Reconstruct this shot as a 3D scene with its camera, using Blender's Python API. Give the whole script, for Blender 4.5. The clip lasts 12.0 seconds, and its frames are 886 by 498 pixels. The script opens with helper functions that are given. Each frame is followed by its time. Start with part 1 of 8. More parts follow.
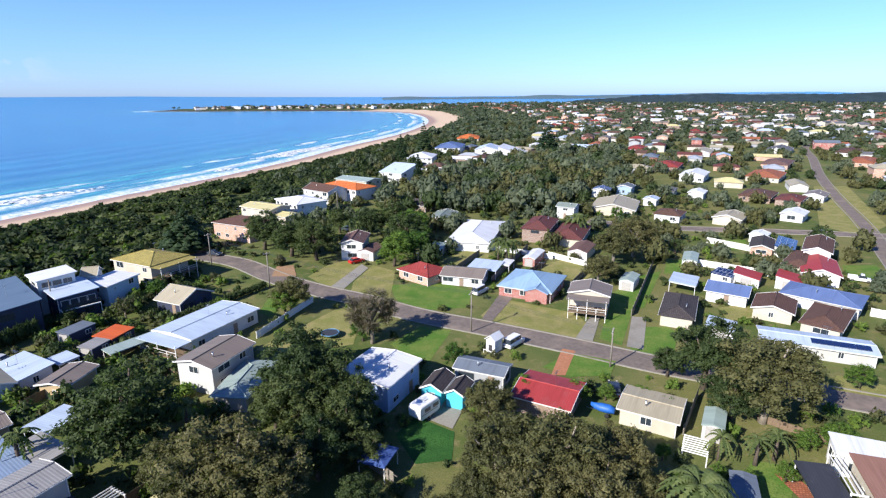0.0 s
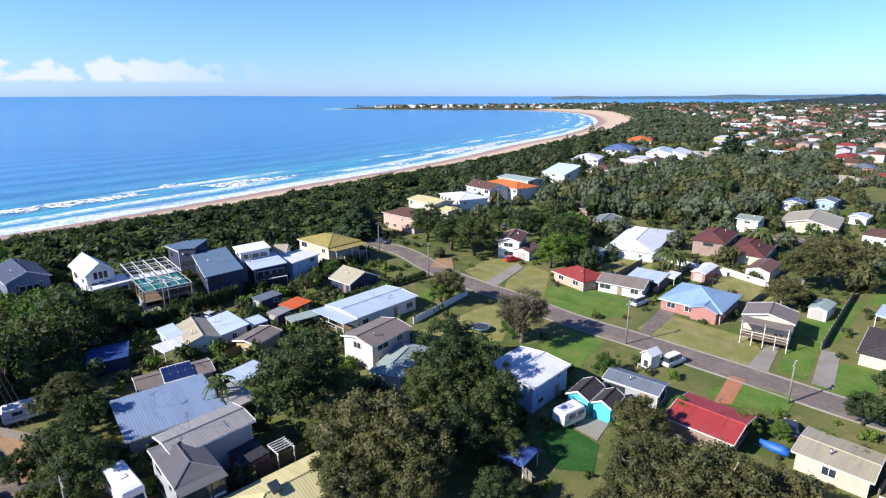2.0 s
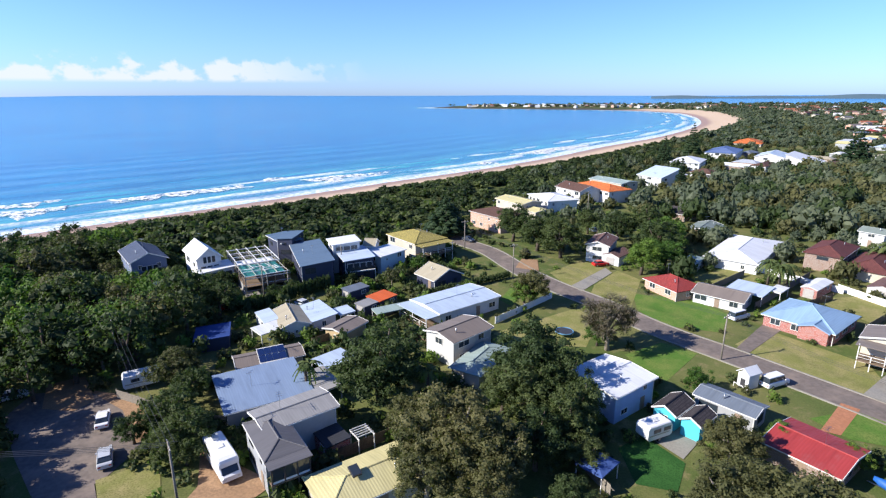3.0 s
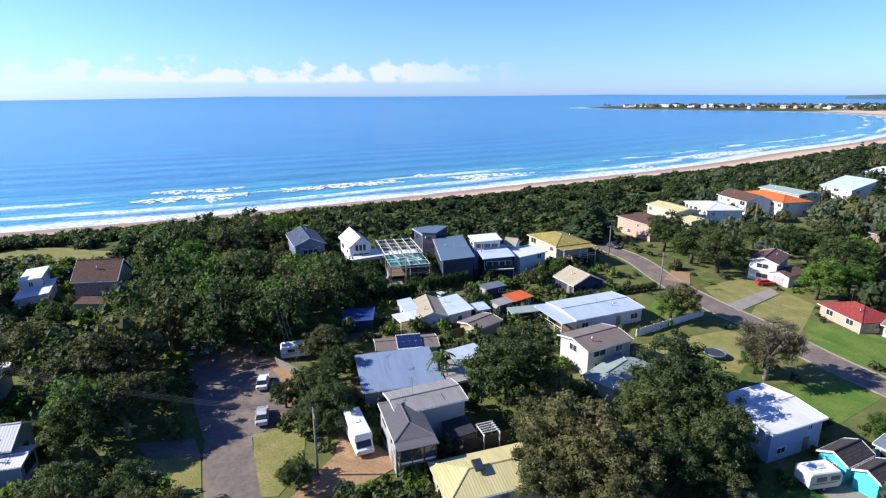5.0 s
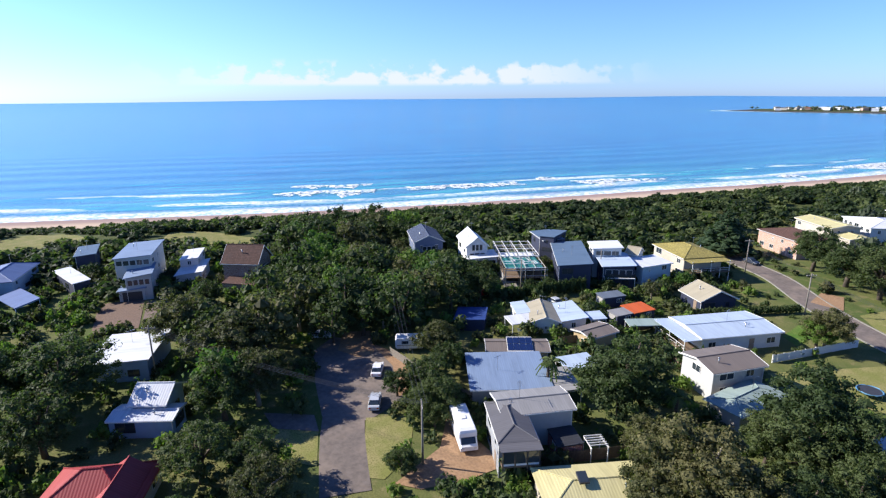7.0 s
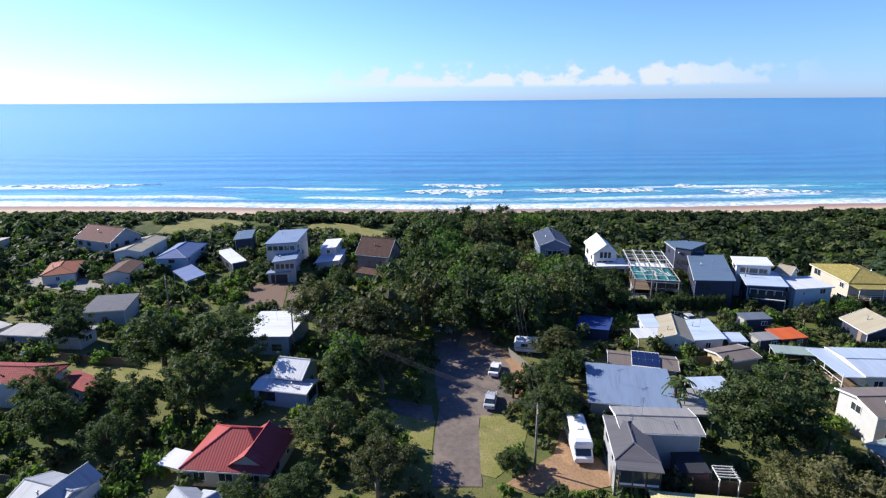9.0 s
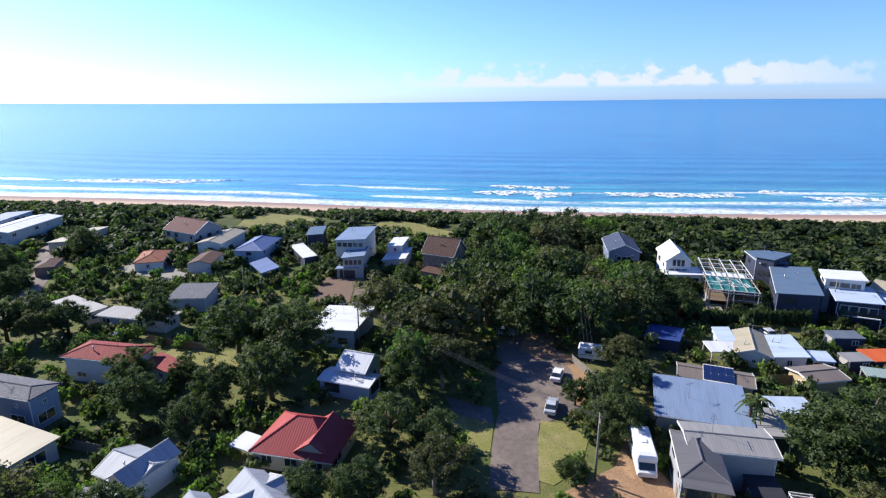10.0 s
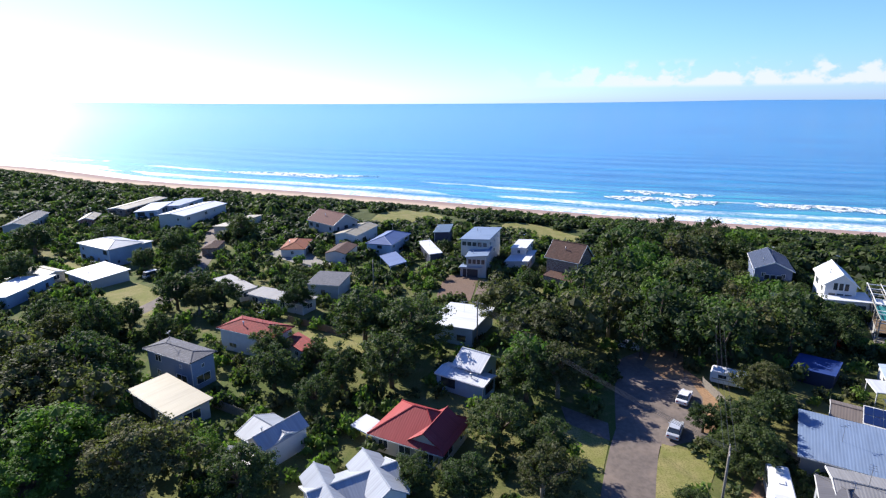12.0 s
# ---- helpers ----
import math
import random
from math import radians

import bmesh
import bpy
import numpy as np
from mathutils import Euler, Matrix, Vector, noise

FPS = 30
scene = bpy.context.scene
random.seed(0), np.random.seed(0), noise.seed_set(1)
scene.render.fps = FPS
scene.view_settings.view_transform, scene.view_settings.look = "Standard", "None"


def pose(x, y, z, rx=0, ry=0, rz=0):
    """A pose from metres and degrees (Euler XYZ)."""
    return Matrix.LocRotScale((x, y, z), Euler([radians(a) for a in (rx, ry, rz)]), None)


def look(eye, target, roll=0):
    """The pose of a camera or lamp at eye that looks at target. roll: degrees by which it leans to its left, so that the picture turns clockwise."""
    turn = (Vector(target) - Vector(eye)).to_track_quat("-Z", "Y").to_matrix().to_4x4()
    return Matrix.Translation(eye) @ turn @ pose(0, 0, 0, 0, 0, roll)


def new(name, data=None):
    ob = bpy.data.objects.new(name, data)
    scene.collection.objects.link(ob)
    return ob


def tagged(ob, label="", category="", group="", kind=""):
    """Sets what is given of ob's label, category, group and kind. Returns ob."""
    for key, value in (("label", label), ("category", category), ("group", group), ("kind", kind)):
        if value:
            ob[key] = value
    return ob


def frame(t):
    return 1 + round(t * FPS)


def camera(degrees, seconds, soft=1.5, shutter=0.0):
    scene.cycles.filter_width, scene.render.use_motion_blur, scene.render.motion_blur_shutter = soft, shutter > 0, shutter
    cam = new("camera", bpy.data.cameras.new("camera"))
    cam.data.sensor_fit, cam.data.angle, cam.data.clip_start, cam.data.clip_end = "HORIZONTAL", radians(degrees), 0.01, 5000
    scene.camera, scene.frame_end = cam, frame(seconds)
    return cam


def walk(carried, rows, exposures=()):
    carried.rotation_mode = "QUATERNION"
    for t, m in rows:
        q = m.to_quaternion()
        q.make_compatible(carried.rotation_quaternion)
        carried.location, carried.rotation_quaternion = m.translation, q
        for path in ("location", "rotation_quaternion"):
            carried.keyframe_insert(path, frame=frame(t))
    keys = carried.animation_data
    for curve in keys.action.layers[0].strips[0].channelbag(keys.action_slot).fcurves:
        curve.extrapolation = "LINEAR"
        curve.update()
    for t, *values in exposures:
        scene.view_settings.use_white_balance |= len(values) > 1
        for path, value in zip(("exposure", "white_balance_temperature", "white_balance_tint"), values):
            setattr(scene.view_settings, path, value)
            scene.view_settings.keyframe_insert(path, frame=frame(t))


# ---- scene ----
cam = camera(78.20, 12.0, 1.25)
# seconds, eye, tilt from straight down, roll, heading
PATH = [
    (0.0, 0.00, 0.00, 44.00, 74.21, -0.41, 0.00),
    (0.5, -0.03, -0.16, 44.01, 74.22, -0.37, 3.59),
    (1.0, -0.06, -0.32, 44.04, 74.20, -0.33, 8.40),
    (1.5, -0.07, -0.45, 44.07, 74.22, -0.33, 12.50),
    (2.0, -0.05, -0.57, 44.09, 74.25, -0.31, 16.92),
    (2.5, 0.00, -0.66, 44.11, 74.21, -0.27, 21.51),
    (3.0, 0.07, -0.74, 44.12, 74.21, -0.25, 26.24),
    (3.5, 0.14, -0.82, 44.12, 74.19, -0.24, 30.65),
    (5.5, 0.50, -0.62, 44.07, 74.33, -0.40, 44.76),
    (6.0, 0.59, -0.64, 44.07, 74.38, -0.42, 47.83),
    (6.5, 0.69, -0.67, 44.07, 74.44, -0.39, 50.86),
    (7.0, 0.79, -0.73, 44.07, 74.53, -0.38, 54.30),
    (9.0, 1.21, -1.21, 44.27, 74.71, -0.27, 67.75),
    (9.5, 1.29, -1.19, 44.33, 74.75, -0.26, 71.45),
    (10.0, 1.38, -1.16, 44.39, 74.78, -0.22, 74.88),
    (10.5, 1.48, -1.10, 44.47, 74.82, -0.24, 78.19),
    (11.0, 1.57, -1.05, 44.56, 74.82, -0.25, 81.63),
    (11.5, 1.63, -0.98, 44.65, 74.81, -0.25, 85.12),
    (12.0, 1.70, -0.92, 44.74, 74.86, -0.21, 88.41),
]
walk(cam, [(t, pose(x, y, z) @ pose(0, 0, 0, 0, 0, yaw) @ pose(0, 0, 0, tilt) @ pose(0, 0, 0, 0, 0, roll)) for t, x, y, z, tilt, roll, yaw in PATH],
     [(0.0, 0.82), (3.5, 0.85), (7.0, 0.83), (9.0, 0.74), (10.0, 0.78), (12.0, 0.85)])

# ---- world and sun ----
SUN_YAW, SUN_UP = 132.0, 31.5  # degrees to the left of +y, degrees above the horizon
to_sun = Vector((-math.sin(radians(SUN_YAW)) * math.cos(radians(SUN_UP)), math.cos(radians(SUN_YAW)) * math.cos(radians(SUN_UP)), math.sin(radians(SUN_UP))))
world = bpy.data.worlds.new("sky")
scene.world = world
world.use_nodes = True
wn, wl = world.node_tree.nodes, world.node_tree.links
wn.clear()
sky = wn.new("ShaderNodeTexSky")
sky.sky_type = "NISHITA"
sky.sun_disc = False
sky.sun_elevation = radians(SUN_UP)
sky.sun_rotation = radians(-SUN_YAW)
sky.altitude, sky.air_density, sky.dust_density, sky.ozone_density = 0, 1.0, 0.4, 4.0
w_out = wn.new("ShaderNodeOutputWorld")
w_bg = wn.new("ShaderNodeBackground")
w_bg.inputs[1].default_value = 0.08
wl.new(w_bg.outputs[0], w_out.inputs[0])
# a low bank of fair-weather cumulus far out over the sea
w_co = wn.new("ShaderNodeTexCoord")
w_xyz = wn.new("ShaderNodeSeparateXYZ")
wl.new(w_co.outputs["Generated"], w_xyz.inputs[0])


def wmath(op, a, b=0.0, c=0.0):
    n = wn.new("ShaderNodeMath")
    n.operation = op
    for i, v in enumerate((a, b, c)):
        if isinstance(v, (int, float)):
            n.inputs[i].default_value = v
        else:
            wl.new(v, n.inputs[i])
    return n.outputs[0]


def wramp(v, lo, hi):
    n = wn.new("ShaderNodeMapRange")
    n.interpolation_type = "SMOOTHSTEP"
    wl.new(v, n.inputs[0])
    n.inputs[1].default_value, n.inputs[2].default_value = lo, hi
    return n.outputs[0]


w_map = wn.new("ShaderNodeMapping")
w_map.inputs["Scale"].default_value = (16, 16, 22)
wl.new(w_co.outputs["Generated"], w_map.inputs[0])
w_noise = wn.new("ShaderNodeTexNoise")
w_noise.inputs["Scale"].default_value = 1.6
w_noise.inputs["Detail"].default_value = 6
w_noise.inputs["Roughness"].default_value = 0.55
wl.new(w_map.outputs[0], w_noise.inputs["Vector"])
azim = wmath("ARCTAN2", wmath("MULTIPLY", w_xyz.outputs[0], -1.0), w_xyz.outputs[1])
elev = w_xyz.outputs[2]
base_line = wmath("MULTIPLY", wramp(elev, 0.019, 0.027), wmath("SUBTRACT", 1.0, wramp(elev, 0.05, 0.068)))
sector = wmath("MULTIPLY", wramp(azim, 0.55, 0.85), wmath("SUBTRACT", 1.0, wramp(azim, 1.2, 1.5)))
puff = wramp(wmath("ADD", w_noise.outputs[0], wmath("MULTIPLY", wramp(elev, 0.024, 0.066), -0.2)), 0.34, 0.47)
cover = wmath("MULTIPLY", wmath("MULTIPLY", puff, base_line), wmath("MULTIPLY", sector, 0.85))
w_mix = wn.new("ShaderNodeMix")
w_mix.data_type = "RGBA"
wl.new(cover, w_mix.inputs[0])
tint = wn.new("ShaderNodeMix")
tint.data_type, tint.blend_type = "RGBA", "MULTIPLY"
tint.inputs[0].default_value = 1.0
hue_up = wn.new("ShaderNodeMix")
hue_up.data_type = "RGBA"
wl.new(wramp(elev, 0.0, 0.14), hue_up.inputs[0])
hue_low = wn.new("ShaderNodeMix")
hue_low.data_type = "RGBA"
wl.new(wramp(elev, -0.005, 0.05), hue_low.inputs[0])
hue_low.inputs[6].default_value, hue_low.inputs[7].default_value = (0.84, 1.15, 2.08, 1), (0.8, 1.08, 1.85, 1)
wl.new(hue_low.outputs[2], hue_up.inputs[6])
hue_up.inputs[7].default_value = (0.83, 1.11, 1.66, 1)
# a deeper blue towards the zenith
hue_top = wn.new("ShaderNodeMix")
hue_top.data_type = "RGBA"
wl.new(wramp(elev, 0.12, 0.75), hue_top.inputs[0])
wl.new(hue_up.outputs[2], hue_top.inputs[6])
hue_top.inputs[7].default_value = (0.36, 0.58, 1.15, 1)
wl.new(hue_top.outputs[2], tint.inputs[7])
wl.new(sky.outputs[0], tint.inputs[6])
# the sky pales towards the sun's side
toward = wmath("ADD", wmath("MULTIPLY", w_xyz.outputs[0], -math.sin(radians(SUN_YAW))), wmath("MULTIPLY", w_xyz.outputs[1], math.cos(radians(SUN_YAW))))
pale = wn.new("ShaderNodeVectorMath")
pale.operation = "SCALE"
wl.new(tint.outputs[2], pale.inputs[0])
wl.new(wmath("MULTIPLY_ADD", toward, 0.085, 0.965), pale.inputs["Scale"])
wl.new(pale.outputs[0], w_mix.inputs[6])
w_mix.inputs[7].default_value = (6.4, 6.7, 7.0, 1)
wl.new(w_mix.outputs[2], w_bg.inputs[0])

sun = new("sun", bpy.data.lights.new("sun", "SUN"))
sun.data.energy, sun.data.angle, sun.data.color = 5.0, radians(0.5), (1.0, 0.95, 0.89)
sun.matrix_world = look(to_sun * 300, (0, 0, 0))

# ---- materials ----
MATS = {}


def nodes_of(name):
    m = bpy.data.materials.new(name)
    m.use_nodes = True
    return m, m.node_tree.nodes, m.node_tree.links, m.node_tree.nodes["Principled BSDF"]


def add(ns, kind, **k):
    n = ns.new("ShaderNode" + kind)
    for key, v in k.items():
        n.inputs[key.replace("_", " ")].default_value = v
    return n


def mixrgb(ns, ls, fac, a, b, blend="MIX"):
    n = ns.new("ShaderNodeMix")
    n.data_type, n.blend_type = "RGBA", blend
    for i, v in ((0, fac), (6, a), (7, b)):
        if isinstance(v, (int, float)):
            n.inputs[i].default_value = v
        elif isinstance(v, tuple):
            n.inputs[i].default_value = (*v, 1)
        else:
            ls.new(v, n.inputs[i])
    return n.outputs[2]


def ramp(ns, ls, v, lo, hi, smooth=True):
    n = ns.new("ShaderNodeMapRange")
    n.interpolation_type = "SMOOTHSTEP" if smooth else "LINEAR"
    ls.new(v, n.inputs[0])
    n.inputs[1].default_value, n.inputs[2].default_value = lo, hi
    return n.outputs[0]


def coords(ns, space="Object"):
    if space == "World":
        return ns.new("ShaderNodeNewGeometry").outputs["Position"]
    return ns.new("ShaderNodeTexCoord").outputs[space]


def bump(ns, ls, bsdf, height, strength, distance):
    b = ns.new("ShaderNodeBump")
    b.inputs["Strength"].default_value, b.inputs["Distance"].default_value = strength, distance
    ls.new(height, b.inputs["Height"])
    ls.new(b.outputs[0], bsdf.inputs["Normal"])


def plain(name, col, rough=0.7, metal=0.0, vary=0.25, stain=0.18, grain=3.0, relief=0.0, spec=0.4):
    """A weathered surface: grain, larger stains, and a small change from object to object."""
    if name in MATS:
        return MATS[name]
    m, ns, ls, b = nodes_of(name)
    co = coords(ns)
    fine = add(ns, "TexNoise", Scale=grain, Detail=5, Roughness=0.6)
    wide = add(ns, "TexNoise", Scale=0.22, Detail=4, Roughness=0.6)
    ls.new(co, fine.inputs["Vector"])
    ls.new(co, wide.inputs["Vector"])
    dark = tuple(c * (1 - vary) for c in col)
    c1 = mixrgb(ns, ls, ramp(ns, ls, fine.outputs[0], 0.3, 0.7), dark, col)
    c2 = mixrgb(ns, ls, ramp(ns, ls, wide.outputs[0], 0.45, 0.75), c1, tuple(c * (1 - stain) * k for c, k in zip(col, (1, 0.96, 0.9))))
    ls.new(c2, b.inputs["Base Color"])
    b.inputs["Roughness"].default_value, b.inputs["Metallic"].default_value = rough, metal
    b.inputs["Specular IOR Level"].default_value = spec
    if relief:
        bump(ns, ls, b, fine.outputs[0], relief, 0.05)
    MATS[name] = m
    return m


def ribbed(name, col, pitch=0.35, rough=0.55, stain=0.22):
    """Ribbed sheet metal: ribs run down the slope, darker in the grooves, with dust streaks and faded patches."""
    m, ns, ls, b = nodes_of(name)
    co = coords(ns)
    sep = ns.new("ShaderNodeSeparateXYZ")
    ls.new(co, sep.inputs[0])
    wave = add(ns, "TexWave", Scale=math.pi / 10 / pitch, Distortion=0.0)
    wave.bands_direction = "X"
    ls.new(co, wave.inputs["Vector"])
    streak = add(ns, "TexNoise", Scale=1.0, Detail=4, Roughness=0.6)
    mp = ns.new("ShaderNodeMapping")
    mp.inputs["Scale"].default_value = (1.4, 0.16, 0.16)
    ls.new(co, mp.inputs[0])
    ls.new(mp.outputs[0], streak.inputs["Vector"])
    wide = add(ns, "TexNoise", Scale=0.3, Detail=5, Roughness=0.65)
    ls.new(co, wide.inputs["Vector"])
    c1 = mixrgb(ns, ls, ramp(ns, ls, streak.outputs[0], 0.35, 0.75), col, tuple(c * (1 - stain) for c in col))
    c2 = mixrgb(ns, ls, ramp(ns, ls, wide.outputs[0], 0.5, 0.8), c1, tuple(min(1, c * 0.8 + 0.05) for c in col))
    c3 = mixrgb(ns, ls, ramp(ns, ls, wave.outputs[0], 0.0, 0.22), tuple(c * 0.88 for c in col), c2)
    ls.new(c3, b.inputs["Base Color"])
    b.inputs["Roughness"].default_value = rough
    b.inputs["Specular IOR Level"].default_value = 0.25
    bump(ns, ls, b, wave.outputs[0], 0.35, 0.03)
    MATS[name] = m


def tiled(name, col, rough=0.8):
    """Roof tiles in courses, each tile a little different."""
    m, ns, ls, b = nodes_of(name)
    co = coords(ns)
    mp = ns.new("ShaderNodeMapping")
    mp.inputs["Scale"].default_value = (1, 1.0, 0.0)
    ls.new(co, mp.inputs[0])
    br = ns.new("ShaderNodeTexBrick")
    br.inputs["Scale"].default_value = 1.0
    br.inputs["Brick Width"].default_value, br.inputs["Row Height"].default_value = 0.34, 0.34
    br.inputs["Mortar Size"].default_value, br.inputs["Mortar Smooth"].default_value = 0.035, 0.4
    br.inputs["Color1"].default_value = (*[c * 0.78 for c in col], 1)
    br.inputs["Color2"].default_value = (*[min(1, c * 1.2) for c in col], 1)
    br.inputs["Mortar"].default_value = (*[c * 0.4 for c in col], 1)
    ls.new(mp.outputs[0], br.inputs["Vector"])
    wide = add(ns, "TexNoise", Scale=0.5, Detail=5, Roughness=0.7)
    ls.new(co, wide.inputs["Vector"])
    c2 = mixrgb(ns, ls, ramp(ns, ls, wide.outputs[0], 0.48, 0.78), br.outputs[0], tuple(c * 0.55 + 0.02 for c in col))
    ls.new(c2, b.inputs["Base Color"])
    b.inputs["Roughness"].default_value = rough
    b.inputs["Specular IOR Level"].default_value = 0.2
    bump(ns, ls, b, br.outputs["Fac"], -0.5, 0.04)
    MATS[name] = m


def brickwork(name, col):
    m, ns, ls, b = nodes_of(name)
    co = coords(ns)
    br = ns.new("ShaderNodeTexBrick")
    br.inputs["Scale"].default_value = 1.0
    br.inputs["Brick Width"].default_value, br.inputs["Row Height"].default_value = 0.24, 0.085
    br.inputs["Mortar Size"].default_value = 0.01
    br.inputs["Color1"].default_value = (*[c * 0.75 for c in col], 1)
    br.inputs["Color2"].default_value = (*[min(1, c * 1.2) for c in col], 1)
    br.inputs["Mortar"].default_value = (0.45, 0.42, 0.38, 1)
    sep = ns.new("ShaderNodeSeparateXYZ")
    ls.new(co, sep.inputs[0])
    cmb = ns.new("ShaderNodeCombineXYZ")
    s = ns.new("ShaderNodeMath")
    ls.new(sep.outputs[0], s.inputs[0])
    ls.new(sep.outputs[1], s.inputs[1])
    ls.new(s.outputs[0], cmb.inputs[0])
    ls.new(sep.outputs[2], cmb.inputs[1])
    ls.new(cmb.outputs[0], br.inputs["Vector"])
    ls.new(br.outputs[0], b.inputs["Base Color"])
    b.inputs["Roughness"].default_value = 0.9
    MATS[name] = m


# white stays below fresh paint, so wall shade is partly in it
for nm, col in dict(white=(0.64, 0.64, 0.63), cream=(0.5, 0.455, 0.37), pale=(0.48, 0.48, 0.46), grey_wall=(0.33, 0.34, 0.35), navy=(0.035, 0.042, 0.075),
                    blue_wall=(0.3, 0.4, 0.52), light_blue_wall=(0.36, 0.47, 0.66), deep_blue_wall=(0.15, 0.19, 0.29), blue_grey_wall=(0.26, 0.32, 0.42), turquoise=(0.08, 0.5, 0.6), yellow_wall=(0.46, 0.34, 0.19), glass_wall=(0.5, 0.58, 0.62)).items():
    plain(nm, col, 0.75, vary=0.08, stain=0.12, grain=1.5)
for nm, col in dict(pink_brick=(0.5, 0.27, 0.18), brown_brick=(0.2, 0.11, 0.07), red_brick=(0.32, 0.065, 0.045)).items():
    brickwork(nm, col)
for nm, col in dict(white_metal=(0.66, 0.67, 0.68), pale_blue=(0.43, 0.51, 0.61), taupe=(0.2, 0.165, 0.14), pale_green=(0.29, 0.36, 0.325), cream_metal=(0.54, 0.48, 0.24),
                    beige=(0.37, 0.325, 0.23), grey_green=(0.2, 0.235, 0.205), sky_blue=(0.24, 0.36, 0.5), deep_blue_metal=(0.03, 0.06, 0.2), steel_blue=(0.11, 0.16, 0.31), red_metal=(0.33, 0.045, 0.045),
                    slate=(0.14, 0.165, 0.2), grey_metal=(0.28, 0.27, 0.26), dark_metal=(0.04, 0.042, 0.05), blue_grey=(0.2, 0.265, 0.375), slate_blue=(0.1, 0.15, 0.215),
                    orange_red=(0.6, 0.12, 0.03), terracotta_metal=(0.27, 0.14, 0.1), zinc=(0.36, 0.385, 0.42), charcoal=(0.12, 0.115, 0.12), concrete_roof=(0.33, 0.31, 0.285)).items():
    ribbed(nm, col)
for nm, col in dict(brown_tile=(0.12, 0.066, 0.05), orange_tile=(0.62, 0.17, 0.05), maroon_brown=(0.17, 0.1, 0.088), red_tile=(0.29, 0.05, 0.045), maroon_tile=(0.14, 0.05, 0.045),
                    dark_tile=(0.065, 0.055, 0.055), mustard=(0.34, 0.28, 0.085), navy_tile=(0.07, 0.09, 0.14), grey_tile=(0.15, 0.15, 0.165), terracotta=(0.34, 0.12, 0.065)).items():
    tiled(nm, col)
trim_m = plain("trim_paint", (0.75, 0.74, 0.7), 0.5, vary=0.1)
dark_trim = plain("dark_trim", (0.05, 0.05, 0.055), 0.5)
timber = plain("weathered_timber", (0.2, 0.14, 0.09), 0.85, vary=0.4, grain=6)
grey_timber = plain("grey_timber", (0.26, 0.23, 0.19), 0.9, vary=0.4, grain=6)
concrete = plain("concrete", (0.28, 0.26, 0.22), 0.9, vary=0.2, stain=0.3)
tar = plain("asphalt", (0.175, 0.142, 0.12), 0.9, vary=0.3, stain=-0.35, grain=1.2)
bare = plain("bare_earth", (0.36, 0.22, 0.12), 0.95, vary=0.35)
brick_drive = plain("clay_paving", (0.42, 0.18, 0.09), 0.9, vary=0.3)
dark_earth = plain("dark_earth", (0.2, 0.13, 0.09), 0.95, vary=0.4)
brick_brown = plain("brown_paving", (0.2, 0.14, 0.11), 0.9, vary=0.3)
rubber = plain("rubber", (0.02, 0.02, 0.02), 0.8)
chrome = plain("bright_metal", (0.6, 0.6, 0.6), 0.3, metal=1.0)
bark = plain("bark", (0.13, 0.1, 0.075), 0.95, vary=0.5, grain=5)
pale_bark = plain("pale_bark", (0.33, 0.28, 0.22), 0.9, vary=0.4, grain=5)
yellow_brick = plain("timber_frame", (0.5, 0.46, 0.38), 0.8, vary=0.3)
green_sheet = plain("green_membrane", (0.03, 0.22, 0.2), 0.5, vary=0.4)


def glassy(name, col, rough=0.08):
    m, ns, ls, b = nodes_of(name)
    b.inputs["Base Color"].default_value = (*col, 1)
    b.inputs["Roughness"].default_value = rough
    b.inputs["Specular IOR Level"].default_value = 0.8
    MATS[name] = m
    return m


pane_m = glassy("window_glass", (0.03, 0.04, 0.05))
solar_m, sns, sls, sb = nodes_of("solar")
sbr = sns.new("ShaderNodeTexBrick")
sbr.offset = 0.0
for key, v in (("Scale", 1.0), ("Brick Width", 1.0), ("Row Height", 1.6), ("Mortar Size", 0.035)):
    sbr.inputs[key].default_value = v
sbr.inputs["Color1"].default_value = (0.012, 0.022, 0.07, 1)
sbr.inputs["Color2"].default_value = (0.016, 0.03, 0.09, 1)
sbr.inputs["Mortar"].default_value = (0.4, 0.42, 0.45, 1)
sls.new(coords(sns), sbr.inputs["Vector"])
sls.new(sbr.outputs[0], sb.inputs["Base Color"])
sb.inputs["Roughness"].default_value = 0.12
MATS["solar"] = solar_m


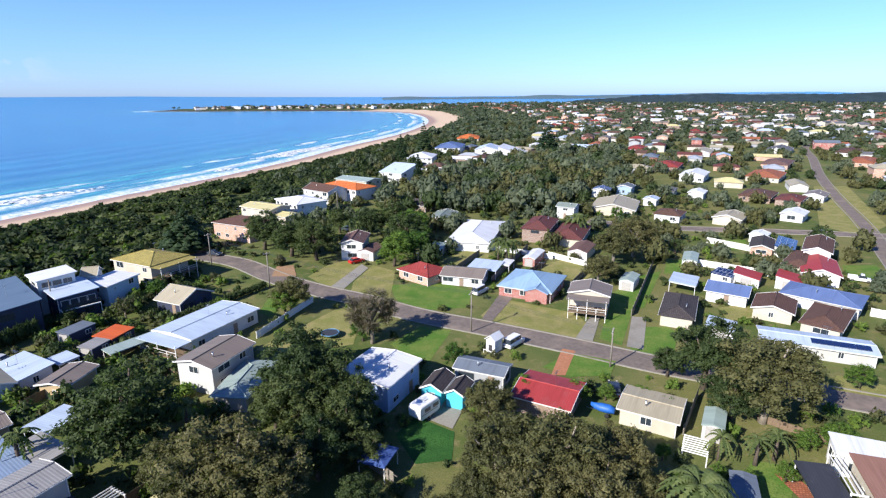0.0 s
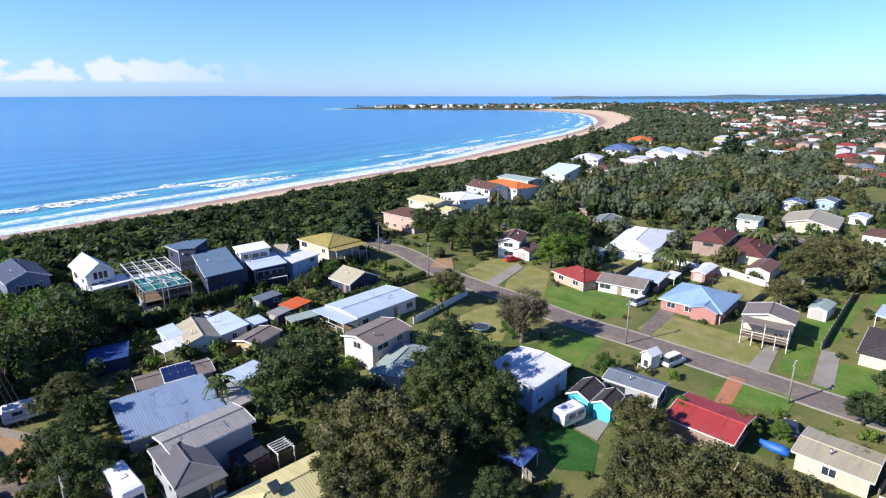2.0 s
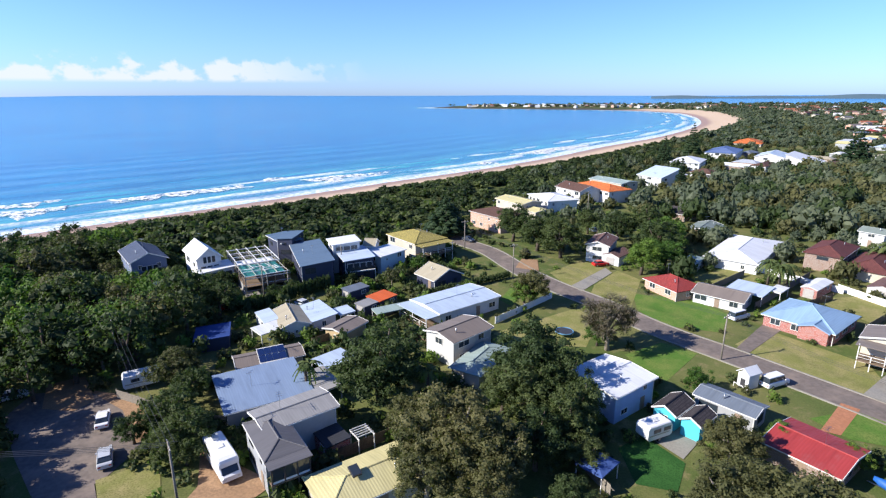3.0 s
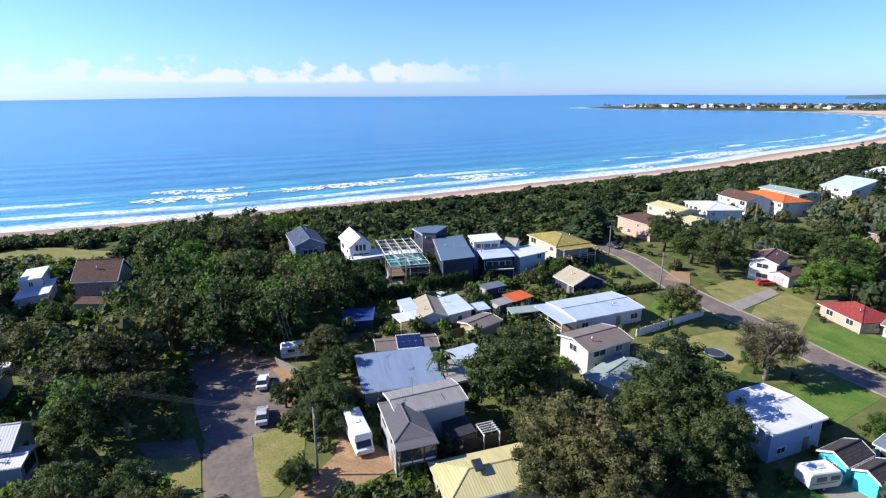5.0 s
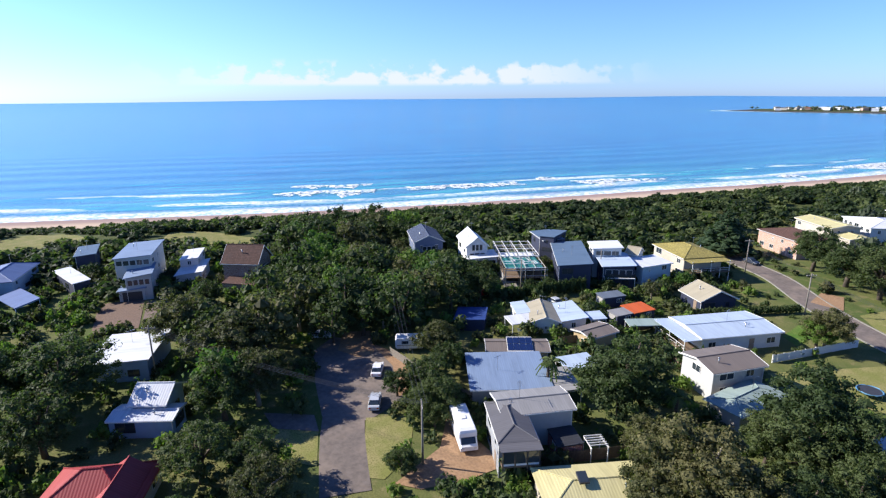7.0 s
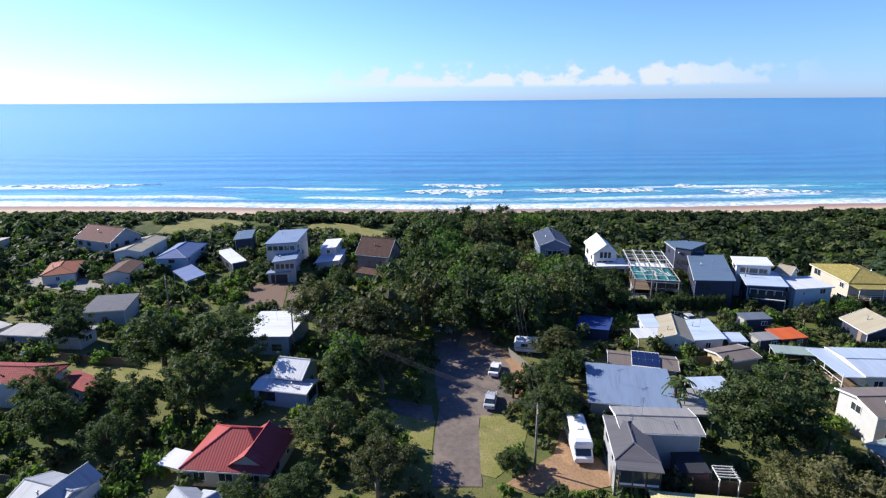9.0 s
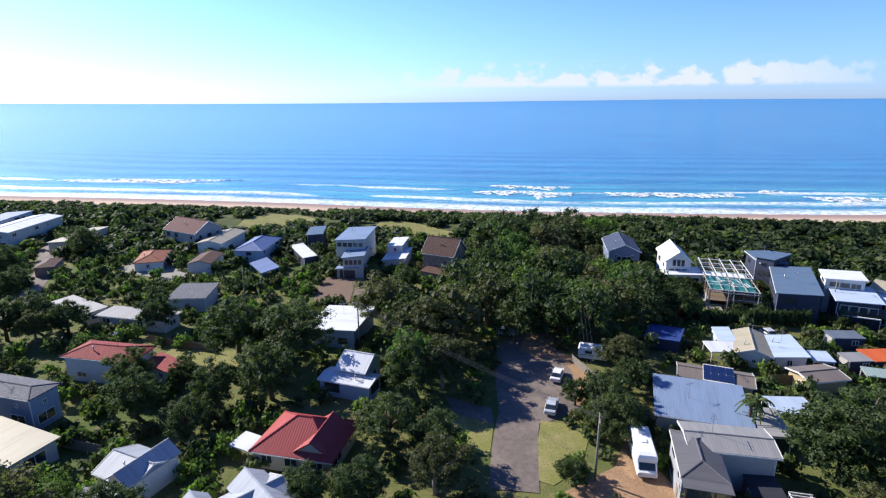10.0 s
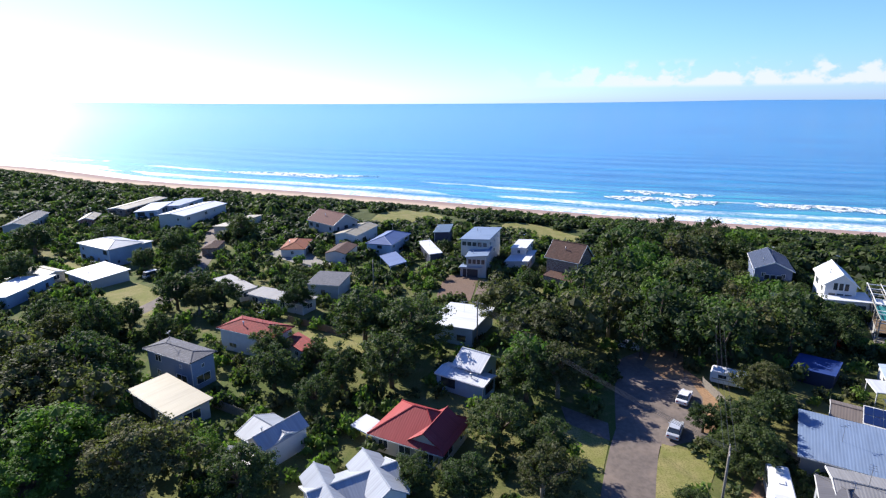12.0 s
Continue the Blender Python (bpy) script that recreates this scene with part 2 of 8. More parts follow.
def foliage(name, dark, light, sat=0.0):
    """Leaves: two greens over the crown, another tint from tree to tree, a little light through them."""
    m, ns, ls, b = nodes_of(name)
    inf = ns.new("ShaderNodeObjectInfo")
    geo = ns.new("ShaderNodeNewGeometry")
    nz = add(ns, "TexNoise", Scale=0.9, Detail=3)
    ls.new(geo.outputs["Position"], nz.inputs["Vector"])
    c1 = mixrgb(ns, ls, geo.outputs["Random Per Island"], dark, light)
    c2 = mixrgb(ns, ls, ramp(ns, ls, nz.outputs[0], 0.35, 0.7), c1, tuple(0.5 * (a + c) for a, c in zip(dark, light)))
    hue = add(ns, "HueSaturation")
    mr = ns.new("ShaderNodeMapRange")
    mr.inputs[3].default_value, mr.inputs[4].default_value = 0.478, 0.516
    ls.new(inf.outputs["Random"], mr.inputs[0])
    ls.new(mr.outputs[0], hue.inputs["Hue"])
    mv = ns.new("ShaderNodeMapRange")
    mv.inputs[3].default_value, mv.inputs[4].default_value = 1.32, 0.8
    ls.new(inf.outputs["Random"], mv.inputs[0])
    ls.new(mv.outputs[0], hue.inputs["Value"])
    ls.new(c2, hue.inputs["Color"])
    ls.new(hue.outputs[0], b.inputs["Base Color"])
    b.inputs["Roughness"].default_value = 0.65
    b.inputs["Specular IOR Level"].default_value = 0.25
    tr = ns.new("ShaderNodeBsdfTranslucent")
    ls.new(mixrgb(ns, ls, 1.0, hue.outputs[0], (0.95, 1.22, 0.6), "MULTIPLY"), tr.inputs["Color"])
    mx = ns.new("ShaderNodeMixShader")
    mx.inputs[0].default_value = 0.45
    out = ns["Material Output"]
    ls.new(b.outputs[0], mx.inputs[1])
    ls.new(tr.outputs[0], mx.inputs[2])
    ls.new(mx.outputs[0], out.inputs[0])
    MATS[name] = m
    return m


leaf_dark = foliage("dark_leaves", (0.028, 0.046, 0.015), (0.098, 0.132, 0.044))
leaf_olive = foliage("olive_leaves", (0.046, 0.051, 0.018), (0.165, 0.163, 0.064))
leaf_bright = foliage("bright_leaves", (0.045, 0.09, 0.016), (0.135, 0.225, 0.04))
leaf_pine = foliage("pine_needles", (0.018, 0.04, 0.018), (0.05, 0.085, 0.035))
leaf_scrub = foliage("scrub_leaves", (0.018, 0.031, 0.012), (0.055, 0.08, 0.029))
# far foliage: distance haze put into paler, greyer leaf greens
leaf_far = foliage("haze_greyed_leaves", (0.05, 0.07, 0.042), (0.125, 0.15, 0.088))
leaf_grey = foliage("bare_twigs", (0.1, 0.088, 0.062), (0.2, 0.18, 0.125))
leaf_palm = foliage("palm_leaves", (0.05, 0.08, 0.025), (0.17, 0.21, 0.075))

# grass, soil and sand of the one ground sheet
ground_m, gn, gl, gb = nodes_of("ground_cover")
gpos = coords(gn, "World")
n1 = add(gn, "TexNoise", Scale=0.035, Detail=5, Roughness=0.6)
n2 = add(gn, "TexNoise", Scale=0.35, Detail=6, Roughness=0.65)
n3 = add(gn, "TexNoise", Scale=4.0, Detail=3, Roughness=0.6)
for n in (n1, n2, n3):
    gl.new(gpos, n.inputs["Vector"])
grass = mixrgb(gn, gl, ramp(gn, gl, n1.outputs[0], 0.38, 0.62), (0.085, 0.12, 0.03), (0.175, 0.17, 0.06))
grass = mixrgb(gn, gl, ramp(gn, gl, n2.outputs[0], 0.5, 0.72), grass, (0.23, 0.195, 0.09))
grass = mixrgb(gn, gl, ramp(gn, gl, n3.outputs[0], 0.3, 0.7), mixrgb(gn, gl, 0.35, grass, (0.03, 0.035, 0.012)), grass)
shore = gn.new("ShaderNodeAttribute")
shore.attribute_name = "shore"
wob = gn.new("ShaderNodeMath")
wob.operation = "MULTIPLY_ADD"
gl.new(n2.outputs[0], wob.inputs[0])
wob.inputs[1].default_value = 14.0
gl.new(shore.outputs["Fac"], wob.inputs[2])
sand = mixrgb(gn, gl, ramp(gn, gl, n3.outputs[0], 0.3, 0.7), (0.46, 0.34, 0.235), (0.57, 0.435, 0.31))
wet = mixrgb(gn, gl, ramp(gn, gl, shore.outputs["Fac"], 7.0, 22.0), (0.31, 0.215, 0.185), sand)
# low creeping growth under the dune scrub
under = mixrgb(gn, gl, ramp(gn, gl, n2.outputs[0], 0.3, 0.7), (0.045, 0.06, 0.018), (0.085, 0.1, 0.032))
inland = gn.new("ShaderNodeMath")
inland.operation = "MULTIPLY_ADD"
gl.new(n1.outputs[0], inland.inputs[0])
inland.inputs[1].default_value = 30.0
gl.new(shore.outputs["Fac"], inland.inputs[2])
grass = mixrgb(gn, gl, ramp(gn, gl, inland.outputs[0], 105.0, 135.0), under, grass)
gsep = gn.new("ShaderNodeSeparateXYZ")
gl.new(gpos, gsep.inputs[0])
wide = gn.new("ShaderNodeMath")
wide.operation = "MULTIPLY_ADD"
gl.new(ramp(gn, gl, gsep.outputs[1], 380.0, 1000.0), wide.inputs[0])
wide.inputs[1].default_value = -38.0
gl.new(wob.outputs[0], wide.inputs[2])
gcol = mixrgb(gn, gl, ramp(gn, gl, wide.outputs[0], 35.0, 44.0), wet, grass)
# the low rocky point across the bay
gcol = mixrgb(gn, gl, ramp(gn, gl, gsep.outputs[1], 1860.0, 1930.0), gcol, mixrgb(gn, gl, ramp(gn, gl, shore.outputs["Fac"], 25.0, 40.0), (0.07, 0.06, 0.055), grass))
gl.new(gcol, gb.inputs["Base Color"])
gb.inputs["Roughness"].default_value = 0.95
gb.inputs["Specular IOR Level"].default_value = 0.15
bump(gn, gl, gb, n3.outputs[0], 0.4, 0.15)


def lawn_mat(name, a, c):
    m, ns, ls, b = nodes_of(name)
    p = coords(ns, "World")
    q1 = add(ns, "TexNoise", Scale=0.25, Detail=5, Roughness=0.65)
    q2 = add(ns, "TexNoise", Scale=5.0, Detail=3)
    ls.new(p, q1.inputs["Vector"])
    ls.new(p, q2.inputs["Vector"])
    col = mixrgb(ns, ls, ramp(ns, ls, q1.outputs[0], 0.35, 0.7), a, c)
    col = mixrgb(ns, ls, ramp(ns, ls, q2.outputs[0], 0.2, 0.6), tuple(v * 0.6 for v in a), col)
    ls.new(col, b.inputs["Base Color"])
    b.inputs["Roughness"].default_value = 0.95
    b.inputs["Specular IOR Level"].default_value = 0.15
    bump(ns, ls, b, q2.outputs[0], 0.5, 0.06)
    MATS[name] = m
    return m


lawn_green = lawn_mat("green_lawn", (0.08, 0.165, 0.025), (0.165, 0.205, 0.05))
lawn_dark = lawn_mat("dark_green_lawn", (0.025, 0.085, 0.018), (0.04, 0.12, 0.025))
lawn_dry = lawn_mat("dry_lawn", (0.195, 0.2, 0.058), (0.3, 0.255, 0.11))

# sea: blue far out, turquoise over the shallows, foam on the breaking swell
sea_m, sn, sl, sb2 = nodes_of("sea_water")
spos = coords(sn, "World")
sd = sn.new("ShaderNodeAttribute")
sd.attribute_name = "shore"
sdist = sd.outputs["Fac"]
along = sn.new("ShaderNodeAttribute")
along.attribute_name = "along"
w1 = add(sn, "TexNoise", Scale=0.012, Detail=4, Roughness=0.6)
w2 = add(sn, "TexNoise", Scale=0.09, Detail=5, Roughness=0.62)
smap = sn.new("ShaderNodeMapping")
smap.inputs["Rotation"].default_value = (0, 0, radians(25))
smap.inputs["Scale"].default_value = (1.0, 0.28, 1.0)
sl.new(spos, smap.inputs[0])
for n in (w1, w2):
    sl.new(smap.outputs[0], n.inputs["Vector"])
w3 = add(sn, "TexNoise", Scale=0.5, Detail=4, Roughness=0.6)
sl.new(spos, w3.inputs["Vector"])
deep = mixrgb(sn, sl, ramp(sn, sl, w1.outputs[0], 0.35, 0.65), (0.002, 0.15, 0.33), (0.006, 0.22, 0.41))
blue = mixrgb(sn, sl, ramp(sn, sl, sdist, -260.0, -60.0), deep, (0.012, 0.2, 0.33))
blue = mixrgb(sn, sl, ramp(sn, sl, sdist, -150.0, -22.0), blue, (0.04, 0.33, 0.34))
blue = mixrgb(sn, sl, ramp(sn, sl, w2.outputs[0], 0.42, 0.62), mixrgb(sn, sl, 0.45, blue, (0.002, 0.1, 0.3)), blue)
# swell lines parallel to the shore, broken along it
cmb = sn.new("ShaderNodeCombineXYZ")
sc1 = sn.new("ShaderNodeMath")
sc1.operation = "MULTIPLY"
sc1.inputs[1].default_value = 0.011
sl.new(along.outputs["Fac"], sc1.inputs[0])
sc2 = sn.new("ShaderNodeMath")
sc2.operation = "MULTIPLY"
sc2.inputs[1].default_value = 0.05
sl.new(sdist, sc2.inputs[0])
sl.new(sc1.outputs[0], cmb.inputs[0])
sl.new(sc2.outputs[0], cmb.inputs[1])
br = add(sn, "TexNoise", Scale=1.0, Detail=5, Roughness=0.55)
sl.new(cmb.outputs[0], br.inputs["Vector"])


def smath(op, a, b=0.0):
    n = sn.new("ShaderNodeMath")
    n.operation = op
    for i, v in enumerate((a, b)):
        if isinstance(v, (int, float)):
            n.inputs[i].default_value = v
        else:
            sl.new(v, n.inputs[i])
    return n.outputs[0]


wobble = smath("ADD", sdist, smath("MULTIPLY", smath("SUBTRACT", br.outputs[0], 0.5), 26.0))
lace = ramp(sn, sl, w3.outputs[0], 0.34, 0.62)
swash = smath("MULTIPLY", ramp(sn, sl, wobble, -19.0, -9.0), smath("ADD", smath("MULTIPLY", lace, 0.7), 0.3))
break1 = smath("MULTIPLY", ramp(sn, sl, wobble, -34.0, -29.0), smath("SUBTRACT", 1.0, ramp(sn, sl, wobble, -28.0, -17.0)))
break1 = smath("MULTIPLY", smath("MULTIPLY", break1, ramp(sn, sl, br.outputs[0], 0.43, 0.5)), smath("ADD", smath("MULTIPLY", lace, 0.7), 0.3))
break2 = smath("MULTIPLY", ramp(sn, sl, wobble, -64.0, -60.0), smath("SUBTRACT", 1.0, ramp(sn, sl, wobble, -59.0, -50.0)))
break2 = smath("MULTIPLY", smath("MULTIPLY", break2, ramp(sn, sl, br.outputs[0], 0.49, 0.55)), smath("ADD", smath("MULTIPLY", lace, 0.6), 0.4))
foam = smath("MINIMUM", smath("ADD", smath("ADD", swash, break1), break2), 1.0)
# lines of swell standing up before they break, face shade painted darker
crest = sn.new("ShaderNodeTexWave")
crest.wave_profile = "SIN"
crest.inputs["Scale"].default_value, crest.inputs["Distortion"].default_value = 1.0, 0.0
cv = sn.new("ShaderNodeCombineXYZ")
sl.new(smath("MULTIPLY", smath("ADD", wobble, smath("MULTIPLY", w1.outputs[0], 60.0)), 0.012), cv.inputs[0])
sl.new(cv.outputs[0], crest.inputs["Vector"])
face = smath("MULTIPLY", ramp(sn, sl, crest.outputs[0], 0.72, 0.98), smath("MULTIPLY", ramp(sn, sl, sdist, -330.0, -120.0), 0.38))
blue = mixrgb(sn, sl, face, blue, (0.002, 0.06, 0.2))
# fine ripple lines running along the shore, their shading painted as streaks
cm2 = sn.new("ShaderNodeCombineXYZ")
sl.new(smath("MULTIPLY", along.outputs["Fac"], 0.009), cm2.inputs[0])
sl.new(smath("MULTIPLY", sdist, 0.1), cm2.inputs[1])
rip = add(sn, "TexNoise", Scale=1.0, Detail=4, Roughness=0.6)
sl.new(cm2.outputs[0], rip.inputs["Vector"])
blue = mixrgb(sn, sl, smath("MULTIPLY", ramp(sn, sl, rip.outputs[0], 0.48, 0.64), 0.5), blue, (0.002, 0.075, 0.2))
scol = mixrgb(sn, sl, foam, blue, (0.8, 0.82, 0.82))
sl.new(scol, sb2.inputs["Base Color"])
srough = smath("ADD", smath("MULTIPLY", foam, 0.5), 0.23)
sl.new(srough, sb2.inputs["Roughness"])
sb2.inputs["IOR"].default_value = 1.4
sb2.inputs["Specular IOR Level"].default_value = 0.85
hgt = smath("ADD", smath("MULTIPLY", w2.outputs[0], 1.0), smath("MULTIPLY", w3.outputs[0], 0.22))
bump(sn, sl, sb2, hgt, 0.3, 1.0)

# ---- ground, sea and coast ----
SEA = -7.0
# waterline from north-east round the bay to the point, then the far side of the point
COAST = [(-760, -1200), (-600, -700), (-481, -369), (-378, -197), (-330, -89), (-290, -3), (-262, 50), (-232, 115), (-196, 215), (-174, 285), (-155, 335), (-136, 396),
         (-117, 475), (-100, 570), (-62, 731), (-36, 924), (-26, 1123), (-50, 1420), (-110, 1680), (-270, 1880), (-560, 1960), (-1020, 2010), (-1090, 2060), (-1000, 2170),
         (-640, 2330), (-300, 2560), (200, 2750), (1100, 2900), (2400, 3050), (4800, 3100)]


def chain(points, step):
    """Points at about one spacing along a smooth curve."""
    out = []
    for i in range(len(points) - 1):
        p0, p1, p2, p3 = (np.array(points[min(max(j, 0), len(points) - 1)], float) for j in (i - 1, i, i + 1, i + 2))
        n = max(2, int(np.linalg.norm(p2 - p1) / step))
        for k in range(n):
            t = k / n
            out.append(0.5 * (2 * p1 + (p2 - p0) * t + (2 * p0 - 5 * p1 + 4 * p2 - p3) * t * t + (3 * p1 - p0 - 3 * p2 + p3) * t ** 3))
    out.append(np.array(points[-1], float))
    return np.array(out)


coast = chain(COAST, 25.0)
coast_s = np.concatenate([[0], np.cumsum(np.linalg.norm(np.diff(coast, axis=0), axis=1))])


def shore_of(xy):
    """Signed distance to the waterline (land positive) and the way along it, for many points."""
    xy = np.asarray(xy, float)
    best, side, way = np.full(len(xy), 1e9), np.zeros(len(xy)), np.zeros(len(xy))
    for i in range(len(coast) - 1):
        a, d = coast[i], coast[i + 1] - coast[i]
        L = np.dot(d, d)
        t = np.clip(((xy - a) @ d) / L, 0, 1)
        off = xy - (a + t[:, None] * d)
        r = np.hypot(off[:, 0], off[:, 1])
        cr = d[0] * off[:, 1] - d[1] * off[:, 0]
        hit = r < best - 1e-9
        best[hit], side[hit], way[hit] = r[hit], np.where(cr[hit] < 0, 1.0, -1.0), coast_s[i] + t[hit] * math.sqrt(L)
    return best * side, way


# a coarse table of the same distance, for single places
TX, TY = np.arange(-1200, 1301, 12.0), np.arange(-1300, 2801, 12.0)
tgx, tgy = np.meshgrid(TX, TY)
TABLE = shore_of(np.stack([tgx.ravel(), tgy.ravel()], 1))[0].reshape(len(TY), len(TX)).tolist()


def shore_at(x, y):
    u, v = min(max((x + 1200) / 12.0, 0), len(TX) - 1.001), min(max((y + 1300) / 12.0, 0), len(TY) - 1.001)
    i, j = int(u), int(v)
    u, v = u - i, v - j
    a, b = TABLE[j], TABLE[j + 1]
    return (a[i] * (1 - u) + a[i + 1] * u) * (1 - v) + (b[i] * (1 - u) + b[i + 1] * u) * v


def land_height(d, xy):
    """Beach, foredune and the flat behind it."""
    x, y = xy[:, 0], xy[:, 1]
    h = np.interp(d, [-400, -60, 0, 14, 30, 42, 58, 75, 100], [-16, -10, SEA, SEA + 1.4, SEA + 2.6, SEA + 4.4, SEA + 6.6, SEA + 7.0, SEA + 7.0])
    dune = np.clip((d - 36) / 15, 0, 1) * np.clip((110 - d) / 35, 0, 1)
    roll = np.sin(x * 0.061 + y * 0.043) * np.cos(y * 0.072 - x * 0.023)
    return h + dune * roll * 1.0


def spread(lo, hi, near, step, grow):
    """Grid lines: even where the place is near, wider and wider far off."""
    a = [near[0]]
    while a[-1] < near[1]:
        a.append(a[-1] + step)
    s = step
    while a[-1] < hi:
        s *= grow
        a.append(a[-1] + s)
    b, s = [near[0]], step
    while b[-1] > lo:
        s *= grow
        b.append(b[-1] - s)
    return np.array(b[:0:-1] + a)


def sheet(name, xs, ys, height, mat):
    gx, gy = np.meshgrid(xs, ys)
    xy = np.stack([gx.ravel(), gy.ravel()], 1)
    d, s = shore_of(xy)
    z = height(d, xy)
    nx, ny = len(xs), len(ys)
    idx = np.arange(nx * ny).reshape(ny, nx)
    q = np.stack([idx[:-1, :-1], idx[:-1, 1:], idx[1:, 1:], idx[1:, :-1]], -1).reshape(-1, 4)
    me = bpy.data.meshes.new(name)
    me.from_pydata(np.column_stack([xy, z]).tolist(), [], q.tolist())
    me.materials.append(mat)
    for key, v in (("shore", d), ("along", s)):
        at = me.attributes.new(key, "FLOAT", "POINT")
        at.data.foreach_set("value", v.astype(np.float32))
    me.polygons.foreach_set("use_smooth", np.ones(len(q), bool))
    return new(name, me)


xs = spread(-4500, 4500, (-420, 240), 6.0, 1.09)
ys = spread(-1600, 4700, (-360, 520), 6.0, 1.07)
ground = tagged(sheet("ground", xs, ys, land_height, ground_m), "dry grass, scrub and pale sandy beach", "ground", kind="structure")


def sea_height(d, xy):
    r = np.hypot(xy[:, 0], xy[:, 1])
    swell = 0.16 * np.sin(d * 0.16 + np.sin(xy[:, 1] * 0.01)) * np.clip((-d - 8) / 20, 0, 1) * np.clip((500 + d) / 300, 0, 1)
    far = np.clip((r - 2200) / 2600, 0, 1.3)
    return SEA + swell + far * far * 33.0


sea = tagged(sheet("water", spread(-4700, 3000, (-560, 0), 5.0, 1.08), spread(-4300, 4850, (-380, 900), 7.0, 1.07), sea_height, sea_m), "blue ocean with white breaking swell at the beach", "sea", kind="structure")

# ---- mesh helpers ----
BOX_F = [(0, 3, 2, 1), (4, 5, 6, 7), (0, 1, 5, 4), (1, 2, 6, 5), (2, 3, 7, 6), (3, 0, 4, 7)]


def boxv(x0, x1, y0, y1, z0, z1):
    return [(x0, y0, z0), (x1, y0, z0), (x1, y1, z0), (x0, y1, z0), (x0, y0, z1), (x1, y0, z1), (x1, y1, z1), (x0, y1, z1)]


class Shape:
    """Collects solids into one mesh."""

    def __init__(self):
        self.v, self.f = [], []

    def put(self, verts, faces):
        n = len(self.v)
        self.v += [tuple(p) for p in verts]
        self.f += [tuple(i + n for i in q) for q in faces]
        return self

    def box(self, x0, x1, y0, y1, z0, z1):
        return self.put(boxv(x0, x1, y0, y1, z0, z1), BOX_F)

    def tube(self, points, radii, n=6):
        n0 = len(self.v)
        pts = [Vector(p) for p in points]
        for i, p in enumerate(pts):
            d = (pts[min(i + 1, len(pts) - 1)] - pts[max(i - 1, 0)]).normalized()
            u = d.orthogonal().normalized()
            w = d.cross(u)
            for k in range(n):
                a = 2 * math.pi * k / n
                self.v.append(tuple(p + (u * math.cos(a) + w * math.sin(a)) * radii[i]))
        for i in range(len(pts) - 1):
            for k in range(n):
                a, b = n0 + i * n + k, n0 + i * n + (k + 1) % n
                self.f.append((a, b, b + n, a + n))
        self.f.append(tuple(n0 + (len(pts) - 1) * n + k for k in range(n)))
        self.f.append(tuple(n0 + k for k in reversed(range(n))))
        return self

    def mesh(self, name, mat, smooth=False):
        me = bpy.data.meshes.new(name)
        me.from_pydata(self.v, [], self.f)
        me.materials.append(mat)
        if smooth:
            me.polygons.foreach_set("use_smooth", np.ones(len(me.polygons), bool))
        return me


def part(name, shape, mat, parent, label="", m=None, smooth=False):
    ob = new(name, shape.mesh(name, mat, smooth) if isinstance(shape, Shape) else shape)
    ob.parent = parent
    if m is not None:
        ob.matrix_basis = m
    return tagged(ob, label)


def root(name, m, label, category, group="", kind=""):
    ob = new(name)
    ob.empty_display_size = 0.2
    ob.matrix_basis = m
    return tagged(ob, label, category, group, kind)


FOOT = []  # footprints of what stands on the ground: x, y, yaw, half width, half depth
# ---- buildings ----
SHARED = {}


def window_meshes(w, h, dark=False):
    key = (round(w, 1), round(h, 1), dark)
    if key not in SHARED:
        w, h, _ = key
        s = Shape()
        for a in ((-w / 2, w / 2, 0, 0.07), (-w / 2, w / 2, h - 0.07, h), (-w / 2, -w / 2 + 0.07, 0.07, h - 0.07), (w / 2 - 0.07, w / 2, 0.07, h - 0.07), (-0.03, 0.03, 0.07, h - 0.07)):
            s.box(a[0], a[1], -0.06, 0.04, a[2], a[3])
        p = Shape().box(-w / 2 + 0.07, w / 2 - 0.07, -0.02, 0.01, 0.07, h - 0.07)
        SHARED[key] = (s.mesh("window", dark_trim if dark else trim_m), p.mesh("pane", pane_m))
    return SHARED[key]


def add_window(parent, m, w, h, pane=True, dark=False):
    a, b = window_meshes(w, h, dark)
    f = part("window", a, None, parent, m=m)
    if pane:
        part("pane", b, None, f)
    return f


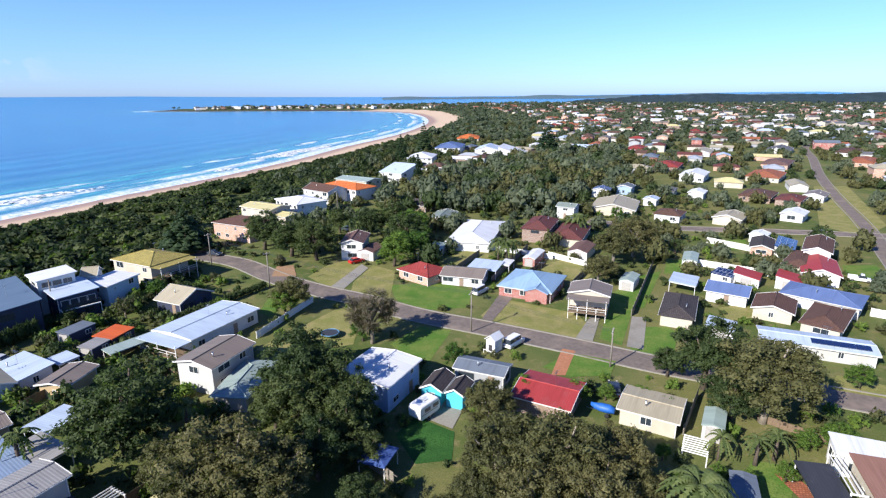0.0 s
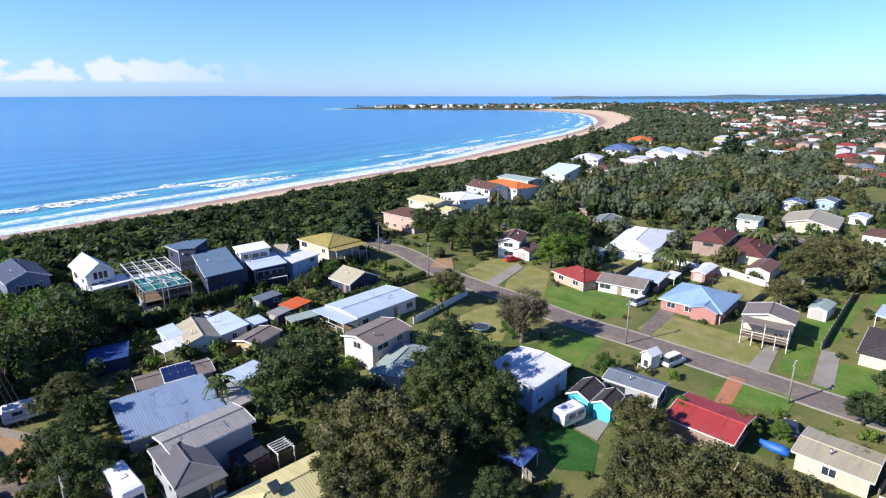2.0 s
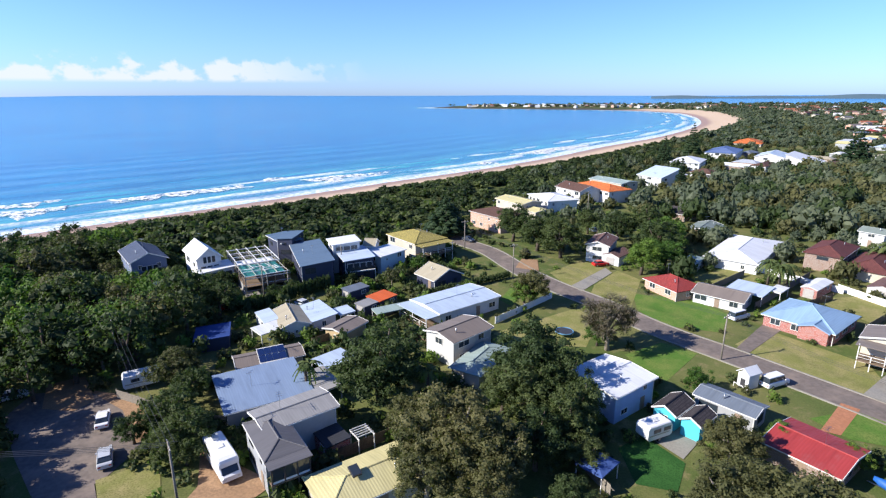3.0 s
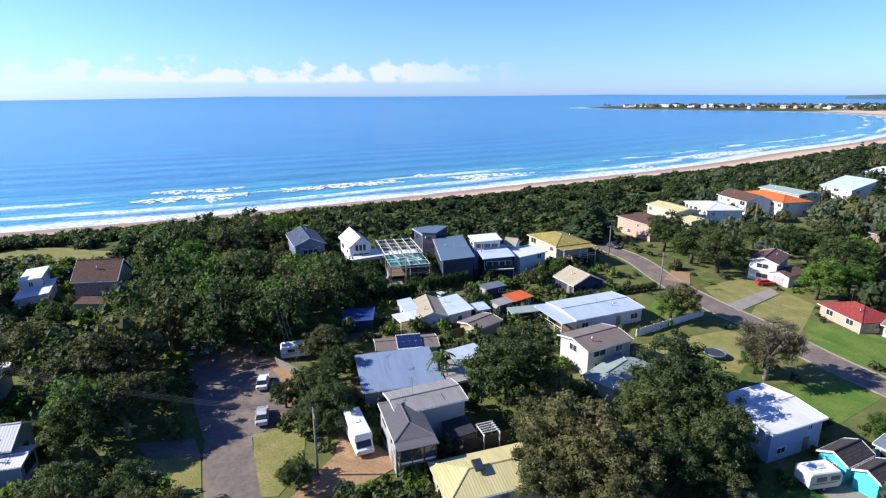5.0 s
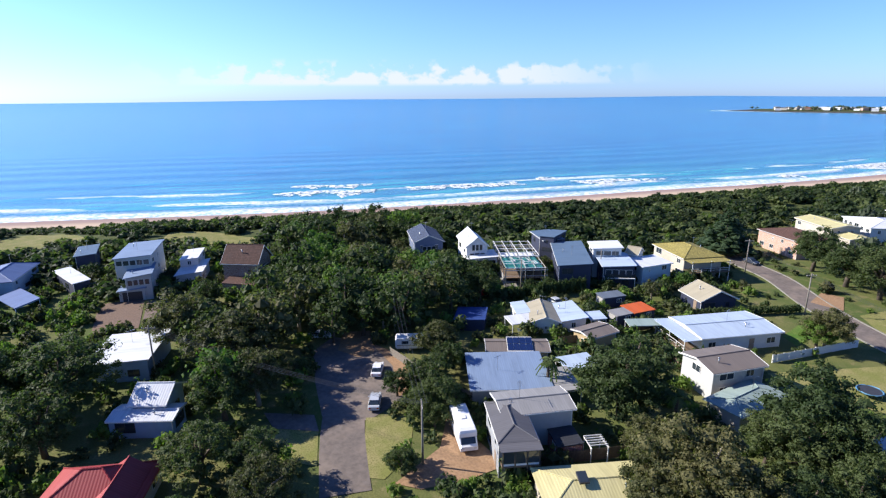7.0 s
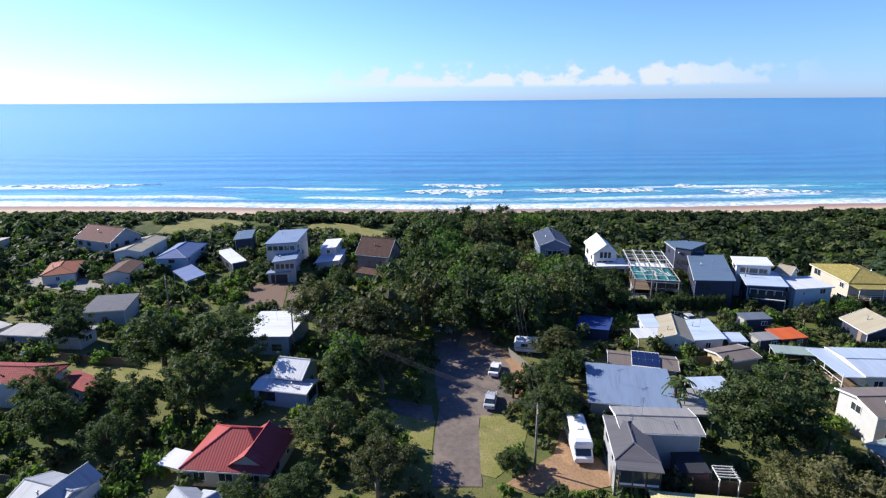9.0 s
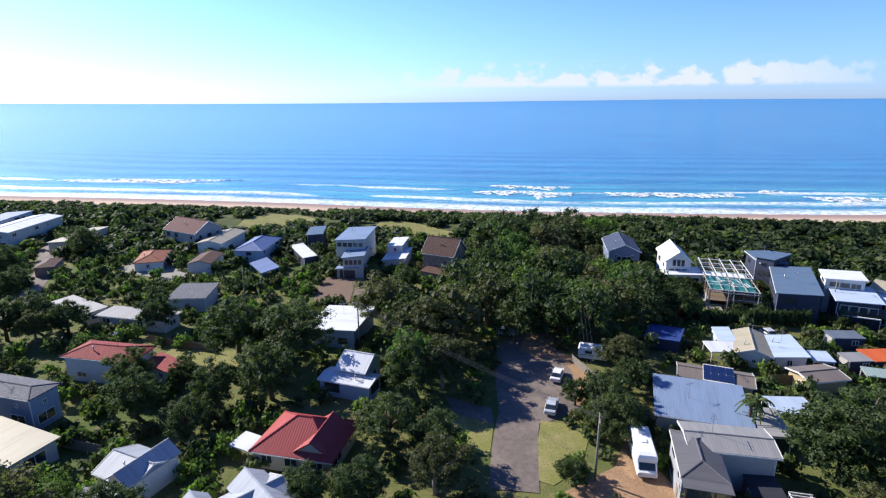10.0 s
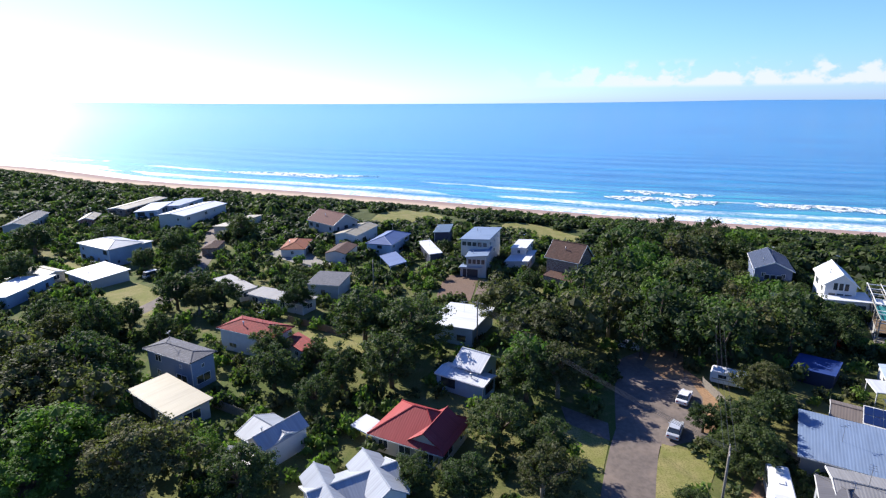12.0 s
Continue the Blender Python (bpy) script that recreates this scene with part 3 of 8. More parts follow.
def roof_shape(kind, w, d, eave, pitch, over=0.0):
    """Roof of outline w x d, ridge along x, as a closed solid with a fascia."""
    s, t = Shape(), 0.16
    x, y = w / 2, d / 2
    r = math.tan(radians(pitch))
    if kind == "gable":
        z = y * r
        for sg in (-1, 1):
            v = [(-x, sg * y, eave), (x, sg * y, eave), (x, 0, eave + z), (-x, 0, eave + z)]
            v += [(a, b, c - t) for a, b, c in v]
            s.put(v, [(0, 1, 2, 3), (7, 6, 5, 4), (0, 4, 5, 1), (1, 5, 6, 2), (3, 7, 4, 0)] if sg < 0 else [(3, 2, 1, 0), (4, 5, 6, 7), (1, 5, 4, 0), (2, 6, 5, 1), (0, 4, 7, 3)])
        return s, z
    if kind == "hip":
        z = min(x, y) * r
        if x >= y:
            a, b = (-x + y, 0, eave + z), (x - y, 0, eave + z)
        else:
            a, b = (0, -y + x, eave + z), (0, y - x, eave + z)
        c = [(-x, -y, eave), (x, -y, eave), (x, y, eave), (-x, y, eave)]
        lo = [(p, q, eave - t) for p, q, _ in c]
        v = c + [a, b] + lo
        f = [(0, 1, 5, 4), (1, 2, 5), (2, 3, 4, 5), (3, 0, 4)] if x >= y else [(0, 1, 4), (1, 2, 5, 4), (2, 3, 5), (3, 0, 4, 5)]
        f += [(6, 7, 1, 0), (7, 8, 2, 1), (8, 9, 3, 2), (9, 6, 0, 3), (9, 8, 7, 6)]
        s.put(v, f)
        return s, z
    z = d * r
    v = [(-x, -y, eave), (x, -y, eave), (x, y, eave + z), (-x, y, eave + z)]
    v = [(a, b, c - t) for a, b, c in v] + v
    s.put(v, BOX_F)
    return s, z


def ridge_caps(kind, w, d, eave, pitch):
    s = Shape()
    x, y, r = w / 2, d / 2, math.tan(radians(pitch))
    if kind == "gable":
        s.tube([(-x, 0, eave + y * r + 0.01), (x, 0, eave + y * r + 0.01)], [0.12, 0.12], 6)
    elif kind == "hip":
        z = eave + min(x, y) * r
        a, b = ((-x + y, 0, z), (x - y, 0, z)) if x >= y else ((0, -y + x, z), (0, y - x, z))
        s.tube([a, b], [0.12, 0.12], 6) if (Vector(a) - Vector(b)).length > 0.3 else None
        near = [(-x, -y, eave), (-x, y, eave)], [(x, -y, eave), (x, y, eave)]
        if x < y:
            near = [(-x, -y, eave), (x, -y, eave)], [(-x, y, eave), (x, y, eave)]
        for top, feet in zip((a, b), near):
            for q in feet:
                s.tube([q, top], [0.1, 0.1], 5)
    return s


def wall_shape(kind, w, d, eave, pitch, over):
    x, y = w / 2 - over, d / 2 - over
    r = math.tan(radians(pitch))
    s = Shape()
    h = eave - 0.14
    if kind == "gable":
        hs, top = h + over * r - 0.03, h + (d / 2) * r - 0.05
        v = boxv(-x, x, -y, y, -0.3, hs)[:4] + [(-x, -y, hs), (x, -y, hs), (x, y, hs), (-x, y, hs), (-x, 0, top), (x, 0, top)]
        s.put(v, [(0, 3, 2, 1), (0, 1, 5, 4), (1, 2, 6, 9, 5), (2, 3, 7, 6), (3, 0, 4, 8, 7), (4, 5, 9, 8), (6, 7, 8, 9)])
    elif kind == "hip":
        s.box(-x, x, -y, y, -0.3, h)
    else:
        z0, z1 = h + over * r - 0.02, h + (d - over) * r - 0.02
        v = [(-x, -y, -0.3), (x, -y, -0.3), (x, y, -0.3), (-x, y, -0.3), (-x, -y, z0), (x, -y, z0), (x, y, z1), (-x, y, z1)]
        s.put(v, BOX_F)
    return s


def openings(body, w, d, eave, over, rng, pane=True, spacing=3.1, dark=False):
    x, y = w / 2 - over, d / 2 - over
    storeys = max(1, int(round(eave / 2.75)))
    per = (eave - 0.1) / storeys
    door_side = rng.randrange(2)
    for side in range(4):
        span, off = (2 * x, y) if side < 2 else (2 * y, x)
        n = max(1, int(span / spacing))
        for st in range(storeys):
            for k in range(n):
                p = (k + 0.5) / n * span - span / 2 + rng.uniform(-0.2, 0.2)
                ww, hh = rng.choice([(1.5, 1.2), (1.8, 1.2), (0.9, 1.1), (2.6, 1.5), (0.6, 0.7)])
                ww = min(ww, span / n - 0.5)
                if ww < 0.5:
                    continue
                z = st * per + 0.85
                if z + hh > (st + 1) * per - 0.2:
                    hh = per - 1.25
                m = {0: pose(p, -off - 0.01, z), 1: pose(p, off + 0.01, z, 0, 0, 180), 2: pose(-off - 0.01, p, z, 0, 0, -90), 3: pose(off + 0.01, p, z, 0, 0, 90)}[side]
                if st == 0 and k == n // 2 and side == door_side:
                    dr = part("door", door_mesh, None, body, m=m @ pose(0, 0, -0.85 + 0.02))
                    part("handle", handle_mesh, None, dr)
                    continue
                if rng.random() < 0.2:
                    continue
                add_window(body, m, ww, hh, pane, dark)


door_mesh = Shape().box(-0.5, 0.5, -0.05, 0.03, 0, 2.05).mesh("door", plain("door_paint", (0.3, 0.22, 0.16), 0.5))
handle_mesh = Shape().box(0.33, 0.42, -0.1, -0.05, 0.98, 1.04).mesh("handle", chrome)
solar_mesh = Shape().box(-0.5, 0.5, -0.8, 0.8, 0, 0.05).mesh("solar_panel", glassy("solar_glass", (0.012, 0.025, 0.085), 0.12))
solar_rim = Shape().box(-0.52, 0.52, -0.82, 0.82, -0.03, 0.035).mesh("frame", chrome)
flue_mesh = Shape().tube([(0, 0, -0.3), (0, 0, 0.7)], [0.09, 0.09], 8).tube([(0, 0, 0.7), (0, 0, 0.82)], [0.16, 0.14], 8).mesh("flue", chrome, True)
aerial_mesh = Shape().tube([(0, 0, -0.2), (0, 0, 2.4)], [0.03, 0.025], 5).box(-0.7, 0.7, -0.02, 0.02, 2.2, 2.24).box(-0.5, -0.47, -0.4, 0.4, 2.2, 2.23).box(0, 0.03, -0.35, 0.35, 2.2, 2.23).box(0.5, 0.53, -0.3, 0.3, 2.2, 2.23).mesh("aerial", chrome)
HOUSES = []


def house(x, y, yaw, w, d, eave, roof, pitch, wall, cover, label, deck=0, solar=0, tiltsolar=0, verandah=0, cross=(), category="house", name="house", detail=True):
    rng = random.Random(int(x * 31 + y * 17 + w * 7))
    th = root(name, pose(x, y, 0, 0, 0, yaw), label, category)
    FOOT.append((x, y, yaw, w / 2, d / 2))
    over = 0.45 if min(w, d) > 5 else 0.25
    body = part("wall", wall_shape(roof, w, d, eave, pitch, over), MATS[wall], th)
    rs, rise = roof_shape(roof, w, d, eave, pitch)
    rf = part("roof", rs, MATS[cover], th)
    caps = ridge_caps(roof, w, d, eave, pitch)
    if caps.v:
        part("ridge_cap", caps, MATS[cover], rf)
    if roof == "gable" and detail:
        for sx in (-1, 1):
            for sg in (-1, 1):
                xe = sx * (w / 2 + 0.03)
                v = [(xe + a, sg * b, eave + (d / 2 - b) * math.tan(radians(pitch)) + c) for c in (-0.2, 0.05) for a, b in ((-0.03, d / 2), (0.03, d / 2), (0.03, 0.0), (-0.03, 0.0))]
                part("barge_board", Shape().put(v, BOX_F), trim_m, rf)
    g = Shape()
    for sg in (-1, 1):
        ez = eave + (d * math.tan(radians(pitch)) if roof == "skillion" and sg > 0 else 0)
        g.box(-w / 2, w / 2, sg * d / 2 - 0.07, sg * d / 2 + 0.07, ez - 0.2, ez - 0.06)
        part("gutter", g, trim_m, rf)
        if roof == "skillion":
            break
        g = Shape()
    dp = Shape()
    dp.box(w / 2 - over - 0.05, w / 2 - over + 0.05, -d / 2 + over - 0.1, -d / 2 + over, 0, eave - 0.2)
    part("downpipe", dp, trim_m, th)
    if detail:
        openings(body, w, d, eave, over, rng, True, rng.choice([3.2, 3.8, 4.6]), wall in ("navy", "brown_brick", "grey_wall", "blue_wall"))
        if (roof != "skillion" or w > 9) and rng.random() < 0.55:
            slope = math.tan(radians(pitch))
            fx, fy = rng.uniform(-0.25, 0.25) * w, -d * 0.22
            fz = eave + (d / 2 - abs(fy)) * slope if roof != "skillion" else eave + (fy + d / 2) * slope
            part("flue", flue_mesh, None, rf, m=pose(fx, fy, fz))
        if w > 8 and rng.random() < 0.6:
            part("aerial", aerial_mesh, None, rf, m=pose(rng.uniform(-0.2, 0.2) * w, 0, eave + rise * (1 if roof != "skillion" else 0.5), 0, 0, rng.uniform(0, 180)))
    for cx, cy, cl, cw, ce, cp in cross:
        # a cross gable, its ridge at right angles to the main one
        m = pose(cx, cy, 0, 0, 0, 90)
        cr = part("cross_gable_roof", roof_shape("gable", cl, cw, ce, cp)[0], MATS[cover], th, m=m)
        cs = ridge_caps("gable", cl, cw, ce, cp)
        part("ridge_cap", cs, MATS[cover], cr)
        part("cross_gable_wall", wall_shape("gable", cl, cw, ce, cp, 0.3), MATS[wall], th, m=m)
    for k in range(solar):
        sp = part("solar_panel", solar_mesh, None, th, "dark blue solar panel", pose(w / 2 - 1.5 - 1.08 * k, -d * 0.22, eave + d * 0.28 * math.tan(radians(pitch)) + 0.12, pitch))
        part("frame", solar_rim, None, sp)
    if tiltsolar:
        st = Shape().box(-2.2, 2.2, -1.9, 1.9, -0.1, 0.0)
        bd = part("rack", st, trim_m, th, "", pose(0.4, -0.9, eave + 0.62, 16, 0, 0))
        for i in range(4):
            for j in range(2):
                part("solar_panel", solar_mesh, None, bd, "blue solar panel", pose(-1.62 + 1.08 * i, -0.87 + 1.74 * j, 0.03))
    if deck:
        z = max(0.6, eave - 2.9)
        dk = Shape().box(-w / 2 - 3.0, -w / 2 + over, -d / 2 + 0.5, d / 2 - 0.5, z - 0.2, z)
        db = part("deck", dk, timber, th, "timber deck with white railing")
        for i in range(5):
            yy = -d / 2 + 0.6 + i * (d - 1.2) / 4
            part("post", Shape().box(-w / 2 - 2.95, -w / 2 - 2.83, yy - 0.06, yy + 0.06, 0, eave - 0.1 if i % 2 == 0 else z + 1.0), trim_m, db)
        part("railing", Shape().box(-w / 2 - 2.93, -w / 2 - 2.86, -d / 2 + 0.5, d / 2 - 0.5, z + 0.94, z + 1.02).box(-w / 2 - 2.93, -w / 2 - 2.88, -d / 2 + 0.5, d / 2 - 0.5, z + 0.45, z + 0.5), trim_m, db)
        part("deck_roof", Shape().box(-w / 2 - 3.2, -w / 2 + 0.05, -d / 2 + 0.1, d / 2 - 0.1, eave - 0.35, eave - 0.25), MATS[cover], th)
    if verandah:
        vb = part("balcony", Shape().box(w / 2 - over, w / 2 + 1.5, -d / 2 + 0.2, d / 2 - 0.2, 2.6, 2.8), timber, th)
        for i in range(4):
            yy = -d / 2 + 0.3 + i * (d - 0.6) / 3
            part("post", Shape().box(w / 2 + 1.34, w / 2 + 1.46, yy - 0.06, yy + 0.06, 0, eave - 0.1), dark_trim, vb)
            if i < 3:
                part("glazing", Shape().box(w / 2 + 1.36, w / 2 + 1.42, yy + 0.1, yy + (d - 0.6) / 3 - 0.1, 3.1, 4.6), pane_m, vb, "large verandah window pane")
                part("spandrel", Shape().box(w / 2 + 1.37, w / 2 + 1.43, yy + 0.1, yy + (d - 0.6) / 3 - 0.1, 2.82, 3.08), trim_m, vb)
        part("awning", Shape().box(w / 2 - 0.02, w / 2 + 1.7, -d / 2, d / 2, eave - 0.1, eave - 0.02), MATS[cover], vb)
    HOUSES.append(th)
    return th


def shed(x, y, yaw, w, d, eave, roof, pitch, wall, cover, label, **k):
    rng = random.Random(int(x * 13 + y * 7))
    th = root("shed", pose(x, y, 0, 0, 0, yaw), label, "shed")
    FOOT.append((x, y, yaw, w / 2, d / 2))
    body = part("wall", wall_shape(roof, w, d, eave, pitch, 0.15), MATS[wall], th)
    rs, rise = roof_shape(roof, w, d, eave, pitch)
    part("roof", rs, MATS[cover], th)
    dr = part("roller_door", Shape().box(-min(1.2, d * 0.3), min(1.2, d * 0.3), -0.05, 0.03, 0, 2.1), plain("roller_door_paint", (0.42, 0.4, 0.37), 0.5), body, m=pose(-w / 2 + 0.12, 0, 0.02, 0, 0, -90))
    if w > 4:
        add_window(body, pose(w * 0.2, -d / 2 + 0.13, 1.0), 1.2, 0.9)
    return th


def garage(x, y, yaw, w, d, eave, roof, pitch, wall, cover, label, **k):
    th = house(x, y, yaw, w, d, eave, roof, pitch, wall, cover, label, name="garage", category="garage")
    return th


def carport(x, y, yaw, w, d, eave, roof, pitch, wall, cover, label, **k):
    th = root("carport", pose(x, y, 0, 0, 0, yaw), label, "carport")
    FOOT.append((x, y, yaw, w / 2, d / 2))
    part("roof", roof_shape(roof, w, d, eave, pitch)[0], MATS[cover], th)
    for sx in (-1, 1):
        for sy in (-1, 1):
            z = eave - 0.12 + (d * math.tan(radians(pitch)) if sy > 0 else 0)
            part("post", Shape().box(sx * (w / 2 - 0.2) - 0.06, sx * (w / 2 - 0.2) + 0.06, sy * (d / 2 - 0.2) - 0.06, sy * (d / 2 - 0.2) + 0.06, 0, z), MATS[wall], th)
        part("beam", Shape().put([(sx * (w / 2 - 0.2) + a, b * (d / 2 - 0.2), eave - c + (d * math.tan(radians(pitch)) if b > 0 else 0)) for c in (0.4, 0.17) for a, b in ((-0.05, -1), (0.05, -1), (0.05, 1), (-0.05, 1))], BOX_F), MATS[wall], th)
    return th


# ---- ground works ----
def height_at(x, y):
    d = shore_at(x, y)
    return 0.0 if d > 112 else float(land_height(np.array([d]), np.array([(x, y)], float))[0])


ROADS, PATCHES = [], []


def inside(poly, x, y):
    hit = False
    for (x0, y0), (x1, y1) in zip(poly, poly[1:] + poly[:1]):
        if (y0 > y) != (y1 > y) and x < (x1 - x0) * (y - y0) / (y1 - y0) + x0:
            hit = not hit
    return hit


def road(points, width, label, kerbs=True):
    c = chain(points, 3.0)
    ROADS.append((c, width / 2))
    d = np.gradient(c, axis=0)
    n = np.stack([-d[:, 1], d[:, 0]], 1) / np.linalg.norm(d, axis=1)[:, None]
    k = len(c)
    rows = []
    lift = 0.05 + 0.004 * len(ROADS)
    for off in (-0.5, -0.25, 0.0, 0.25, 0.5):
        p = c + n * width * off
        z = land_height(shore_of(p)[0], p) + lift + 0.05 * (0.5 - abs(off))
        rows.append(np.column_stack([p, z]))
    v = np.concatenate(rows).tolist()
    f = [(j * k + i, j * k + i + 1, (j + 1) * k + i + 1, (j + 1) * k + i) for j in range(4) for i in range(k - 1)]
    me = bpy.data.meshes.new("road")
    me.from_pydata(v, [], f)
    me.materials.append(tar)
    ob = tagged(new("road", me), label, "road", kind="structure")
    for sg in (-1, 1) if kerbs else ():
        p0, p1 = c + n * sg * (width / 2 - 0.02), c + n * sg * (width / 2 + 0.28)
        kv, kf = [], []
        for a, b in zip(p0, p1):
            za = height_at(*a) + 0.02
            kv += [(*a, za), (*a, za + 0.16), (*b, za + 0.16), (*b, za - 0.05)]
        for i in range(k - 1):
            for j in range(3):
                kf.append((4 * i + j, 4 * i + 4 + j, 4 * i + 5 + j, 4 * i + 1 + j))
        km = bpy.data.meshes.new("kerb")
        km.from_pydata(kv, [], kf)
        km.materials.append(concrete)
        tagged(new("kerb", km), "low pale concrete kerb", "kerb", kind="structure")
    return ob


def patch(points, mat, label):
    if isinstance(mat, str):
        mat = MATS[mat]
    bm = bmesh.new()
    bm.faces.new([bm.verts.new((x, y, 0)) for x, y in points])
    xs_, ys_ = [p[0] for p in points], [p[1] for p in points]
    mid = np.array([(sum(xs_) / len(xs_), sum(ys_) / len(ys_))])
    if shore_at(*mid[0]) < 130:
        for a in np.arange(min(xs_), max(xs_), 3.0):
            bmesh.ops.bisect_plane(bm, geom=bm.verts[:] + bm.edges[:] + bm.faces[:], plane_co=(a, 0, 0), plane_no=(1, 0, 0))
        for a in np.arange(min(ys_), max(ys_), 3.0):
            bmesh.ops.bisect_plane(bm, geom=bm.verts[:] + bm.edges[:] + bm.faces[:], plane_co=(0, a, 0), plane_no=(0, 1, 0))
    p = np.array([(v.co.x, v.co.y) for v in bm.verts])
    lift = 0.03 + 0.0015 * len(PATCHES)
    for v, z in zip(bm.verts, land_height(shore_of(p)[0], p)):
        v.co.z = z + lift
    bmesh.ops.recalc_face_normals(bm, faces=bm.faces[:])
    if sum(f.normal.z for f in bm.faces) < 0:
        bmesh.ops.reverse_faces(bm, faces=bm.faces[:])
    name = "lawn" if "lawn" in mat.name else "paving"
    me = bpy.data.meshes.new(name)
    bm.to_mesh(me)
    bm.free()
    me.materials.append(mat)
    PATCHES.append(points)
    return tagged(new(name, me), label, name, kind="structure")


def fence(points, h, mat, label):
    th = root("fence", pose(*points[0], 0), label, "fence")
    x00, y00 = points[0]
    key = ("fence", h, mat.name)
    if key not in SHARED:
        SHARED[key] = (Shape().box(0.01, 0.89, -0.012, 0.012, 0.05, h).mesh("fence_panel", mat), Shape().box(-0.05, 0.05, 0.06, 0.16, 0, h + 0.05).mesh("post", mat), Shape().box(0, 2.4, 0.014, 0.06, 0.4, 0.48).mesh("rail", mat))
    paling, post, rail = SHARED[key]
    for (x0, y0), (x1, y1) in zip(points, points[1:]):
        L = math.hypot(x1 - x0, y1 - y0)
        base = pose(x0 - x00, y0 - y00, 0, 0, 0, math.degrees(math.atan2(y1 - y0, x1 - x0)))
        for k in range(int(L / 0.9)):
            part("fence_panel", paling, None, th, m=base @ pose(k * 0.9, 0, 0.02 * ((k * 7) % 3 - 1), 0, 0.4 * ((k * 5) % 3 - 1)))
        for k in range(int(L / 2.4)):
            part("post", post, None, th, m=base @ pose(k * 2.4, 0, 0))
            part("rail", rail, None, th, m=base @ pose(k * 2.4, 0, h - 0.8))
    return th


foam_m = plain("sea_foam", (0.82, 0.84, 0.85), 0.85, vary=0.2, stain=0.1, grain=0.6)
# foam breaks up into lace
fn, fl = foam_m.node_tree.nodes, foam_m.node_tree.links
f_noise = add(fn, "TexNoise", Scale=0.32, Detail=6, Roughness=0.7)
fl.new(coords(fn), f_noise.inputs["Vector"])
f_clear, f_mix = fn.new("ShaderNodeBsdfTransparent"), fn.new("ShaderNodeMixShader")
fl.new(ramp(fn, fl, f_noise.outputs[0], 0.4, 0.56), f_mix.inputs[0])
fl.new(f_clear.outputs[0], f_mix.inputs[1])
fl.new(fn["Principled BSDF"].outputs[0], f_mix.inputs[2])
fl.new(f_mix.outputs[0], fn["Material Output"].inputs[0])


def breaker(x0, y0, x1, y1, width):
    """A breaking wave: a low ragged ridge of foam with a steep landward face and a trailing wash."""
    n = 48
    rr = random.Random(int(x0 * 3 + y0))
    dx, dy = x1 - x0, y1 - y0
    L = math.hypot(dx, dy)
    nx, ny = -dy / L, dx / L
    if shore_at((x0 + x1) / 2 + nx * 5, (y0 + y1) / 2 + ny * 5) < shore_at((x0 + x1) / 2, (y0 + y1) / 2):
        nx, ny = -nx, -ny
    v, f = [], []
    rag = np.convolve([rr.random() for _ in range(n + 12)], np.ones(6) / 6, "valid")
    for i in range(n + 1):
        t = i / n
        env = max(0.04, math.sin(math.pi * t) ** 0.5)
        bow = 2.2 * math.sin(math.pi * t * 2.3 + x0) + rr.uniform(-0.25, 0.25)
        w0, w1 = width * 0.4 * env * (0.2 + 1.3 * rag[i]), width * 1.7 * env * (3.0 * rag[(i + 6) % n] - 0.75 + rr.uniform(-0.06, 0.06))
        for off, z in ((-w0, -0.05), (-w0 * 0.3, 0.25 * env), (0.2 * w0, 0.6 * env), (0.45 * w1, 0.3 * env * rr.uniform(0.7, 1.1)), (w1, -0.05)):
            v.append((x0 + dx * t + nx * (off + bow), y0 + dy * t + ny * (off + bow), SEA + 0.25 + z))
    for i in range(n):
        for j in range(4):
            q = i * 5 + j
            f.append((q, q + 5, q + 6, q + 1))
    tagged(new("breaker", Shape().put(v, f).mesh("breaker", foam_m, True)), "white foaming crest of a breaking wave", "wave", "breaking waves")


# ---- vegetation ----
def blob_mesh(rng, rings=2, seg=5):
    """A small uneven closed lump of unit size."""
    v, f = [(0, 0, -1)], []
    for i in range(1, rings):
        a = math.pi * i / rings - math.pi / 2
        for k in range(seg):
            b = 2 * math.pi * (k + 0.5 * (i % 2)) / seg
            r = rng.uniform(0.75, 1.15)
            v.append((math.cos(a) * math.cos(b) * r, math.cos(a) * math.sin(b) * r, math.sin(a) * r))
    v.append((0, 0, 1))
    n = len(v) - 1
    for k in range(seg):
        f.append((0, 1 + (k + 1) % seg, 1 + k))
        f.append((n, n - seg + k, n - seg + (k + 1) % seg))
    for i in range(rings - 2):
        for k in range(seg):
            a, b = 1 + i * seg + k, 1 + i * seg + (k + 1) % seg
            f.append((a, b, b + seg, a + seg))
    return v, f


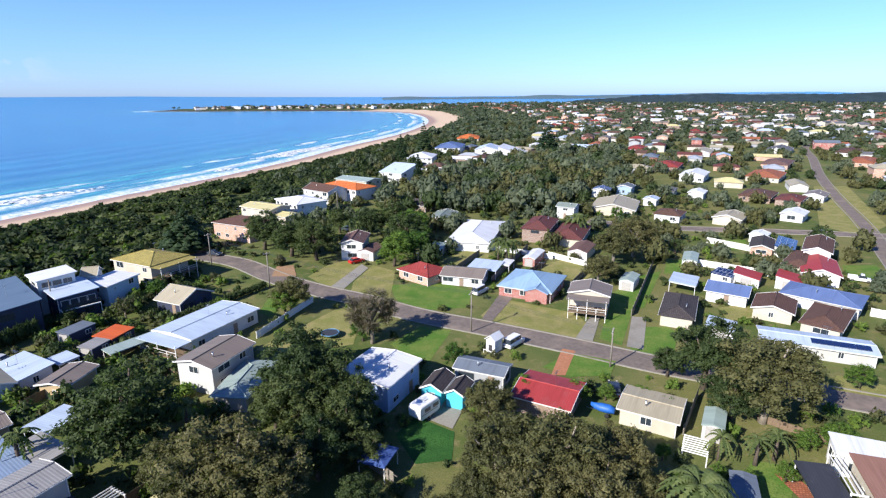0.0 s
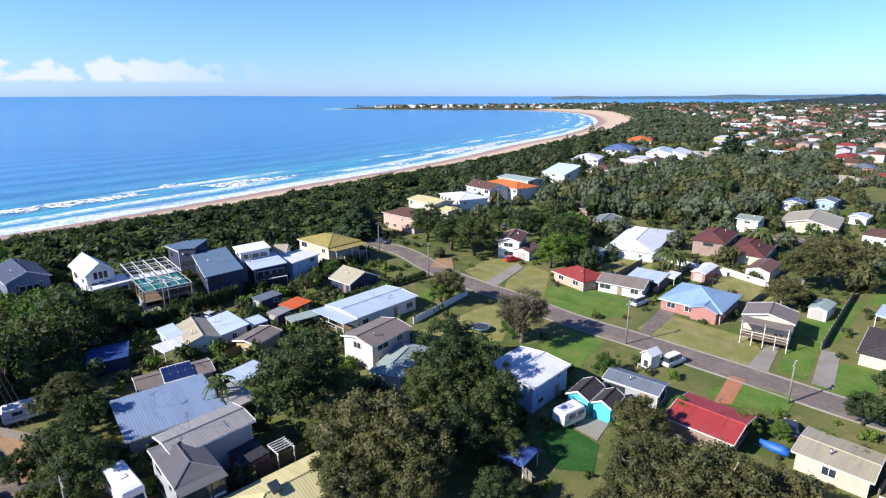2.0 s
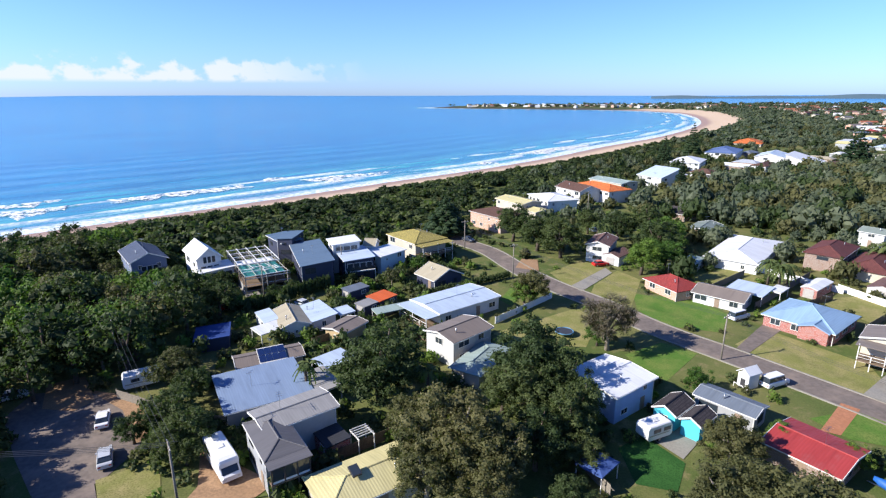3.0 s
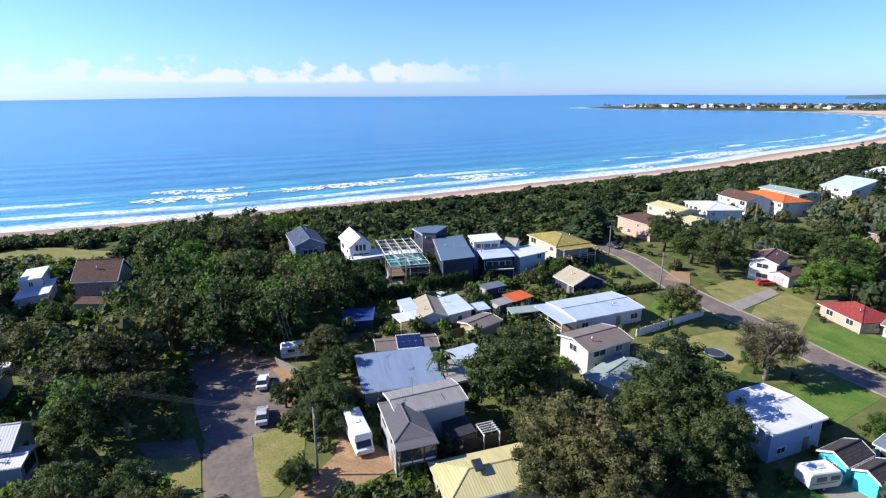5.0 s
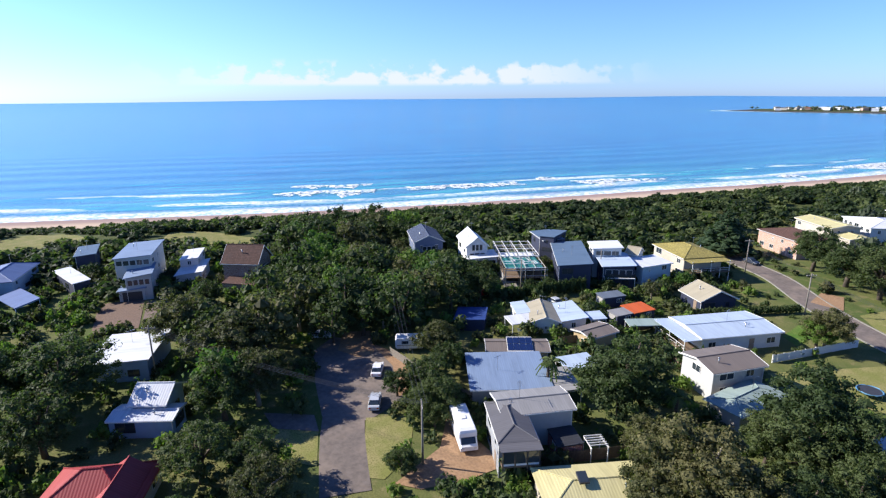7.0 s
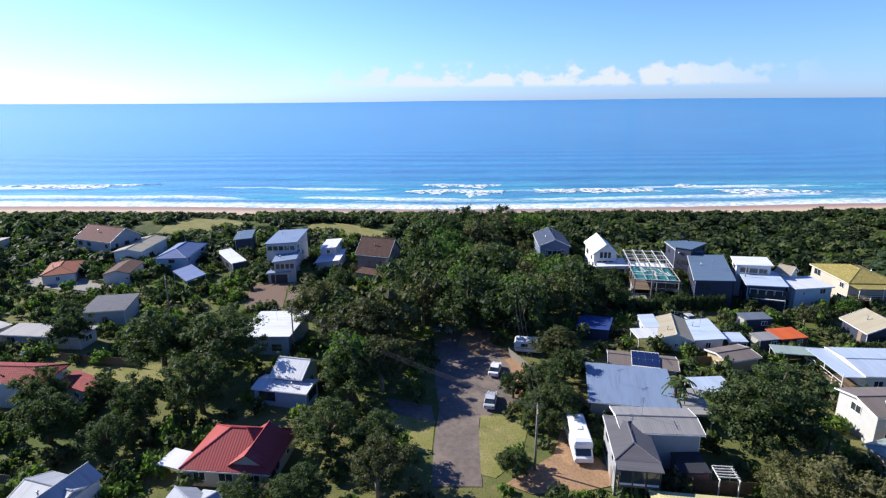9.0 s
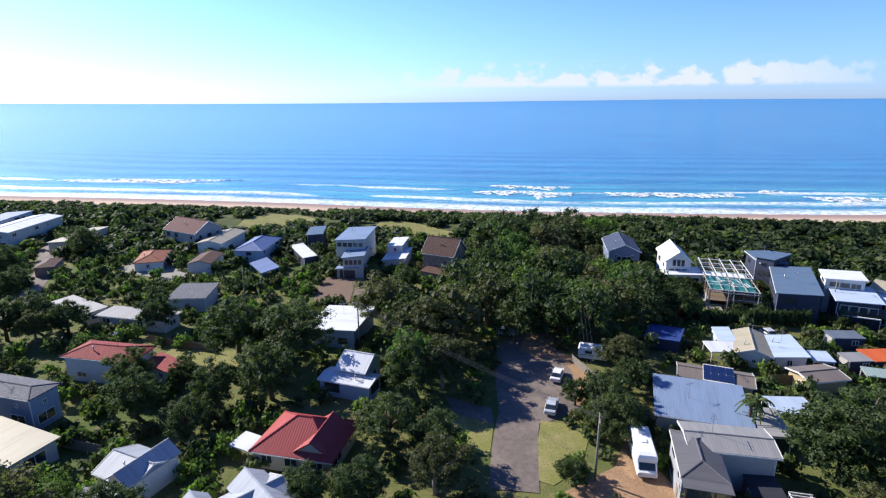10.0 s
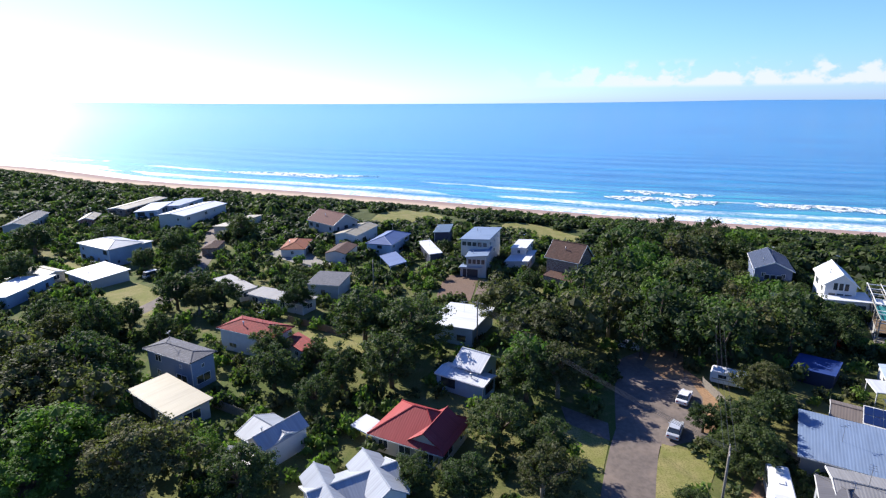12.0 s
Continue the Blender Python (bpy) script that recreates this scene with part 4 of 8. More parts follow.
def leafy(shape, rng, c, r, leaves, size, flat=1.0, core=0.72):
    """A clump of leaves round c, over an uneven core."""
    bv, bf = blob_mesh(rng)
    shape.put([(c[0] + x * r * core, c[1] + y * r * core, c[2] + z * r * core * flat) for x, y, z in bv], bf)
    for _ in range(leaves):
        d = Vector((rng.gauss(0, 1), rng.gauss(0, 1), rng.gauss(0.25, 1))).normalized()
        p = Vector(c) + Vector((d.x, d.y, d.z * flat)) * r * rng.uniform(0.6, 1.2)
        nrm = (d + Vector((rng.uniform(-1, 1), rng.uniform(-1, 1), rng.uniform(-0.4, 1))) * 0.9).normalized()
        u = nrm.orthogonal().normalized()
        u = (u * math.cos(q := rng.uniform(0, 6.28)) + nrm.cross(u) * math.sin(q)).normalized()
        w = nrm.cross(u)
        s = size * rng.uniform(0.6, 1.35)
        shape.put([p - u * s, p + u * s * 0.6 + w * s * 0.75, p + u * s * 0.9 - w * s * 0.6], [(0, 1, 2)])


def crown_points(rng, n, wide, tall, mid):
    """Centres of clumps over an uneven crown of radius 1."""
    out = []
    for i in range(n):
        a = i * 2.399 + rng.uniform(-0.5, 0.5)
        u = 1 - 1.55 * (i + 0.5) / n
        s = math.sqrt(max(0.0, 1 - u * u))
        k = rng.uniform(0.5, 1.06)
        out.append((math.cos(a) * s * wide * k, math.sin(a) * s * wide * k, mid + u * tall * k))
    return out


def make_tree(kind, seed, fine):
    """Trunk, limbs and crown of a tree of crown radius 1 and height 2."""
    rng = random.Random(seed)
    th = root("tree", pose(0, 0, 0), "tree", "tree")
    tk, cr = Shape(), Shape()
    wide, tall, mid = {0: (0.84, 0.84, 1.02), 1: (0.84, 0.86, 0.98), 2: (0.86, 0.72, 1.14), 3: (0.8, 0.8, 0.95), 4: (0.8, 0.65, 1.2)}[kind]
    n = {0: 104, 1: 96, 2: 92, 3: 80, 4: 40}[kind] if fine else 26
    pts = crown_points(rng, n, wide, tall, mid)
    if kind != 4:
        # lobes: some sides of the crown reach out and up, others fall back
        lobes = [(rng.uniform(0, 6.28), rng.uniform(-0.2, 0.9), rng.uniform(-0.26, 0.2)) for _ in range(9)]
        grown = []
        for px, py, pz in pts:
            a, u = math.atan2(py, px), (pz - mid) / tall
            k = 1.0 + sum(g * math.exp(-((math.cos(a - b) - 1) ** 2) * 6 - ((u - c) * 2.0) ** 2) for b, c, g in lobes)
            grown.append((px * k, py * k, mid + (pz - mid) * k))
        pts = grown
    lean = (rng.uniform(-0.08, 0.08), rng.uniform(-0.08, 0.08))
    tk.tube([(0, 0, -0.1), (lean[0] * 0.5, lean[1] * 0.5, 0.45), (lean[0], lean[1], 0.95), (lean[0] * 1.5, lean[1] * 1.5, 1.5)], [0.085, 0.065, 0.05, 0.02], 7)
    for i in range(11 if fine else 3):
        q = pts[(i * 7 + 2) % n]
        z = rng.uniform(0.45, 0.95)
        tk.tube([(lean[0] * z, lean[1] * z, z), (q[0] * 0.5, q[1] * 0.5, (z + q[2]) / 2 + 0.05), (q[0], q[1], q[2])], [0.04, 0.026, 0.012], 5)
    for q in pts:
        r = rng.uniform(0.08, 0.2) if fine else rng.uniform(0.2, 0.34)
        if kind == 4:
            for _ in range(44):
                d = Vector((rng.gauss(0, 1), rng.gauss(0, 1), rng.gauss(0.3, 0.8))).normalized()
                e = Vector(q) + d * r * 1.3
                w = d.orthogonal().normalized() * 0.008
                cr.put([Vector(q) - w, Vector(q) + w, e + w * 0.4, e - w * 0.4], [(0, 1, 2, 3)])
                for _ in range(4):
                    d2 = (d + Vector((rng.gauss(0, 0.6), rng.gauss(0, 0.6), rng.gauss(0, 0.6)))).normalized()
                    p2 = Vector(q) + d * r * rng.uniform(0.5, 1.2)
                    w2 = d2.orthogonal().normalized() * 0.007
                    cr.put([p2 - w2, p2 + w2, p2 + d2 * 0.14 + w2, p2 + d2 * 0.14 - w2], [(0, 1, 2, 3)])
        elif kind == 2:
            leafy(cr, rng, q, r * 1.18, 120 if fine else 46, 0.029 if fine else 0.055, 0.75, 0.66)
        else:
            leafy(cr, rng, q, r * 1.1, 96 if fine else 46, 0.03 if fine else 0.058, 0.8, 0.62)
    part("trunk", tk, pale_bark if kind in (2, 4) else bark, th, smooth=True)
    part("crown", cr, (leaf_dark, leaf_dark, leaf_olive, leaf_bright, leaf_grey)[kind], th)
    return th


PROTO = {}
CREST = [(-132, 34), (-122, 82), (-107, 86), (-143, 20), (-160, -13), (-175, -30)]
TREE_LABEL = ("dark green broad-crowned coastal tree", "dense dark green banksia tree", "olive green gum tree with pale limbs", "bright green rounded garden tree", "bare grey-brown deciduous tree")


def tree_at(x, y, h, r, kind, fine, group, turn, pick):
    key = (kind, fine, pick)
    if not fine and any((x - a) ** 2 + (y - b) ** 2 < 270 for a, b in CREST):
        r, h = r * 0.55, h * 0.5  # wind-clipped growth round the crest houses
    m = pose(x, y, height_at(x, y) - 0.05, 0, 0, turn) @ Matrix.Diagonal((r, r, h / 2, 1))
    if key not in PROTO:
        PROTO[key] = make_tree(kind, 100 + kind * 10 + pick + (50 if fine else 0), fine)
        PROTO[key].matrix_basis = m
        ob = PROTO[key]
    else:
        src = PROTO[key]
        made = src.copy()
        scene.collection.objects.link(made)
        made.matrix_basis = m
        for c in src.children:
            k = c.copy()
            scene.collection.objects.link(k)
            k.parent = made
        ob = made
    if fine:
        FOOT.append((x, y, 0, r * 0.5, r * 0.5))
    else:
        note(x, y, 0, r * 0.5, r * 0.5)
    return tagged(ob, TREE_LABEL[kind], "tree", group)


def plant(rows, group):
    for i, (x, y, h, r, kind) in enumerate(rows):
        tree_at(x, y, h, r, kind, True, group, i * 77.0, i % 3)


def palms(rows):
    for i, (x, y, h, r) in enumerate(rows):
        rng = random.Random(i)
        th = root("palm_tree", pose(x, y, height_at(x, y), 0, 0, i * 40), "feathery green palm tree", "palm tree", "palms")
        FOOT.append((x, y, 0, r * 0.4, r * 0.4))
        part("trunk", Shape().tube([(0, 0, -0.2), (0.05, 0, h * 0.5), (0.1, 0.05, h * 0.85)], [0.3, 0.22, 0.2], 8), bark, th, smooth=True)
        n = 44 if r > 3 else 20
        for k in range(n):
            a, up = k * 2.399, rng.uniform(-0.15, 1.35)
            s = Shape()
            spine, edge_l, edge_r = [], [], []
            for j in range(19):
                t = j / 18
                p = (r * t * (1 - 0.12 * t) * math.cos(up * 0.8), 0.0, h * 0.85 + r * (math.sin(up) * t - 0.85 * t * t))
                w = (0.115 * r * math.sin(math.pi * (0.1 + 0.88 * t)) + 0.03) * (1.0 if j % 2 else 0.3)
                spine.append(p)
                edge_l.append((p[0] + 0.15, w, p[2] - 0.35 * w))
                edge_r.append((p[0] + 0.15, -w, p[2] - 0.35 * w))
            q = []
            for j in range(18):
                q += [(j, j + 1, 20 + j, 19 + j), (j + 1, j, 38 + j, 39 + j)]
            s.put(spine + edge_l + edge_r, q)
            part("frond", s, leaf_palm, th, m=pose(0.1, 0.05, 0, 0, 0, math.degrees(a)))


def pines(rows):
    for i, (x, y, h, r) in enumerate(rows):
        rng = random.Random(40 + i)
        th = root("pine_tree", pose(x, y, height_at(x, y), 0, 0, i * 40), "tall dark conical island pine", "pine tree", "pines")
        FOOT.append((x, y, 0, r * 0.5, r * 0.5))
        part("trunk", Shape().tube([(0, 0, -0.2), (0, 0, h * 0.95)], [0.35, 0.05], 7), bark, th, smooth=True)
        s = Shape()
        tiers = 14
        for j in range(tiers):
            t = j / (tiers - 1)
            z, rr = h * (0.14 + 0.84 * t), r * (1 - t) ** 0.85 + 0.25
            for k in range(max(4, int(9 * (1 - t) + 4))):
                a = k * 2.399 + j
                q = rr * rng.uniform(0.45, 0.95)
                leafy(s, rng, (math.cos(a) * q, math.sin(a) * q, z + rng.uniform(-0.2, 0.2)), 0.28 * rr + 0.3, 16, 0.3, 0.6, 0.85)
        part("crown", s, leaf_pine, th)


def joined(name, protos, rows, mat, label, category, group=""):
    """Many small plants as one object: rows of x, y, z, radius, height, turn and which form."""
    vs, fs, n = [], [], 0
    for x, y, z, r, h, turn, which in rows:
        pv, pf = protos[which % len(protos)]
        c, s = math.cos(turn), math.sin(turn)
        q = np.column_stack([(pv[:, 0] * c - pv[:, 1] * s) * r + x, (pv[:, 0] * s + pv[:, 1] * c) * r + y, pv[:, 2] * h + z])
        vs.append(q)
        fs += [tuple(i + n for i in f) for f in pf]
        n += len(pv)
    me = bpy.data.meshes.new(name)
    me.from_pydata(np.concatenate(vs).tolist(), [], fs)
    me.materials.append(mat)
    return tagged(new(name, me), label, category, group, "stuff")


def bush_forms(count, clumps, leaves, size):
    out = []
    for k in range(count):
        rng = random.Random(900 + k)
        s = Shape()
        for q in crown_points(rng, clumps, 0.7, 0.42, 0.5):
            leafy(s, rng, q, rng.uniform(0.34, 0.5), leaves, size, 0.8, 0.8)
        out.append((np.array([tuple(p) for p in s.v]), s.f))
    return out


def hedge(points, h, label):
    rng = random.Random(len(label))
    rows = []
    for (x0, y0), (x1, y1) in zip(points, points[1:]):
        L = math.hypot(x1 - x0, y1 - y0)
        for i in range(int(L / 0.9)):
            t = (i + 0.5) / int(L / 0.9)
            rows.append((x0 + (x1 - x0) * t, y0 + (y1 - y0) * t, 0, 0.95, h * rng.uniform(0.92, 1.05), rng.uniform(0, 6), i))
            FOOT.append((rows[-1][0], rows[-1][1], 0, 0.8, 0.8))
    return joined("hedge", bush_forms(3, 7, 26, 0.13), rows, leaf_dark, label, "hedge")


# ---- streets, yards and planting ----
road([(-83, 160), (-71, 151), (-56, 143), (-42, 130), (-30, 121), (-18, 114), (-5, 105), (7, 99), (22, 91), (36, 83), (49, 77), (64, 70), (82, 62)], 6.2, "main street of worn grey asphalt")
road([(-81, 39), (-73, 34), (-64, 28), (-56, 24), (-49, 21)], 6.0, "patched asphalt side street ending at the dune", False)
road([(-88, -78), (-92, -73), (-99, -70), (-111, -66), (-123, -63), (-143, -65), (-167, -70), (-196, -80)], 4.4, "asphalt lane past the dune houses", False)
road([(52, 191), (71, 181), (97, 176), (122, 171), (145, 165)], 6.0, "asphalt cross street")
road([(107, 116), (144, 181), (171, 233), (208, 300), (257, 381), (298, 453), (356, 530)], 4.8, "long straight asphalt road running inland")
patch([(-34.1, 89.5), (-22.5, 109.6), (-16.9, 104.8), (-16.6, 91.6), (-26.7, 88.3)], lawn_dry, "dry grass yard behind a pale fence")
patch([(-9.9, 91.5), (-4.5, 99.5), (1.6, 97.5), (-2.5, 84.7), (-4.9, 84.8)], lawn_green, "green lawn beside the street")
patch([(-12.8, 123.9), (-0.6, 125.7), (6.6, 119.6), (5.5, 109.1), (-5.4, 107.7), (-10.7, 114.4)], lawn_green, "bright green front lawn beside the house")
patch([(7.6, 104.4), (12.7, 114.7), (27.7, 105.5), (28.7, 98.4), (24.4, 91.9), (12.8, 99.2)], lawn_dry, "mown dry lawn before the red brick bungalow")
patch([(29.0, 93.2), (38.3, 115.3), (45.2, 118.8), (32.3, 90.3)], lawn_green, "strip of vivid green lawn")
patch([(37.0, 98.2), (43.8, 98.6), (44.7, 95.5), (39.4, 85.1), (33.2, 88.5)], lawn_green, "green front lawn by the street")
patch([(32.5, 110.2), (48.7, 128.9), (56.1, 133.3), (42.8, 108.4), (36.8, 108.5)], lawn_green, "green side yard beside the house")
patch([(55.9, 131.0), (61.4, 143.1), (69.9, 142.9), (65.8, 130.8)], lawn_green, "green back yard beside the house")
patch([(-34.2, 130.7), (-29.2, 146.4), (-21.9, 139.9), (-26.6, 121.4)], lawn_dry, "dry sloping front lawn")
patch([(-22.0, 126.2), (-18.9, 139.9), (-12.4, 134.8), (-12.0, 114.5), (-21.5, 118.3)], lawn_dry, "dry grass beside a concrete drive")
patch([(-6.6, 63.8), (-4.1, 68.1), (1.4, 64.3), (0.9, 58.4), (-3.6, 57.7)], lawn_dark, "deep green artificial lawn")
patch([(-63.9, 70.9), (-60.8, 76.7), (-57.6, 74.1), (-59.8, 68.1)], lawn_green, "small green back lawn")
patch([(-50.9, 86.0), (-46.4, 90.7), (-42.5, 87.8), (-45.3, 81.3)], lawn_green, "small green back lawn")
patch([(-39.0, 107.0), (-39.6, 116.8), (-35.3, 112.3), (-35.5, 104.7)], lawn_green, "green side lawn beside the house")
patch([(-75.1, 28.4), (-86.3, 32.7), (-89.9, 38.4), (-83.2, 42.6), (-73.8, 42.0), (-64.9, 39.4), (-62.5, 36.3), (-60.7, 30.3), (-65.7, 25.4)], tar, "worn asphalt turning court at the street end")
patch([(-83.6, 42.8), (-75.4, 44.7), (-64.0, 40.3), (-63.8, 37.2), (-73.0, 41.5)], bare, "sandy shoulder of the turning court")
patch([(-50.5, 24.0), (-61.6, 30.3), (-58.2, 36.4), (-50.7, 30.8), (-48.6, 25.9)], lawn_dry, "grass verge beside the side street")
patch([(-62.2, 15.3), (-67.2, 18.8), (-63.0, 23.7), (-55.6, 20.3)], lawn_dry, "grass verge beside the side street")
patch([(-101.7, -26.7), (-97.0, -12.7), (-87.7, -12.9), (-94.7, -25.0)], lawn_dry, "grass yard behind the red roofed house")
patch([(-166.1, -123.3), (-162.7, -119.2), (-124.9, -63.8), (-110.4, -60.9), (-110.6, -65.8)], lawn_dry, "roadside grass beside the house")
patch([(-193.2, -25.2), (-224.7, -19.3), (-232.6, -0.3), (-211.9, 6.4), (-197.0, -4.6)], lawn_dry, "open grassy dune slope")
patch([(-186.6, 23.7), (-200.3, 29.7), (-194.9, 41.5), (-178.7, 49.9), (-178.1, 63.4), (-169.0, 58.5), (-173.7, 37.2)], lawn_dry, "mown grass on the dune crest")
patch([(25.0, 138.8), (33.6, 143.8), (41.6, 136.0), (33.7, 125.0), (25.7, 134.0)], lawn_dry, "dry back yard beside the house")
patch([(-2.2, 142.0), (8.6, 155.9), (15.2, 147.0), (6.8, 136.8)], lawn_dry, "dry back yard beside the house")
patch([(7.4, 134.4), (10.0, 139.2), (18.2, 139.0), (16.9, 134.2)], lawn_green, "green back yard beside the house")
patch([(58.3, 108.1), (65.2, 109.6), (65.3, 103.4), (57.0, 100.6)], lawn_dry, "grass yard beside the house")
patch([(59.4, 74.6), (63.3, 78.9), (70.6, 74.4), (67.7, 71.0)], lawn_dry, "dry roadside verge beside the house")
patch([(16.5, 82.4), (22.4, 87.5), (29.4, 84.3), (27.0, 79.4), (20.5, 79.0)], lawn_green, "green front yard")
patch([(34.4, 53.5), (38.2, 58.0), (42.8, 56.4), (38.6, 50.7), (34.4, 51.2)], lawn_green, "green back yard beside the house")
patch([(105.2, 136.9), (113.9, 136.7), (109.1, 123.4), (97.1, 123.6)], lawn_green, "green yard beside villas")
patch([(180.3, 262.8), (196.3, 262.1), (151.4, 180.6), (132.7, 165.8), (128.8, 181.3)], lawn_dry, "wide grass verge beside the house")
patch([(83.6, 163.7), (94.0, 163.4), (88.9, 153.9), (77.7, 151.1)], lawn_green, "walled green courtyard")
patch([(-26.9, 123.0), (-22.1, 141.0), (-19.8, 137.4), (-23.8, 120.2)], concrete, "pale concrete driveway")
patch([(24.6, 93.3), (30.2, 104.0), (32.0, 103.4), (27.3, 91.6)], concrete, "concrete driveway beside the house")
patch([(33.0, 89.8), (38.6, 103.6), (41.4, 103.0), (35.6, 88.6)], concrete, "concrete driveway beside the house")
patch([(7.8, 102.9), (13.0, 117.6), (16.0, 115.7), (9.7, 101.5)], tar, "dark asphalt driveway")
patch([(17.4, 79.6), (21.2, 89.1), (23.4, 88.2), (19.7, 79.5)], brick_drive, "red clay paved driveway")
patch([(39.9, 51.2), (39.5, 55.4), (41.6, 55.6), (42.4, 51.2)], "terracotta", "orange tiled terrace")
patch([(-4.1, 68.5), (-2.3, 75.4), (3.8, 72.9), (1.1, 65.0)], concrete, "paved concrete yard")
patch([(-49.7, 34.9), (-55.4, 40.2), (-46.4, 39.7), (-41.9, 39.4), (-42.5, 34.4), (-44.5, 28.5), (-47.2, 26.5)], bare, "bare sandy driveway")
patch([(-43.5, 130.9), (-44.6, 139.5), (-40.3, 140.4), (-37.1, 130.8)], bare, "heap of bare orange soil")
patch([(-83.9, 36.5), (-90.7, 40.9), (-88.0, 45.3), (-79.0, 41.3), (-79.2, 38.2)], bare, "bare sandy track into the scrub")
patch([(-137.2, 3.5), (-134.5, 12.3), (-117.0, 8.7), (-119.3, 0.7)], dark_earth, "bare brown building plot")
patch([(-133.3, 12.7), (-128.3, 18.0), (-114.1, 12.9), (-116.5, 9.0)], brick_brown, "paved brick driveway")
patch([(-158.5, -49.7), (-175.4, -46.1), (-147.6, -29.6), (-145.1, -33.9)], concrete, "concrete forecourt beside the house")
patch([(-150.7, -31.3), (-157.4, -29.8), (-150.4, -25.0), (-142.5, -22.9), (-142.4, -27.7)], concrete, "concrete forecourt beside the house")
patch([(-71.5, 18.9), (-66.6, 24.6), (-62.4, 23.5), (-66.8, 18.7)], tar, "asphalt driveway across the verge")
fence([(-35.1, 94.3), (-28.8, 113.1)], 1.5, trim_m, "pale paling fence along the grass yard")
fence([(-36.8, 83.2), (-40.7, 79.1), (-47.8, 80.5)], 1.6, timber, "brown paling fence between yards")
fence([(-12.7, 60.2), (-5.4, 53.7)], 1.6, grey_timber, "weathered grey paling fence")
fence([(-0.6, 125.7), (10.7, 149.9)], 1.6, grey_timber, "grey paling fence between yards")
fence([(11.8, 125.4), (25.3, 155.5)], 1.6, grey_timber, "grey paling fence between yards")
fence([(30.0, 121.0), (42.9, 143.6)], 1.6, grey_timber, "grey paling fence between yards")
fence([(38.6, 103.8), (55.7, 138.1)], 1.6, grey_timber, "grey paling fence between yards")
fence([(27.3, 138.8), (16.3, 123.3)], 1.6, timber, "brown paling fence between yards")
fence([(11.1, 155.9), (30.5, 143.9)], 1.6, trim_m, "white arched fence between yards")
fence([(29.5, 146.6), (40.4, 134.6)], 1.6, trim_m, "white panel fence between yards")
fence([(66.8, 137.8), (86.4, 123.8)], 1.8, trim_m, "long white boundary wall")
fence([(80.4, 160.4), (95.1, 142.3)], 1.8, trim_m, "white boundary wall between yards")
fence([(86.9, 103.0), (93.5, 97.2)], 1.8, trim_m, "white boundary wall between yards")
fence([(32.0, 63.3), (38.4, 73.2)], 1.7, grey_timber, "grey paling fence between yards")
fence([(43.6, 66.5), (51.2, 59.5)], 1.2, timber, "low timber fence between yards")
fence([(-45.0, 40.8), (-37.4, 40.5)], 1.7, timber, "brown paling fence between yards")
fence([(-39.7, 42.3), (-32.6, 55.7)], 1.7, timber, "brown paling fence between yards")
fence([(-76.9, 43.3), (-60.2, 43.9), (-54.1, 46.5)], 1.5, grey_timber, "grey garden fence between yards")
fence([(-61.7, 70.4), (-59.5, 76.1), (-55.5, 91.6)], 1.6, timber, "brown boundary fence between yards")
fence([(-106.1, -30.6), (-97.1, -16.4)], 1.5, timber, "brown boundary fence between yards")
fence([(-73.1, -34.1), (-69.1, -27.3)], 1.6, grey_timber, "grey paling fence between yards")
fence([(-87.7, -23.1), (-85.3, -16.7)], 1.6, timber, "brown paling fence between yards")
hedge([(-55.0, 101.2), (-42.3, 122.5)], 1.8, "long clipped dark green hedge")
hedge([(-146.3, -46.6), (-137.4, -30.4)], 1.6, "clipped hedge on the terrace")
hedge([(-83.2, 79.0), (-80.5, 88.9), (-77.9, 96.7)], 3.4, "tall dark green hedge below the building site")
hedge([(-79.1, 98.0), (-76.7, 103.7), (-73.5, 115.5)], 2.2, "dense dark hedge")
breaker(-299, 98, -275, 158, 9)
breaker(-317, 114, -296, 160, 7)
breaker(-276, 170, -240, 235, 8)
breaker(-232, 265, -209, 303, 6)
breaker(-250, 252, -251, 269, 7)
breaker(-425, -158, -389, -33, 7)
breaker(-268, 166, -250, 238, 7)
breaker(-220, 264, -208, 302, 6)
breaker(-162, 384, -154, 403, 6)
breaker(-155, 487, -121, 592, 8)
breaker(-217, 286, -199, 323, 4)
breaker(-163, 462, -121, 586, 12)
# big garden trees
plant([(-40, 59, 9.2, 5.3, 1), (-23, 50, 11.7, 6.7, 2), (-31, 53, 7.3, 4.2, 2), (-19, 64, 9.9, 5.7, 1), (-24, 44, 7.5, 4.3, 2), (-17, 46, 6.9, 3.9, 2), (-20, 71, 12.0, 7.8, 0), (-40, 60, 12.0, 7.8, 0), (-14, 64, 6.7, 3.8, 0), (-10, 57, 5.3, 3.1, 0), (-23, 65, 7.9, 4.5, 0), (-9, 48, 5.7, 3.2, 0), (-5, 46, 4.4, 2.5, 0), (-26, 48, 8.5, 4.9, 2), (-18, 49, 9.5, 5.4, 2), (-15, 55, 8.1, 4.6, 0)], "big garden trees")
# street trees
plant([(-43, 149, 12.0, 7.8, 0), (-53, 156, 12.0, 7.1, 0), (-35, 145, 12.0, 7.2, 0), (-11, 154, 12.0, 7.8, 0), (-15, 174, 11.4, 6.5, 0), (-24, 171, 9.7, 5.5, 0), (-34, 176, 8.4, 4.8, 0), (-32, 107, 8.2, 4.7, 2), (-13, 92, 10.1, 5.8, 4), (-50, 75, 5.0, 2.9, 3), (2, 83, 4.7, 2.7, 3)], "street trees")
